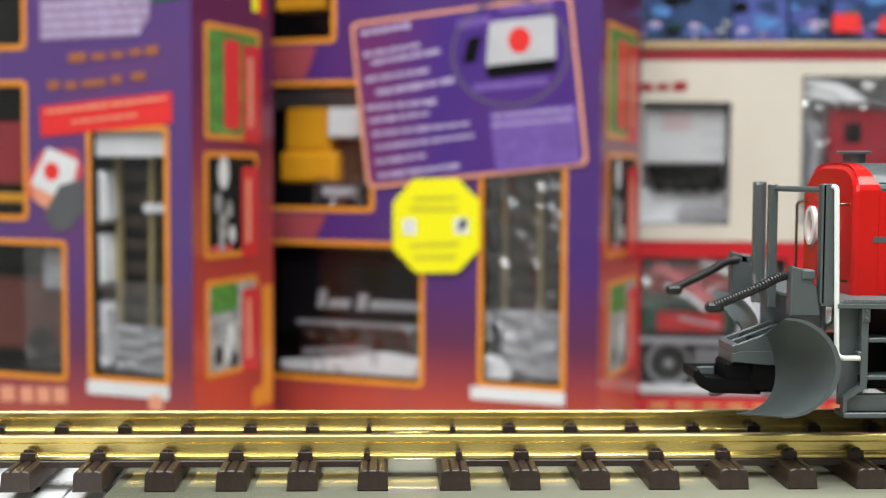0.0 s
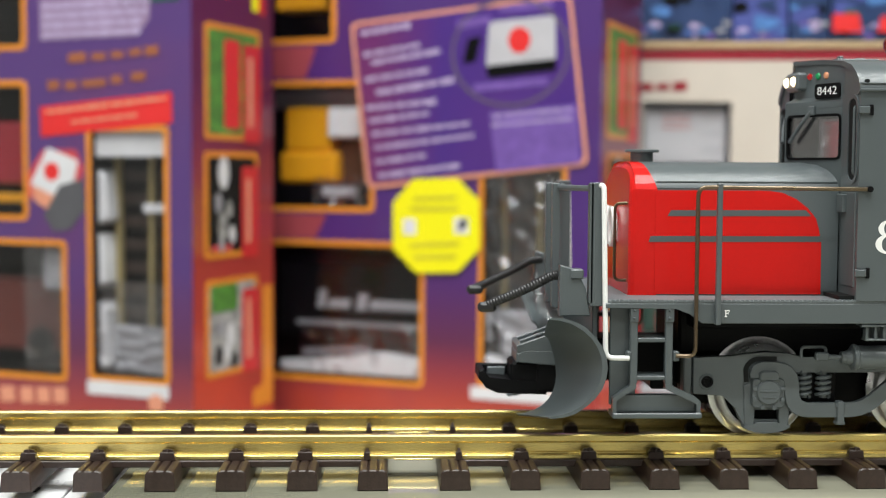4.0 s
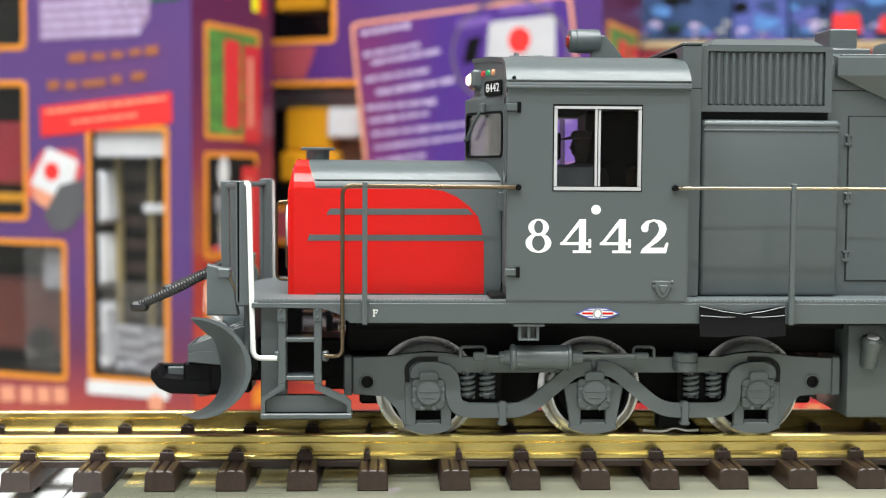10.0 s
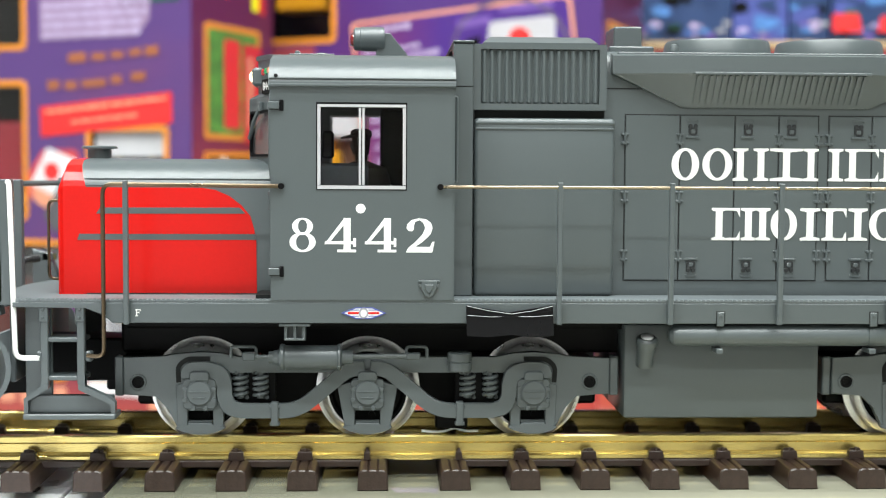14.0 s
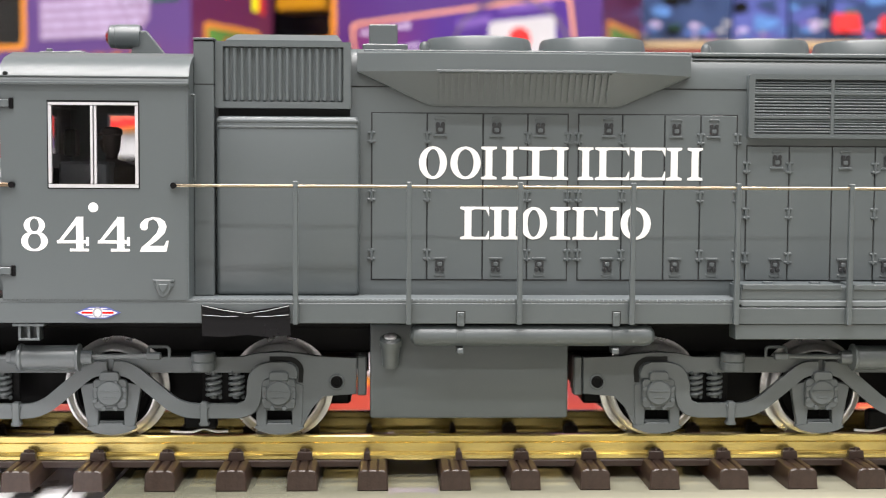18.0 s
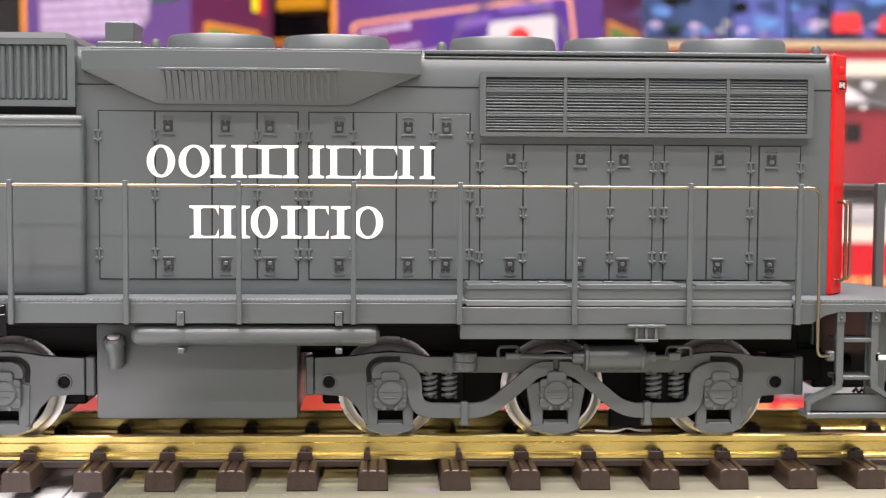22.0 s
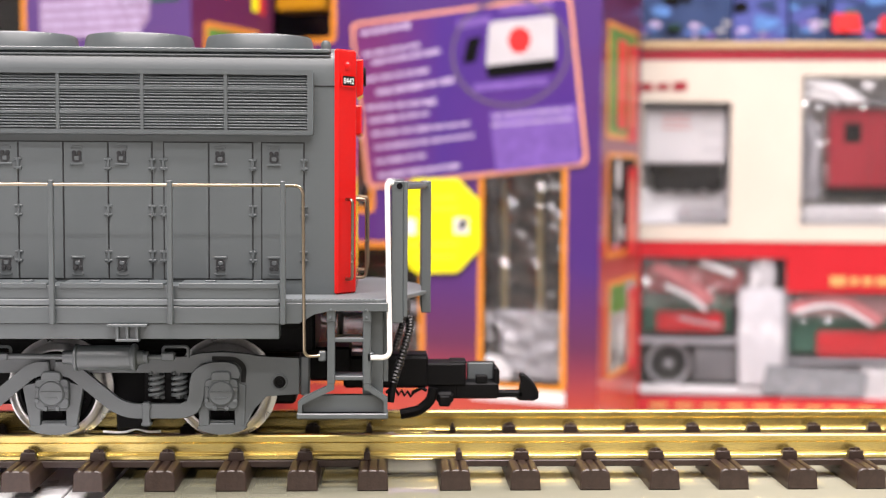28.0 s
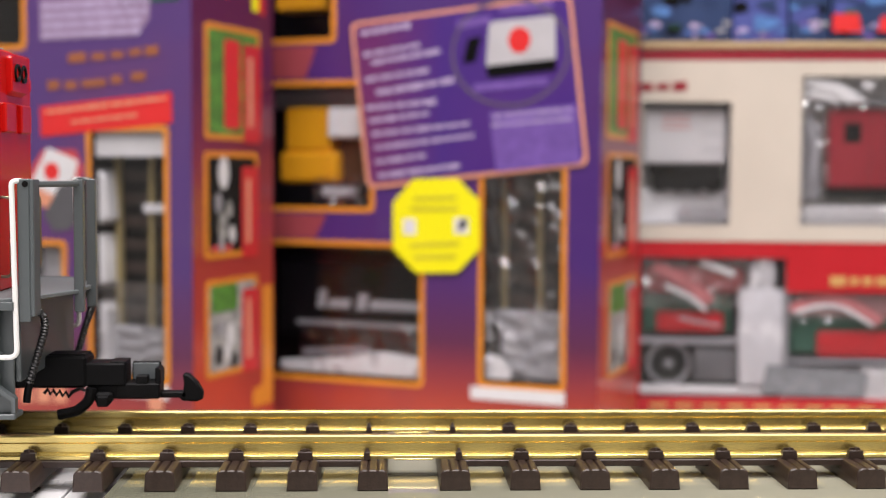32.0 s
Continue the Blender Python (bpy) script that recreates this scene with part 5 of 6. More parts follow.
def truck(cx, flip):
    global JOURNAL, SPRING
    base = part("truck", box(box(box(B(), -86, 86, -17, 17, 10, 27, 1), -40, 40, -20, 20, 24, 31, 1), -90, -84, -30, 30, 17, 29.4, 0.6), BLACK, loco, "six-wheel truck with a black gearbox", (cx, 0, 0))
    seen = set()
    for s in (-1, 1):
        for name, fn, material in (("side_frame", lambda bm: frame_outline(bm, s), FRAME), ("equalizer", equalizer, FRAME), ("pedestal", lambda bm: pedestal(bm, -60.5), FRAME), ("pedestal", lambda bm: pedestal(bm, 0), FRAME), ("pedestal", lambda bm: pedestal(bm, 60.5), FRAME)):
            bm = fn(B())
            if s > 0:
                bm.transform(Matrix.Scale(-1, 4, (0, 1, 0)))
            part(name, bm, material, base)
        for dx in (-60.5, 0, 60.5):
            if JOURNAL is None:
                JOURNAL = part("journal_box", journal_mesh(), FRAME, base, "", (dx, s * 35.0, 16.4)).data
            else:
                again("journal_box", JOURNAL, base, (dx, s * 35.0, 16.4), "", (0, 0, 0 if s < 0 else 180))
        for dx in (-46.2, -38.9, 36.6, 44.9):
            if SPRING is None:
                SPRING = part("spring", spring_mesh(), FRAME, base, "grey coil spring", (dx, s * 31.6, 19.2)).data
            else:
                again("spring", SPRING, base, (dx, s * 31.6, 19.2))
        for q in (-1, 1):
            # Thin dark strip on the frame's face, coloured as a slot's shade.
            bm = prism(B(), stroke(fillet([(q * 68.2, 20.5), (q * 68.6, 26.2), (q * 65.6, 29.0), (q * 57.0, 29.1)], 3.0), 1.7), -33.75, -33.2)
            if s > 0:
                bm.transform(Matrix.Scale(-1, 4, (0, 1, 0)))
            part("frame_slot", bm, DARK, base, "dark strip painted as the shade of a frame slot")
        for dx in (-82.8, 81.3):
            bm = lathe(B(), [(2.2, 0.4), (2.2, -0.4), (1.7, -0.7), (1.3, -0.6), (1.1, -0.2), (0, -0.2)], (dx, s * 33.4, 20.6), "y", 18)
            part("bolt", bm, BLACK if s < 0 else FRAME, base, "dark socket bolt")
            part("bolt_collar", lathe(B(), [(3.0, 0.5), (3.0, -0.35), (2.7, -0.6), (2.3, -0.6), (2.2, 0.2)] if s < 0 else [(3.0, -0.5), (3.0, 0.35), (2.7, 0.6), (2.3, 0.6), (2.2, -0.2)], (dx, s * 33.4, 20.6), "y", 18), FRAME, base)
            part("end_bracket", box(B(), dx - (8.6 if dx < 0 else -7.4), dx - (5.4 if dx < 0 else -10.8), min(s * 27, s * 32.6), max(s * 27, s * 32.6), 15.4, 29.8, 0.5), FRAME, base)
        for dx in (-33.5, 33.6):
            bm = box(box(B(), dx - 1.3, dx + 1.3, -36.4, -33, 4.9, 13.6, 0.3), dx - 1.9, dx + 1.9, -36.2, -33, 11.2, 12.6, 0.3)
            box(bm, dx - 1.8, dx + 1.8, -36.2, -33, 5.0, 6.2, 0.3)
            if s > 0:
                bm.transform(Matrix.Scale(-1, 4, (0, 1, 0)))
            part("hanger", bm, FRAME, base)
        # brake cylinder with its rods, bolster pad
        bm = lathe(B(), [(0, -35.4), (2.2, -35.2), (2.2, -33.6), (2.5, -33.2), (2.8, -31.6), (4.5, -31.2), (4.9, -30.6), (4.9, -29.8), (4.4, -29.2), (4.4, -10.8), (4.9, -10.4), (4.9, -9.6), (3.6, -9.2), (2.6, -9.0), (2.4, -5.2), (0, -5.2)], (0, -39.5, 30.5), "x", 20)
        tube(bm, [(-43.5, -39.5, 30.8), (-35, -39.5, 30.6)], 0.8, 8)
        tube(bm, [(-5.5, -39.5, 30.8), (17, -39.5, 31.0)], 0.95, 8)
        box(bm, -44.6, -40.0, -41, -38, 29.4, 32.4, 0.4)
        box(bm, 14, 19, -41, -38, 29.6, 32.2, 0.4)
        tube(bm, fillet([(-49, -37, 30), (-49, -37, 34), (-40, -37, 34), (-40, -37, 31)], 1.5), 0.6, 8)
        tube(bm, fillet([(14, -37, 31), (14, -37, 34), (21.5, -37, 34), (21.5, -37, 30)], 1.5), 0.6, 8)
        if flip:
            bm.transform(Matrix.Scale(-1, 4, (1, 0, 0)))
        if s > 0:
            bm.transform(Matrix.Scale(-1, 4, (0, 1, 0)))
        part("brake_cylinder", bm, FRAME, base, "grey brake cylinder with a rod")
        bm = lathe(B(), [(0, 25), (4.0, 25), (4.4, 25.4), (4.4, 28.2), (4.1, 28.5), (4.4, 28.8), (4.4, 31.5), (4.0, 31.9), (0, 31.9)], (33.4, -35.6, 0), "z", 22)
        if flip:
            bm.transform(Matrix.Scale(-1, 4, (1, 0, 0)))
        if s > 0:
            bm.transform(Matrix.Scale(-1, 4, (0, 1, 0)))
        part("bolster_pad", bm, FRAME, base)
        for ob in [o for o in base.children if o not in seen]:
            ob.location.y -= s * MM
            ob.location.z += 0.3 * MM
            seen.add(ob)
    for s in (-1, 1):
        for dx in (-42.5, 41):
            part("backing_plate", box(B(), dx - 9, dx + 9, min(s * 28.0, s * 28.8), max(s * 28.0, s * 28.8), 12, 27, 0.3), BLACK, base)
    bm = tube(B(), fillet([(20, -25, 1.4), (25, -25, 0.9), (29, -25, 1.2), (32, -25, 2.6), (36, -25, 1.2), (41, -25, 1.4)], 2.5), 0.5, 8)
    part("pickup_shoe", bm, STEEL, base, "plated sliding pickup shoe", (-4 if flip else 0, 0, 0))
    part("shoe_holder", box(B(), 25, 37, -26, -21, 2.2, 9, 0.8), BLACK, base, "", (-4 if flip else 0, 0, 0))
    return base


truck(75.1, False)
truck(334.5, True)

# wheelsets, which turn
AXLES = [14.3, 75.1, 135.4, 273.6, 334.5, 394.9]
TREAD_R = 17.0
wheelsets = []
axle_mesh = None
for x in AXLES:
    if axle_mesh is None:
        ws = part("wheelset", lathe(B(), [(2.0, -30), (2.0, 30)], (0, 0, 0), "y", 12), BLACK, loco, "pair of plated wheels on an axle", (x, 0, TREAD_R))
        axle_mesh = ws.data
    else:
        ws = again("wheelset", axle_mesh, loco, (x, 0, TREAD_R), "pair of plated wheels on an axle")
    wheelsets.append(ws)
TYRE = DISC = None
for ws in wheelsets:
    for s in (-1, 1):
        if TYRE is None:
            prof = [(14.4, -27.5), (15.0, -27.6), (16.9, -26.3), (17.05, -26.0), (17.0, -22.4), (17.6, -21.8), (19.2, -21.4), (19.3, -20.8), (18.6, -20.3), (14.6, -20.3)]
            TYRE = part("wheel_tyre", lathe(B(), prof, (0, 0, 0), "y", 56, True), STEEL, ws, "bright plated wheel tyre").data
            bm = lathe(B(), [(0, -26.4), (4.5, -26.4), (5.2, -25.6), (9, -24.8), (12.4, -25.0), (13.4, -26.2), (14.8, -26.4), (14.8, -20.8), (0, -20.8)], (0, 0, 0), "y", 40)
            for k in range(6):
                a = radians(60 * k)
                lathe(bm, [(1.3, -26.2), (1.3, -24)], (9.5 * math.cos(a), 0, 9.5 * math.sin(a)), "y", 10)
            DISC = part("wheel_disc", bm, BLACK, ws, "black wheel centre").data
        else:
            again("wheel_tyre", TYRE, ws, (0, 0, 0), "bright plated wheel tyre", (0, 0, 0 if s < 0 else 180))
            again("wheel_disc", DISC, ws, (0, 0, 0), "black wheel centre", (0, 0, 0 if s < 0 else 180))


# ---- cartons on the shelf behind the track ----
BASE = -134.0
slab("shelf", SHELF, -1400, 1400, 560, 1300, BASE - 22, BASE, "grey shelf board carrying the cartons", "shelf")
# Unseen board, kept dark so the polished rails mirror no bright wall.
slab("shelf_back", DARKBOARD, -1400, 1400, 1300, 1330, -900, 900, "unseen dark board behind the shelf, toning reflections", "shelf")
slab("shelf_plinth", SHELF, -1380, 1380, 600, 1290, -900, BASE - 22, "grey cabinet under the shelf", "cabinet")
FRONT = print_fade("purple_carton_print", (0.42, 0.05, 0.028), (0.072, 0.024, 0.175), 30, 160, (0.12, 0.02, 0.075), middle=(0.12, 0.025, 0.075))
SIDE = print_fade("red_carton_print", (0.56, 0.06, 0.028), (0.12, 0.014, 0.06), 90, 320, (0.2, 0.012, 0.03))

# Paler copy of FRONT: reflected haze is painted into the first carton's ink.
FRONT_HAZY = print_fade("haze_painted_purple_print", (0.42, 0.06, 0.04), (0.095, 0.042, 0.19), 30, 160, (0.18, 0.045, 0.11), middle=(0.14, 0.035, 0.09))


def carton(name, at, rz, w, d, h, windows, front, side, label, recess=45, group="", lining=None):
    """A display carton with window openings; x runs leftwards from its right front edge, y into it."""
    c = thing(name, label, "carton", at, rz, group)
    face = part("front_panel", sheet(B(), -w, 0, 0, h, [q for q in windows], 0, 1.5), front, c)
    part("side_panel", box(B(), -1.6, 0, 1.6, d, 0, h), side, c)
    part("side_panel", box(B(), -w, -w + 1.6, 1.6, d, 0, h), side, c)
    part("top_panel", box(B(), -w + 1.7, -1.7, 1.6, d, h - 1.6, h), front, c)
    part("bottom_panel", box(B(), -w + 1.7, -1.7, 1.6, d, 0, 1.6), front, c)
    part("back_panel", box(B(), -w + 1.7, -1.7, d - 1.6, d, 1.7, h - 1.7), front, c)
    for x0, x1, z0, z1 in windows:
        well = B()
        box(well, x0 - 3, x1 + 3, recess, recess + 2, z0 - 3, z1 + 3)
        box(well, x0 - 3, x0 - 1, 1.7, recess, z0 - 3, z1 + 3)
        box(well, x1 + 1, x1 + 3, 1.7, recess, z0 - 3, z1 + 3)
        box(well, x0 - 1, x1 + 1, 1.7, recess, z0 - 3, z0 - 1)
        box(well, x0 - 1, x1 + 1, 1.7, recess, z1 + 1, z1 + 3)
        # Default lining is near black: the well's shade sits in the colour.
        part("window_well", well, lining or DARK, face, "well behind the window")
        wrap = B()
        bmesh.ops.create_grid(wrap, x_segments=22, y_segments=28, size=0.5)
        for v in wrap.verts:
            px_, pz_ = x0 + (v.co.x + 0.5) * (x1 - x0), z0 + (v.co.y + 0.5) * (z1 - z0)
            v.co = Vector((px_, 2.6 + 1.2 * noise.noise(Vector((px_ * 0.045, pz_ * 0.03, x0))) + 1.0 * noise.noise(Vector((px_ * 0.13, pz_ * 0.07, z0))), pz_))
        part("window_film", wrap, CLEARFILM, face, "clear wavy window film", (0, 0, 0), 180)
    return c, face


def border(face, q, w=4.5, r=6, material=None):
    x0, x1, z0, z1 = q
    part("window_border", ring(B(), rrect(x0 - w, x1 + w, z0 - w, z1 + w, r), rrect(x0 + 0.5, x1 - 0.5, z0 + 0.5, z1 - 0.5, max(1, r - 3)), -0.6, -0.05), material or ORANGE, face, "orange printed window border")


def decal(face, name, pts, material, lift=0.5, label=""):
    return part(name, prism(B(), pts, -lift, -lift + 0.35), material, face, label)


def bars(face, rows, material, lift=1.0, name="text_bar"):
    for x0, z0, x1, z1, w in rows:
        part(name, prism(B(), stroke([(x0, z0), (x1, z1)], w), -lift, -lift + 0.35), material, face)


def words(face, rows, material, lift=1.0):
    """Lines of unreadable print, broken into word-long bars of uneven height."""
    rnd = random.Random(7)
    for x0, z0, x1, z1, w in rows:
        at_, full = 0.0, math.hypot(x1 - x0, z1 - z0)
        while at_ < full - 3:
            end = min(full, at_ + rnd.uniform(7, 17))
            a, b = at_ / full, end / full
            part("text_bar", prism(B(), stroke([(x0 + (x1 - x0) * a, z0 + (z1 - z0) * a), (x0 + (x1 - x0) * b, z0 + (z1 - z0) * b)], w * rnd.uniform(0.58, 0.85)), -lift, -lift + 0.35), material, face)
            at_ = end + rnd.uniform(1.2, 2.4)


def crinkle(face, x0, x1, z0, z1, seed=0.0, amp=2.2, lift=8.0):
    """Loosely crumpled clear wrap behind a window, with sharp creases."""
    bm, nx, nz = B(), max(6, int((x1 - x0) / 2.6)), max(6, int((z1 - z0) / 2.6))
    rows = []
    for j in range(nz + 1):
        row = []
        for i in range(nx + 1):
            x, z = x0 + (x1 - x0) * i / nx, z0 + (z1 - z0) * j / nz
            d = amp * (abs(noise.noise(Vector((x * 0.07 + z * 0.03, z * 0.05, seed)))) * 2 + 0.7 * abs(noise.noise(Vector((x * 0.16 - z * 0.06, z * 0.11, seed + 5)))))
            row.append(bm.verts.new((x, lift - d, z)))
        rows.append(row)
    for a, b in zip(rows, rows[1:]):
        for i in range(nx):
            bm.faces.new((a[i], a[i + 1], b[i + 1], b[i]))
    return part("wrap", bm, CRINKLE, face, "crumpled clear wrap with bright creases", (0, 0, 0), 24)


def side_pictures(c, face, frames, d):
    for y0, y1, z0, z1, kind in frames:
        part("picture_border", ring(B(), rrect(y0, y1, z0, z1, 5), rrect(y0 + 6, y1 - 5, z0 + 5, z1 - 5, 3), 0.05, 0.6, "x"), ORANGE, face)
        part("picture", prism(B(), rrect(y0 + 6, y1 - 5, z0 + 5, z1 - 5, 3), 0.05, 0.35, "x"), LEAF if kind == "train" else DARK if kind == "wheels" else MOTTLE, face)
        w = y1 - y0
        if kind == "train":
            part("picture_shape", prism(B(), rrect(y0 + 0.34 * w, y0 + 0.62 * w, z0 + 0.1 * (z1 - z0), z1 - 0.12 * (z1 - z0), 4), 0.3, 0.6, "x"), SIGNAL, face)
        elif kind == "wheels":
            for cy, cz, rr, m_ in ((0.34, 0.8, 11, TRAY), (0.25, 0.52, 7, MIDGREY), (0.44, 0.46, 6, MOTTLE), (0.32, 0.3, 9, MOTTLE), (0.5, 0.22, 6, TRAY), (0.3, 0.14, 6, MIDGREY)):
                part("picture_shape", prism(B(), circle(y0 + cy * w, z0 + cz * (z1 - z0), rr * 0.8, rr * 1.3, 14), 0.35 + 0.04 * rr, 0.7 + 0.04 * rr, "x"), m_, face)
            part("picture_shape", prism(B(), rrect(y0 + 0.1 * w, y0 + 0.5 * w, z0 + 0.06 * (z1 - z0), z0 + 0.12 * (z1 - z0), 2), 0.4, 0.8, "x"), SOFTRED, face)
        else:
            part("picture_shape", prism(B(), rrect(y0 + 0.1 * w, y0 + 0.6 * w, z1 - 0.34 * (z1 - z0), z1 - 0.06 * (z1 - z0), 5), 0.3, 0.6, "x"), LEAF, face)
            for cy, cz, rr, m_ in ((0.24, 0.22, 7, BLACK), (0.46, 0.42, 8, TRAY), (0.4, 0.24, 6, TRAY), (0.28, 0.5, 6, MIDGREY), (0.52, 0.14, 6, DARK)):
                part("picture_shape", prism(B(), circle(y0 + cy * w, z0 + cz * (z1 - z0), rr * 0.8, rr * 1.3, 14), 0.35 + 0.04 * rr, 0.7 + 0.04 * rr, "x"), m_, face)
        part("picture_caption", prism(B(), rrect(y0 + 0.68 * w, y1, z0 - 2, z1 - 0.14 * (z1 - z0), 3), 0.7, 1.2, "x"), CAPTION, face)
        part("picture_caption", prism(B(), rrect(y0 + 0.76 * w, y0 + 0.84 * w, z0 + 0.12 * (z1 - z0), z1 - 0.25 * (z1 - z0), 2), 1.2, 1.4, "x"), SALMON, face)


def track_in_window(c, x0, x1, z0, z1, rails, tray_top, tray=None):
    """A length of toy track standing in a window over wrinkled clear wrap."""
    piece = thing("boxed_track", "boxed brass track with brown ties behind a carton window", "track", group="boxed contents")
    piece.parent = None
    piece.matrix_basis = c.matrix_basis.copy()
    for (xa, xb) in rails:
        part("rail", prism(B(), stroke([(xa, z1 - 2), (xb, z0 + 4)], 4.0), 22, 28), BRASSDARK, piece)
    k = z0 + 8
    while k < z1 - 4:
        part("tie", box(B(), rails[0][0] - 12, rails[1][0] + 12, 29, 37, k, k + 9, 0.6), TIE, piece)
        k += 20
    for w, a, b in ((13, 0.02, 0.3), (8, 0.36, 0.58), (12, 0.62, 0.84)):
        part("tray", prism(B(), [(x0 + 1, z0 + a * (z1 - z0)), (x0 + w, z0 + a * (z1 - z0) + 5), (x0 + w - 3, z0 + b * (z1 - z0) - 6), (x0 + 1, z0 + b * (z1 - z0))], 7, 30, "y", 1.2), tray or TRAY, piece, "plastic tray beside the track")
    wrap = B()
    bmesh.ops.create_grid(wrap, x_segments=16, y_segments=22, size=0.5)
    for v in wrap.verts:
        v.co = Vector((x0 + 2 + (v.co.x + 0.5) * (x1 - x0 - 4), 16 + 5 * noise.noise(Vector((v.co.x * 5.1, v.co.y * 6.3, 2.0))) + 3 * noise.noise(Vector((v.co.x * 13, v.co.y * 9, 4.0))), z0 + 1 + (v.co.y + 0.5) * (tray_top - z0)))
    ob = part("wrap", wrap, FOIL, piece, "crumpled clear wrap")
    ob.modifiers.new("thick", "SOLIDIFY").thickness = 0.0006
    return piece


DEVICE = mat("light_grey_print", (0.5, 0.49, 0.52), 0.4, var=0.12, patch=40)
BRASSDARK = mat("dull_brass", (0.46, 0.37, 0.17), 0.4, metal=0.3, var=0.1)

# first purple carton
W_A = [(-100.5, -26, 68, 279), (-330, -171, 205, 319), (-330, -131, 65, 180), (-330, -171, 354, 430)]
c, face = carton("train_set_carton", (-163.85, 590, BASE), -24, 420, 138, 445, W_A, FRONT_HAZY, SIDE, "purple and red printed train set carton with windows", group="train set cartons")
for q in W_A:
    border(face, q)
words(face, [(-149, 386 - k * 8.2, (-40, -42, -48, -44, -60)[k % 5], 387 - k * 8.2, 6.4) for k in range(4)], PALE)
decal(face, "text_ground", [(-152, 357), (-52, 358), (-40, 372), (-38, 393), (-152, 392)], PALEHAZE, 0.5)
decal(face, "green_label", [(-68, 385), (-10, 386), (-10, 396), (-68, 395)], GREENM)
bars(face, [(-122, 341, -104, 342, 8), (-98, 342, -84, 342, 6), (-78, 343, -66, 343, 6), (-60, 344, -48, 345, 6), (-44, 345, -31, 346, 8), (-144, 318, -132, 319, 8), (-126, 318, -114, 318, 7), (-108, 319, -84, 320, 6), (-78, 322, -68, 322, 7), (-58, 324, -44, 325, 7)], mat("brown_orange_print", (0.36, 0.12, 0.05), 0.4))
decal(face, "red_banner", [(-152, 274), (-18, 285), (-18.5, 311), (-152.5, 300)], SIGNAL, 0.8, "slanting red banner")
words(face, [(-146, 295.3, -24, 305.8, 4.4), (-120, 286.4, -52, 292.0, 3.2)], SALMON, 1.2)
decal(face, "remote_picture", [(-145, 265), (-113.5, 253.5), (-120, 225), (-134, 221), (-164, 233)], TRAY, 0.75, "printed remote control picture")
decal(face, "remote_picture", [(-163, 232), (-134, 221), (-140, 208), (-160, 218)], SALMON, 0.7)
decal(face, "red_glow_print", [(-150, 263), (-116, 263), (-108, 246), (-114, 226), (-134, 212), (-166, 222), (-168, 240)], SOFTRED, 0.55)
decal(face, "red_button", circle(-141, 244, 8, 8, 18), SIGNAL, 1.0)
decal(face, "grey_handset", [(-133, 232), (-109, 238), (-106, 212), (-122, 194), (-140, 192), (-150, 206)], mat("dark_grey_print", (0.1, 0.1, 0.11), 0.4, var=0.3), 0.8)
decal(face, "white_strip", [(-106, 52), (-23, 52), (-23, 64), (-106, 64)], TRAY, 0.7)
bars(face, [(-200, 45, -184, 47, 14), (-178, 46, -164, 47, 14), (-160, 47, -146, 48, 14), (-142, 48, -128, 49, 14)], SALMON, 0.8)
decal(face, "red_dot", circle(-36, 48, 8, 8, 18), SALMON, 0.8)
side_pictures(c, face, [(20, 114, 272, 371, "train"), (19, 109, 170, 262, "wheels"), (20, 109, 67, 152, "steam")], 138)
part("orange_corner", prism(B(), [(100, 30), (136, 30), (136, 140), (118, 140), (118, 50), (100, 46)], 0.05, 0.5, "x"), ORANGE, face)
part("flag_mark", box(B(), 0.05, 0.4, 100, 112, 388, 402), YELLOW, face)
part("flag_mark", box(B(), 0.05, 0.4, 113, 122, 386, 402), SIGNAL, face)
part("flag_mark", box(B(), 0.05, 0.4, 40, 62, 395, 404), SIGNAL, face)
track_in_window(c, -100, -26, 68, 279, ((-90, -88), (-54.5, -56)), 110)
crinkle(face, -99, -28, 70, 150, 21.0, 2.4)
crinkle(face, -178, -133, 66, 178, 23.0, 2.4)
tr = thing("boxed_tray_card", "white card at the top of a carton window", "packaging")
tr.matrix_basis = c.matrix_basis.copy()
part("card", box(B(), -99, -27, 4.6, 6, 257, 279, 0.4), TRAY, tr)
part("card", box(B(), -58, -28, 15, 17, 209, 217, 0.4), TRAY, tr)
eng = thing("boxed_engine", "dark red boxed toy engine behind a carton window", "toy engine", group="boxed contents")
eng.matrix_basis = c.matrix_basis.copy()
part("body", box(B(), -300, -176, 14, 40, 232, 288, 3), MAROON, eng)
part("footplate", box(B(), -300, -172, 12, 42, 216, 224, 1), AMBER, eng)
part("frame", box(B(), -300, -180, 16, 40, 205, 216, 1), BLACK, eng)
wag = thing("boxed_wagon", "dark red brown boxed toy wagon behind a carton window", "toy wagon", group="boxed contents")
wag.matrix_basis = c.matrix_basis.copy()
part("body", box(B(), -310, -146, 20, 42, 82, 148, 3), mat("rust_model", (0.12, 0.025, 0.018), 0.5, var=0.2), wag)
part("wheel", lathe(B(), [(0, 12), (12, 12), (13, 18), (0, 18)], (-168, 0, 92), "y", 24), BLACK, wag)
part("wrap", box(B(), -160, -133, 10, 14, 140, 178, 3), FOIL, wag)

LABELFADE = print_fade("label_print", (0.17, 0.025, 0.11), (0.062, 0.018, 0.21), -235, -150, (0.1, 0.025, 0.2), axis="X")

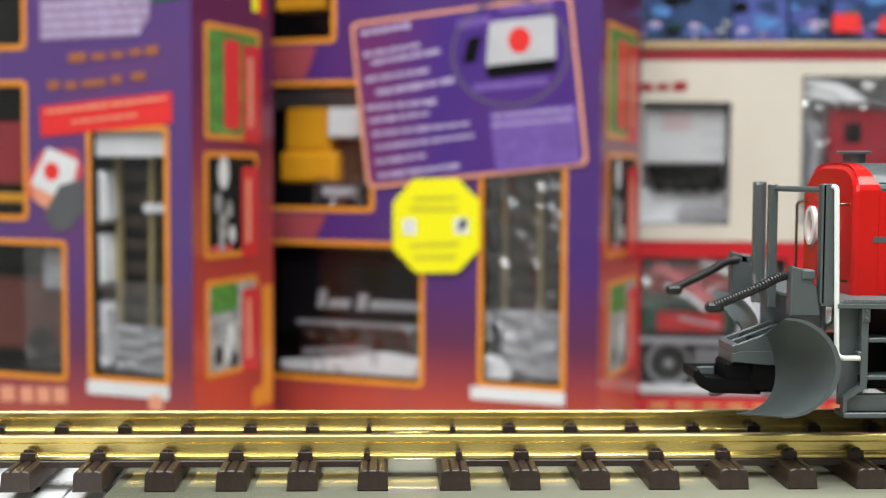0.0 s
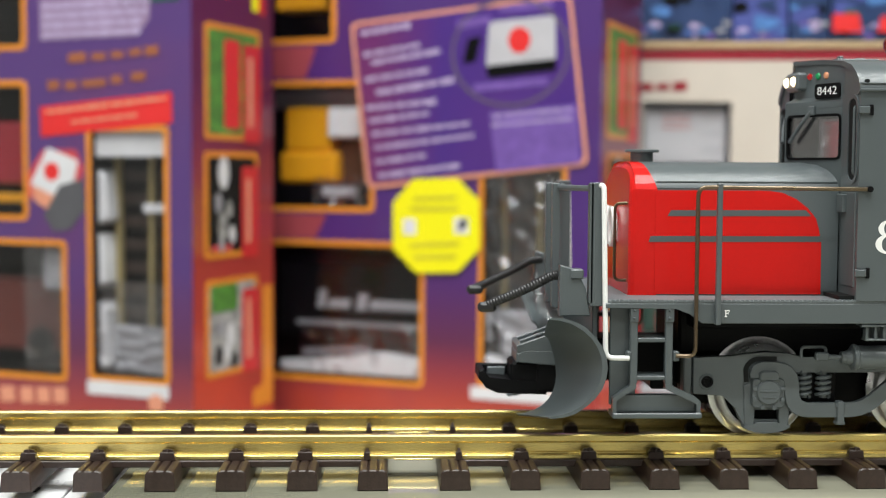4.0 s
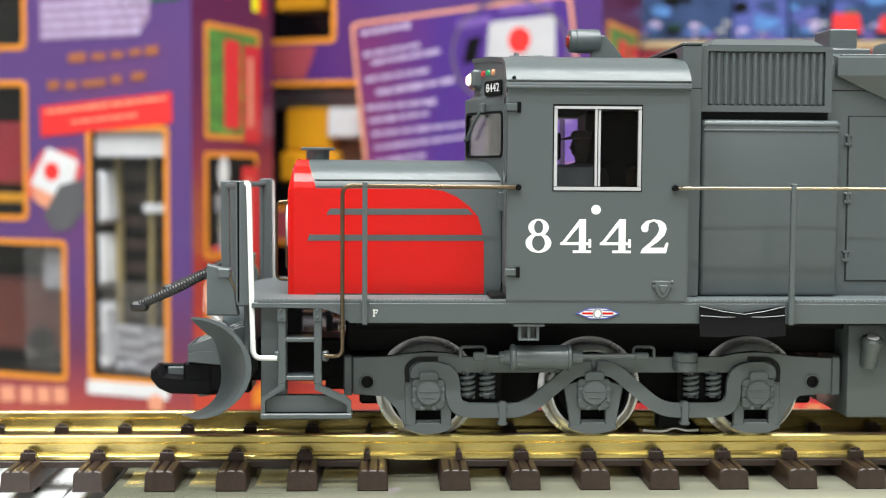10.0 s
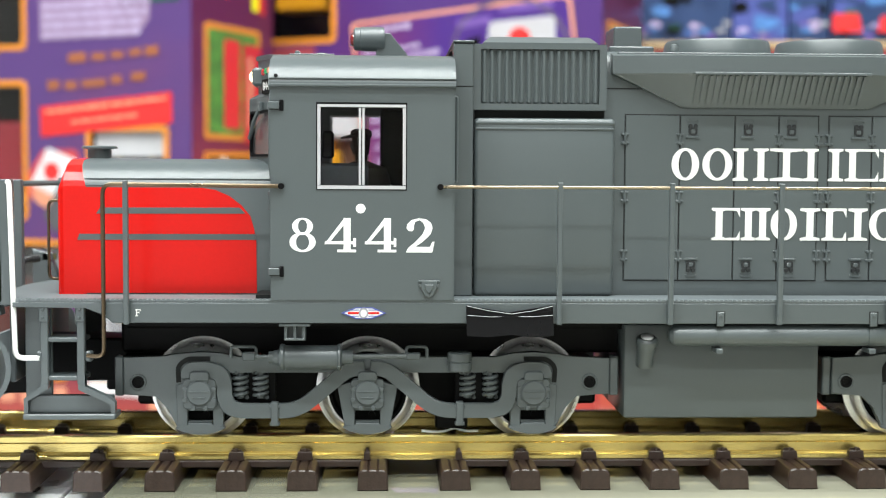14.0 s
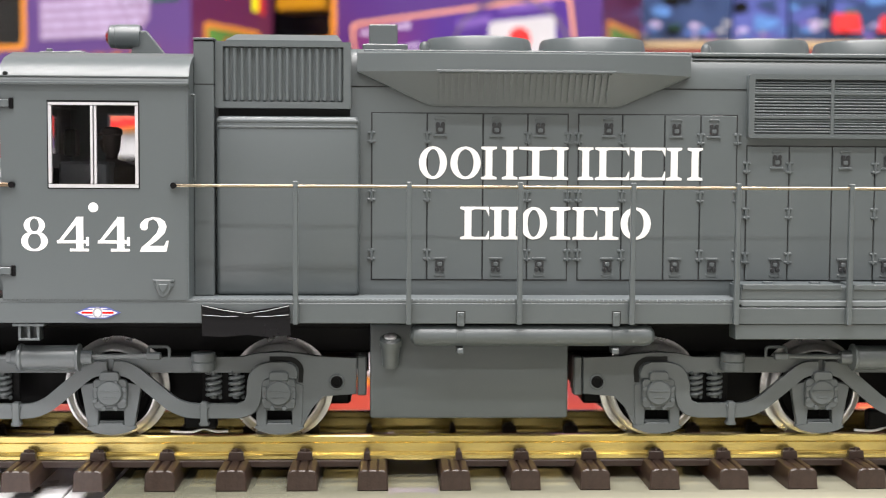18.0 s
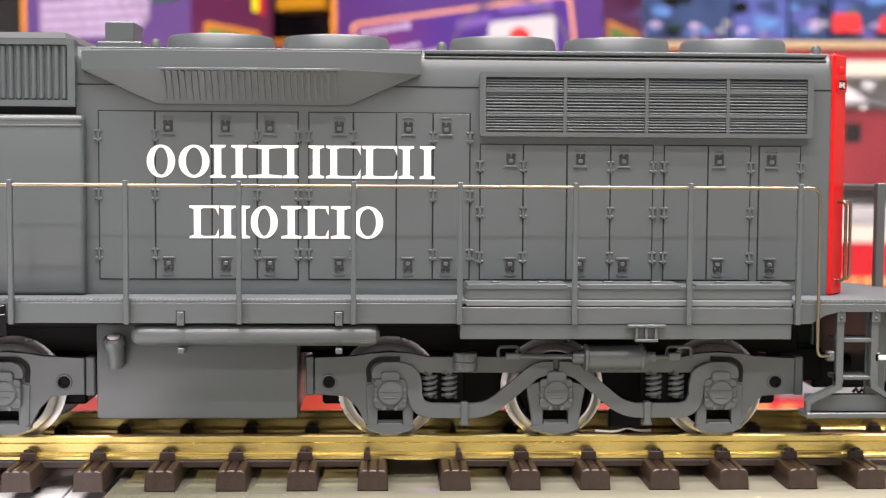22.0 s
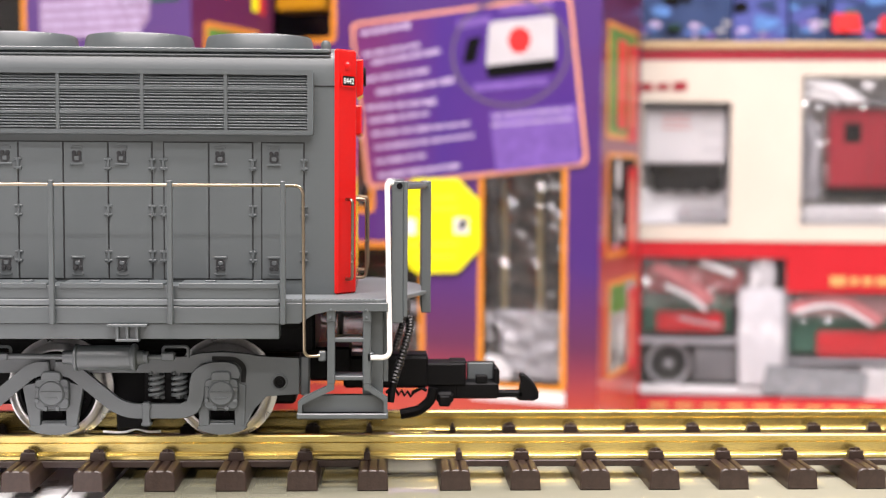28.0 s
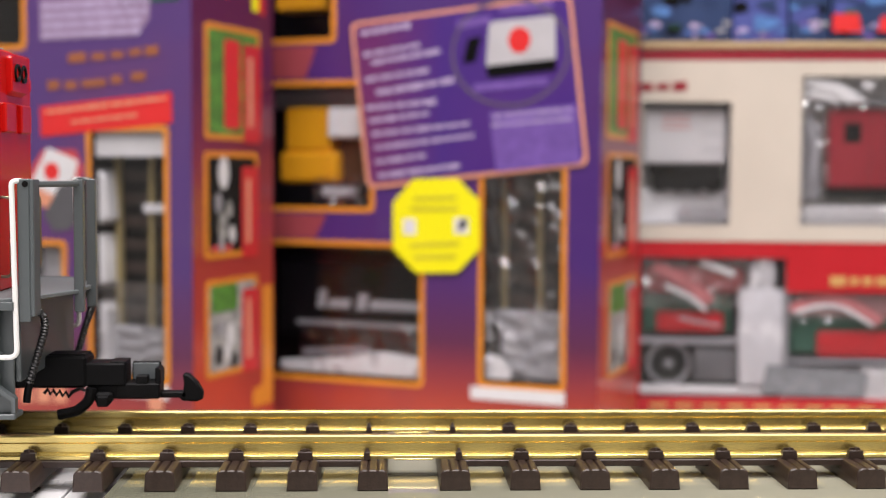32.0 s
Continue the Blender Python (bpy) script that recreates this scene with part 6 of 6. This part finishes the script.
# second purple carton
W_B = [(-345, -222, 211, 327), (-345, -262.5, 371, 430), (-345, -171, 48, 175), (-109, -34, 53, 260)]
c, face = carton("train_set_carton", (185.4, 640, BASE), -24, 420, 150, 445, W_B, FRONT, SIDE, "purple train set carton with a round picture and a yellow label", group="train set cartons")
for q in W_B:
    border(face, q)
WEDGE = mat("dull_red_print", (0.34, 0.06, 0.075), 0.35, var=0.12)
decal(face, "red_wedge", [(-345, 335), (-291, 333.5), (-279, 364), (-345, 364)], WEDGE)
decal(face, "red_wedge", [(-345, 181), (-280, 181), (-268, 204), (-345, 204)], WEDGE)
decal(face, "label_edge", [tuple(p) for p in fillet([(-135, 394), (-28, 403.5), (-10, 252), (-225, 228.6), (-243, 384.5), (-135, 394)], 9)[:-1]], SALMON, 2.0, "rounded purple information label")
decal(face, "label_panel", [tuple(p) for p in fillet([(-135, 390.5), (-31, 399.7), (-14, 255.5), (-221.5, 233), (-239, 381.2), (-135, 390.5)], 7)[:-1]], LABELFADE, 2.3)
words(face, [(-231.7, 374.2, -181.1, 380.4, 7), (-228.7, 354.2, -171.4, 362, 5.5), (-220, 346.6, -150, 356.2, 6), (-226.9, 331, -162.8, 338.5, 5.5), (-215.2, 318.7, -137.7, 329.3, 6.5), (-225.7, 304.6, -154.2, 310, 6), (-222.7, 292.4, -159.8, 299.7, 5.5), (-219.8, 280.2, -118, 290, 5), (-216.8, 267.5, -118, 278.8, 5), (-216.8, 253.8, -165.2, 260.8, 5), (-213.8, 241.1, -131.6, 251.5, 5.5)], PALE, 2.7)
part("picture_ring", ring(B(), circle(-84.5, 353, 56, 49, 40), circle(-84.5, 353, 53.2, 46.2, 40), -2.8, -2.4), mat("muted_ring_print", (0.13, 0.1, 0.15), 0.35), face)
decal(face, "device_body", [tuple(p) for p in fillet([(-72, 382.5), (-42, 384.5), (-41, 340), (-107, 335), (-104, 380.5), (-72, 382.5)], 6)[:-1]], DEVICE, 2.8, "printed grey handset picture")
decal(face, "device_base", [(-107, 341), (-41, 346), (-41, 336), (-104, 330)], BLACK, 3.0)
decal(face, "red_button", circle(-75, 363.4, 10.5, 11.5, 22), SIGNAL, 3.2)
decal(face, "device_dark", [(-124, 366), (-111, 368), (-117, 345), (-129, 344)], BLACK, 2.9)
bars(face, [(-135, 378.8, -102.6, 382.7, 8), (-94, 390.6, -44.4, 394.6, 6), (-118.4, 321.5, -48.8, 326.6, 7)], LILAC, 2.7)
words(face, [(-100, 296 - 8 * k, -26 + k, 301.5 - 8 * k, 3.2) for k in range(2)], PALE, 3.1)
decal(face, "lilac_block", [(-102.9, 299.1), (-21.6, 305.8), (-17.8, 254), (-95.9, 246)], LILAC, 2.8)
decal(face, "yellow_label", [(-176.4, 239.3), (-133.2, 239.6), (-111.5, 219.8), (-110.6, 176), (-132.5, 153.5), (-174.2, 151.5), (-197.3, 173.5), (-197.5, 216.9)], YELLOW, 3.4, "bright yellow eight-sided label")
decal(face, "label_photo", [(-187, 187), (-174, 187), (-174, 202), (-187, 202)], TRAY, 3.8)
decal(face, "label_photo", [(-136, 189), (-122, 189), (-122, 204), (-136, 204)], TRAY, 3.8)
decal(face, "label_photo", [(-132, 191), (-124, 196), (-124, 204), (-130, 201)], BLACK, 4.1)
bars(face, [(-176, 220.4, -134, 222, 4), (-180, 211, -132, 212, 4), (-180, 177, -131, 180, 4), (-176, 166, -134, 168, 4)], mat("faint_yellow_print", (0.6, 0.55, 0.03), 0.4), 3.8)
decal(face, "white_strip", [(-120, 37), (-30, 37), (-30, 49), (-120, 49)], TRAY, 0.7)
decal(face, "red_dot", circle(-46, 22, 8, 8, 18), SALMON, 0.8)
side_pictures(c, face, [(19, 132, 276, 381, "train"), (24, 135, 168, 264, "wheels"), (30, 142, 57, 147, "steam")], 150)
track_in_window(c, -108, -35, 54, 240, ((-97, -95.5), (-63, -60)), 118, DARK)
crinkle(face, -108, -35, 54, 259, 3.0, 3.0)
part("bag", prism(B(), [(-108, 122), (-105, 116), (-99.5, 92), (-108, 89)], 7, 10, "y", 1.0), TRAY, face, "white plastic bag corner")
part("bag", prism(B(), [tuple(p) for p in fillet([(-108, 56), (-82, 56), (-84, 66), (-92, 76), (-108, 79), (-108, 56)], 6)[:-1]], 5, 9, "y", 1.0), TRAY, face, "rounded white plastic bag")
crinkle(face, -300, -172, 50, 100, 9.0, 2.2)
crinkle(face, -285, -224, 213, 240, 14.0, 2.4)
eng = thing("boxed_engine", "yellow orange boxed toy engine behind a carton window", "toy engine", group="boxed contents")
eng.matrix_basis = c.matrix_basis.copy()
part("body", box(B(), -320, -270, 12, 40, 264, 307, 3), AMBER, eng)
part("body", box(B(), -325, -262, 10, 42, 234, 264, 3), AMBER, eng)
part("frame", box(B(), -330, -240, 16, 40, 213, 231, 1), BLACK, eng)
part("tray", box(B(), -272, -236, 8, 30, 277, 306, 2), TRAY, eng)
part("tray", box(B(), -345, -236, 30, 34, 306, 326, 2), MIDGREY, eng)
part("wrap", box(B(), -276, -240, 6, 8, 222, 231, 2), FOIL, eng)
part("cab", box(B(), -266, -240, 22, 40, 232, 276, 2), mat("brown_model", (0.1, 0.04, 0.015), 0.5, var=0.2), eng)
upper = thing("boxed_wagon", "yellow boxed toy wagon behind a carton window", "toy wagon", group="boxed contents")
upper.matrix_basis = c.matrix_basis.copy()
part("body", box(B(), -330, -276, 12, 40, 400, 440, 2), AMBER, upper)
wag = thing("boxed_coach", "black boxed toy coach with white marks behind a carton window", "toy coach", group="boxed contents")
wag.matrix_basis = c.matrix_basis.copy()
part("body", box(B(), -330, -170, 16, 42, 84, 160, 3), BLACK, wag)
part("stripe", box(B(), -308, -171, 14.5, 16, 96, 100, 0.3), MIDGREY, wag)
for x0, x1, z0, z1 in ((-286, -278, 113, 131), (-275, -252, 113, 122), (-244, -234, 112, 128), (-231, -174, 113, 122)):
    part("white_mark", prism(B(), [(x0, z0), (x1, z0), (x1 + 3, z1), (x0 + 3, z1)], 14.5, 16), MIDGREY, wag)
part("tray", prism(B(), [(-322, 50), (-172, 50), (-172, 70), (-214, 74), (-262, 66), (-322, 60)], 6, 14, "y", 2), TRAY, wag, "white plastic tray")
part("tray", prism(B(), [(-300, 66), (-226, 72), (-230, 78), (-300, 72)], 10, 14, "y", 1), MIDGREY, wag)

# cream and crimson cartons at the end of the shelf
ux, uy = math.cos(radians(6)), -math.sin(radians(6))


def along(u, v=0.0):
    return (246.74 + u * ux, 812 + u * uy, BASE + v)


W_D = [(-491, -345, 18, 160), (-345, -170, 18, 126)]
c, face = carton("rolling_stock_carton", along(500), -6, 500, 160, 176, W_D, CRIMSON, CRIMSON, "crimson carton with wide windows and gold lettering", 50, "rolling stock cartons", MIDGREY)
lc = thing("boxed_engine", "dark green boxed toy engine with red plates behind a window", "toy engine", group="boxed contents")
lc.matrix_basis = c.matrix_basis.copy()
o = -500
part("body", box(B(), o + 12, o + 105, 18, 46, 80, 122, 4), GREENM, lc)
part("roof", box(B(), o + 14, o + 118, 12, 46, 122, 152, 8, 2), mat("dull_red_roof", (0.4, 0.05, 0.06), 0.2, var=0.5, patch=50), lc)
part("name_plate", box(B(), o + 27, o + 95, 15, 18, 83, 104, 4, 2), CRIMSON, lc)
part("running_board", box(B(), o + 4, o + 125, 12, 46, 70, 76, 1), MIDGREY, lc)
part("wheel", lathe(B(), [(19.4, 14), (22, 12.5), (22, 20), (19.4, 20)], (o + 40, 0, 50), "y", 28, True), MIDGREY, lc)
part("wheel_disc", lathe(B(), [(0, 15), (5, 15), (6, 17), (19.4, 17), (19.4, 20), (0, 20)], (o + 40, 0, 50), "y", 28), DARK, lc)
part("wheel_hub", lathe(B(), [(0, 13), (4, 13.5), (4, 15), (0, 15)], (o + 40, 0, 50), "y", 16), MIDGREY, lc)
part("cylinder", box(B(), o + 66, o + 118, 14, 30, 32, 66, 4, 2), mat("dull_grey_model", (0.12, 0.12, 0.13), 0.4, var=0.3, patch=50), lc)
part("frame", box(B(), o + 5, o + 130, 22, 46, 24, 68, 1), DARK, lc)
part("tray", box(B(), o + 2, o + 140, 6, 40, 19, 27, 2), TRAY, lc)
bag = thing("boxed_insert", "white plastic bag packed between toys", "packaging")
bag.matrix_basis = c.matrix_basis.copy()
part("bag", prism(B(), [(o + 110, 30), (o + 153, 30), (o + 154.5, 70), (o + 154, 122), (o + 147, 129), (o + 118, 129), (o + 110, 123), (o + 108.5, 80)], 3, 12, "y", 1.2, 2), mat("cloudy_bag", (0.6, 0.6, 0.64), 0.25, var=0.12, patch=30), bag, "cloudy white plastic bag")
part("bag_neck", prism(B(), [(o + 119, 128), (o + 144, 128), (o + 145, 150), (o + 141, 160), (o + 125, 160), (o + 120, 151)], 5, 12, "y", 1.5, 2), FOIL, bag, "crumpled clear bag neck")
# Two white pieces stand in for highlights on the clear neck.
part("neck_fold", prism(B(), [(o + 119, 130), (o + 125, 130), (o + 129, 142), (o + 123, 146)], 3.5, 6, "y", 0.8), TRAY, bag)
part("neck_fold", prism(B(), [(o + 128, 152), (o + 137, 152), (o + 136, 158), (o + 130, 158)], 3.5, 6, "y", 0.8), TRAY, bag)
part("bag_fold", prism(B(), [(o + 106, 112), (o + 113, 108), (o + 117, 128), (o + 110, 132)], 3.2, 8, "y", 0.8), FOIL, bag)
tn = thing("boxed_tender", "dark green boxed toy tender with a red plate behind a window", "toy tender", group="boxed contents")
tn.matrix_basis = c.matrix_basis.copy()
part("body", box(B(), o + 162, o + 320, 18, 46, 60, 112, 4), GREENM, tn)
part("load", box(B(), o + 168, o + 320, 12, 46, 100, 124, 8, 2), mat("pinkish_wrap", (0.5, 0.2, 0.22), 0.15, var=0.5, patch=60), tn)
part("name_plate", box(B(), o + 190, o + 320, 15, 18, 60, 86, 4, 2), CRIMSON, tn)
part("rail_bar", box(B(), o + 160, o + 320, 12, 16, 52, 56, 1), MIDGREY, tn)
part("insert", prism(B(), [(o + 132, 22), (o + 236, 19), (o + 238, 46), (o + 168, 50), (o + 138, 52)], 0.5, 2, "y", 0.4), mat("smoke_grey_tray", (0.2, 0.21, 0.23), 0.25, var=0.35, patch=50), tn)
part("tray", box(B(), o + 232, o + 320, 4, 12, 12, 48, 3), TRAY, tn)
# Solid pale strip that imitates a streak of glare on the film.
def glare_strip(face, pts, w, material, lift=6.0):
    return part("wrap_fold", prism(B(), stroke(fillet([(x, z) for x, z in pts], 12, 4), w), lift, lift + 2.0, "y", 0.8), material, face, "pale strip painted as glare on packing wrap")


glare_strip(face, [(-478, 151), (-448, 138), (-419, 114)], 12, PINK)
glare_strip(face, [(-466, 131), (-440, 120), (-424, 106)], 5, TRAY, 4)
glare_strip(face, [(-431, 156), (-396, 143)], 7, TRAY)
glare_strip(face, [(-340, 108), (-313, 119), (-286, 119), (-248, 96)], 10, PINK)
glare_strip(face, [(-336, 104), (-312, 113), (-288, 112), (-256, 92)], 4, TRAY, 4)
glare_strip(face, [(-452, 98), (-410, 90)], 3, MIDGREY, 4)
crinkle(face, o + 12, o + 140, 108, 158, 31.0, 3.0, 11)
crinkle(face, o + 162, o + 320, 96, 124, 33.0, 3.0, 11)
crinkle(face, o + 160, o + 320, 22, 50, 35.0, 2.0, 3.5)
GOLDPRINT = mat("gold_print", (0.6, 0.34, 0.12), 0.4, var=0.2)
bars(face, [(o + 198, 138, o + 214, 138, 10), (o + 218, 138, o + 226, 138, 8), (o + 230, 138, o + 240, 138, 8), (o + 244, 138, o + 258, 138, 9)], GOLDPRINT)
bars(face, [(o + 20 + 26 * k, 9, o + 38 + 26 * k, 9, 4) for k in range(10)], GOLDPRINT)

W_C = [(-491.2, -403.1, 16, 140), (-333.3, -150, 17, 166)]
c, face = carton("rolling_stock_carton", along(500, 177), -6, 500, 160, 192, W_C, CREAM, CREAM, "cream carton with two windows, on the crimson carton", 50, "rolling stock cartons", TRAY)
decal(face, "dark_line", [(-499, 181.5), (-1, 181.5), (-1, 191.5), (-499, 191.5)], MAROON)
bars(face, [(-498, 154, -482, 155, 8), (-478, 155, -466, 155, 7), (-462, 155, -448, 156, 9)], MAROON)
wg = thing("boxed_wagon", "light grey boxed toy wagon behind a window", "toy wagon", group="boxed contents")
wg.matrix_basis = c.matrix_basis.copy()
part("body", box(B(), -488, -406, 14, 46, 78, 132, 2), mat("pale_grey_model", (0.64, 0.64, 0.66), 0.4, var=0.06), wg)
for z in (126, 120, 114):
    part("red_mark", box(B(), -470, -442, 13.4, 14, z - 1.2, z + 1.2, 0.3), mat("pale_red_print", (0.66, 0.36, 0.36), 0.4) if z == 126 else bpy.data.materials["pale_red_print"], wg)
for z in (124, 108, 92):
    part("body_line", box(B(), -430, -407, 13.4, 14, z - 0.6, z + 0.6, 0.2), MIDGREY, wg)
part("frame", box(B(), -482, -408, 18, 44, 66, 78, 2), BLACK, wg)
for x in (-470, -452, -436, -418):
    part("wheel", lathe(B(), [(0, 17), (4, 17), (5, 19), (9, 19), (10.5, 18), (10.5, 24), (0, 24)], (x, 0, 59), "y", 18), BLACK, wg)
part("tray", box(B(), -492, -404, 26, 48, 16, 52, 2), TRAY, wg)
part("wrap", box(B(), -456, -404, 8, 12, 20, 34, 3), FOIL, wg)
cb = thing("boxed_caboose", "maroon boxed toy caboose behind a window", "toy caboose", group="boxed contents")
cb.matrix_basis = c.matrix_basis.copy()
part("body", box(B(), -304, -160, 14, 46, 54, 136, 3), MAROON, cb)
part("side_window", box(B(), -288, -271, 13, 14, 100, 120, 0.5), BLACK, cb)
part("side_window", box(B(), -226, -209, 13, 14, 100, 120, 0.5), BLACK, cb)
part("roof", box(B(), -314, -158, 8, 48, 136, 143, 2), mat("grey_toy_roof", (0.12, 0.12, 0.13), 0.4), cb)
for x in (-262, -250, -238):
    part("board_line", box(B(), x, x + 0.8, 13.5, 14, 56, 134, 0.2), DARK, cb)
part("frame", box(B(), -326, -160, 20, 46, 36, 54, 2), DARK, cb)
part("end_rail", box(B(), -330, -308, 18, 46, 40, 120, 3), MIDGREY, cb)
part("roof_wrap", prism(B(), [(-332, 150), (-300, 164), (-280, 150), (-262, 138), (-300, 140), (-328, 144)], 6, 12, "y", 3), TRAY, cb)
part("wrap", box(B(), -330, -160, 4, 12, 18, 36, 4), TRAY, cb)
glare_strip(face, [(-329, 161), (-304, 156), (-282, 141)], 10, TRAY, 4)
glare_strip(face, [(-274, 158), (-262, 156)], 8, TRAY, 4)
glare_strip(face, [(-326, 128), (-318, 96), (-322, 60)], 5, MIDGREY, 5)
crinkle(face, -331, -200, 134, 165, 41.0, 3.6, 11)
crinkle(face, -330, -304, 20, 134, 43.0, 3.0, 11)
crinkle(face, -330, -160, 18, 44, 45.0, 2.4, 3.5)
crinkle(face, -450, -405, 18, 46, 47.0, 2.6, 7)
board = part("shelf_board", box(B(), -6, 700, -3, 300, 370, 377, 1), TAN, None)
board.matrix_basis = pose(*[a * MM for a in along(0)], 0, 0, -6)
tagged(board, "tan shelf board over the cartons", "shelf", "", "structure")
for u0, u1, v0, v1, m_, lb in ((2, 95, 377, 470, NAVY, "navy blue carton"), (97, 150, 377, 460, BLUE, "mid blue carton"), (152, 191, 377, 470, NAVY, "navy blue carton"), (193, 262, 377, 465, NAVY, "navy blue carton"), (264, 420, 377, 470, BLUE, "mid blue carton")):
    up = thing("upper_carton", lb + " on the upper shelf", "carton", along(u0, 0), -6, "upper cartons")
    bd = part("body", box(B(), 0, u1 - u0, 0, 120, v0, v1, 1), m_, up)
    w = u1 - u0
    rnd = random.Random(int(u0) + 3)
    inks = (NAVY, BLUE, BLACK, SKY, NAVY, BLACK, BLUE, NAVY, AMBER if int(u0) % 2 else SKY, GREENM)
    for k in range(max(14, int(w / 2.6))):
        low = k % 3 == 0
        px_, pz_, r_ = rnd.uniform(0.03, 0.97) * w, rnd.uniform(382, 396) if low else rnd.uniform(385, 450), rnd.uniform(2.5, 5.5) if low else rnd.uniform(4, 12)
        ink = (PALE, LILAC, SKY, MIDGREY)[k // 3 % 4] if low else inks[k % len(inks)]
        blot = [(min(w - 0.5, max(0.5, px_ + r_ * rnd.uniform(0.7, 1.9) * math.cos(radians(60 * q)))), max(380, pz_ + 0.6 * r_ * rnd.uniform(0.5, 1.4) * math.sin(radians(60 * q)))) for q in range(6)]
        part("print_patch", prism(B(), blot, -0.5 - 0.06 * k, -0.1), ink, bd)
    if u0 == 193:
        part("red_patch", prism(B(), [(0.5, 386), (30, 386), (26, 404), (0.5, 404)], -4.9, -4.4), SIGNAL, bd)
        part("red_patch", prism(B(), [(44, 386), (66, 386), (66, 400), (48, 402)], -4.9, -4.4), SIGNAL, bd)


# ---- what moves ----
ADVANCE = [(0, 208.2), (1, 187.3), (2, 166.3), (3, 145.6), (3.5, 135.4), (5.5, 93.3), (7, 62.5), (8, 41.6), (9, 20.7), (10, 0.0), (11, -20.9), (12, -41.6), (13, -62.4), (14, -82.7), (14.5, -93.0), (15.2, -107.6),
           (16.5, -138.8), (17, -150.9), (18, -175.2), (19, -199.6), (20, -224.3), (21, -249.0), (22, -273.3), (23, -297.8), (23.6, -312.6), (24, -324.0), (24.5, -340.3), (25.5, -372.9), (27.5, -438.9), (28, -455.3), (29, -487.9), (30, -520.6), (31, -553.0), (32, -585.5)]


def advance(t):
    return float(np.interp(t, [a for a, _ in ADVANCE], [b for _, b in ADVANCE]))


def motions():
    times = [k * 0.5 for k in range(65)]
    walk(loco, [(t, pose(advance(t) * MM, 0, RAIL * MM)) for t in times])
    for ws, x in zip(wheelsets, AXLES):
        walk(ws, [(t, pose(x * MM, 0, TREAD_R * MM, 0, math.degrees(advance(t) / TREAD_R), 0)) for t in times])


motions()
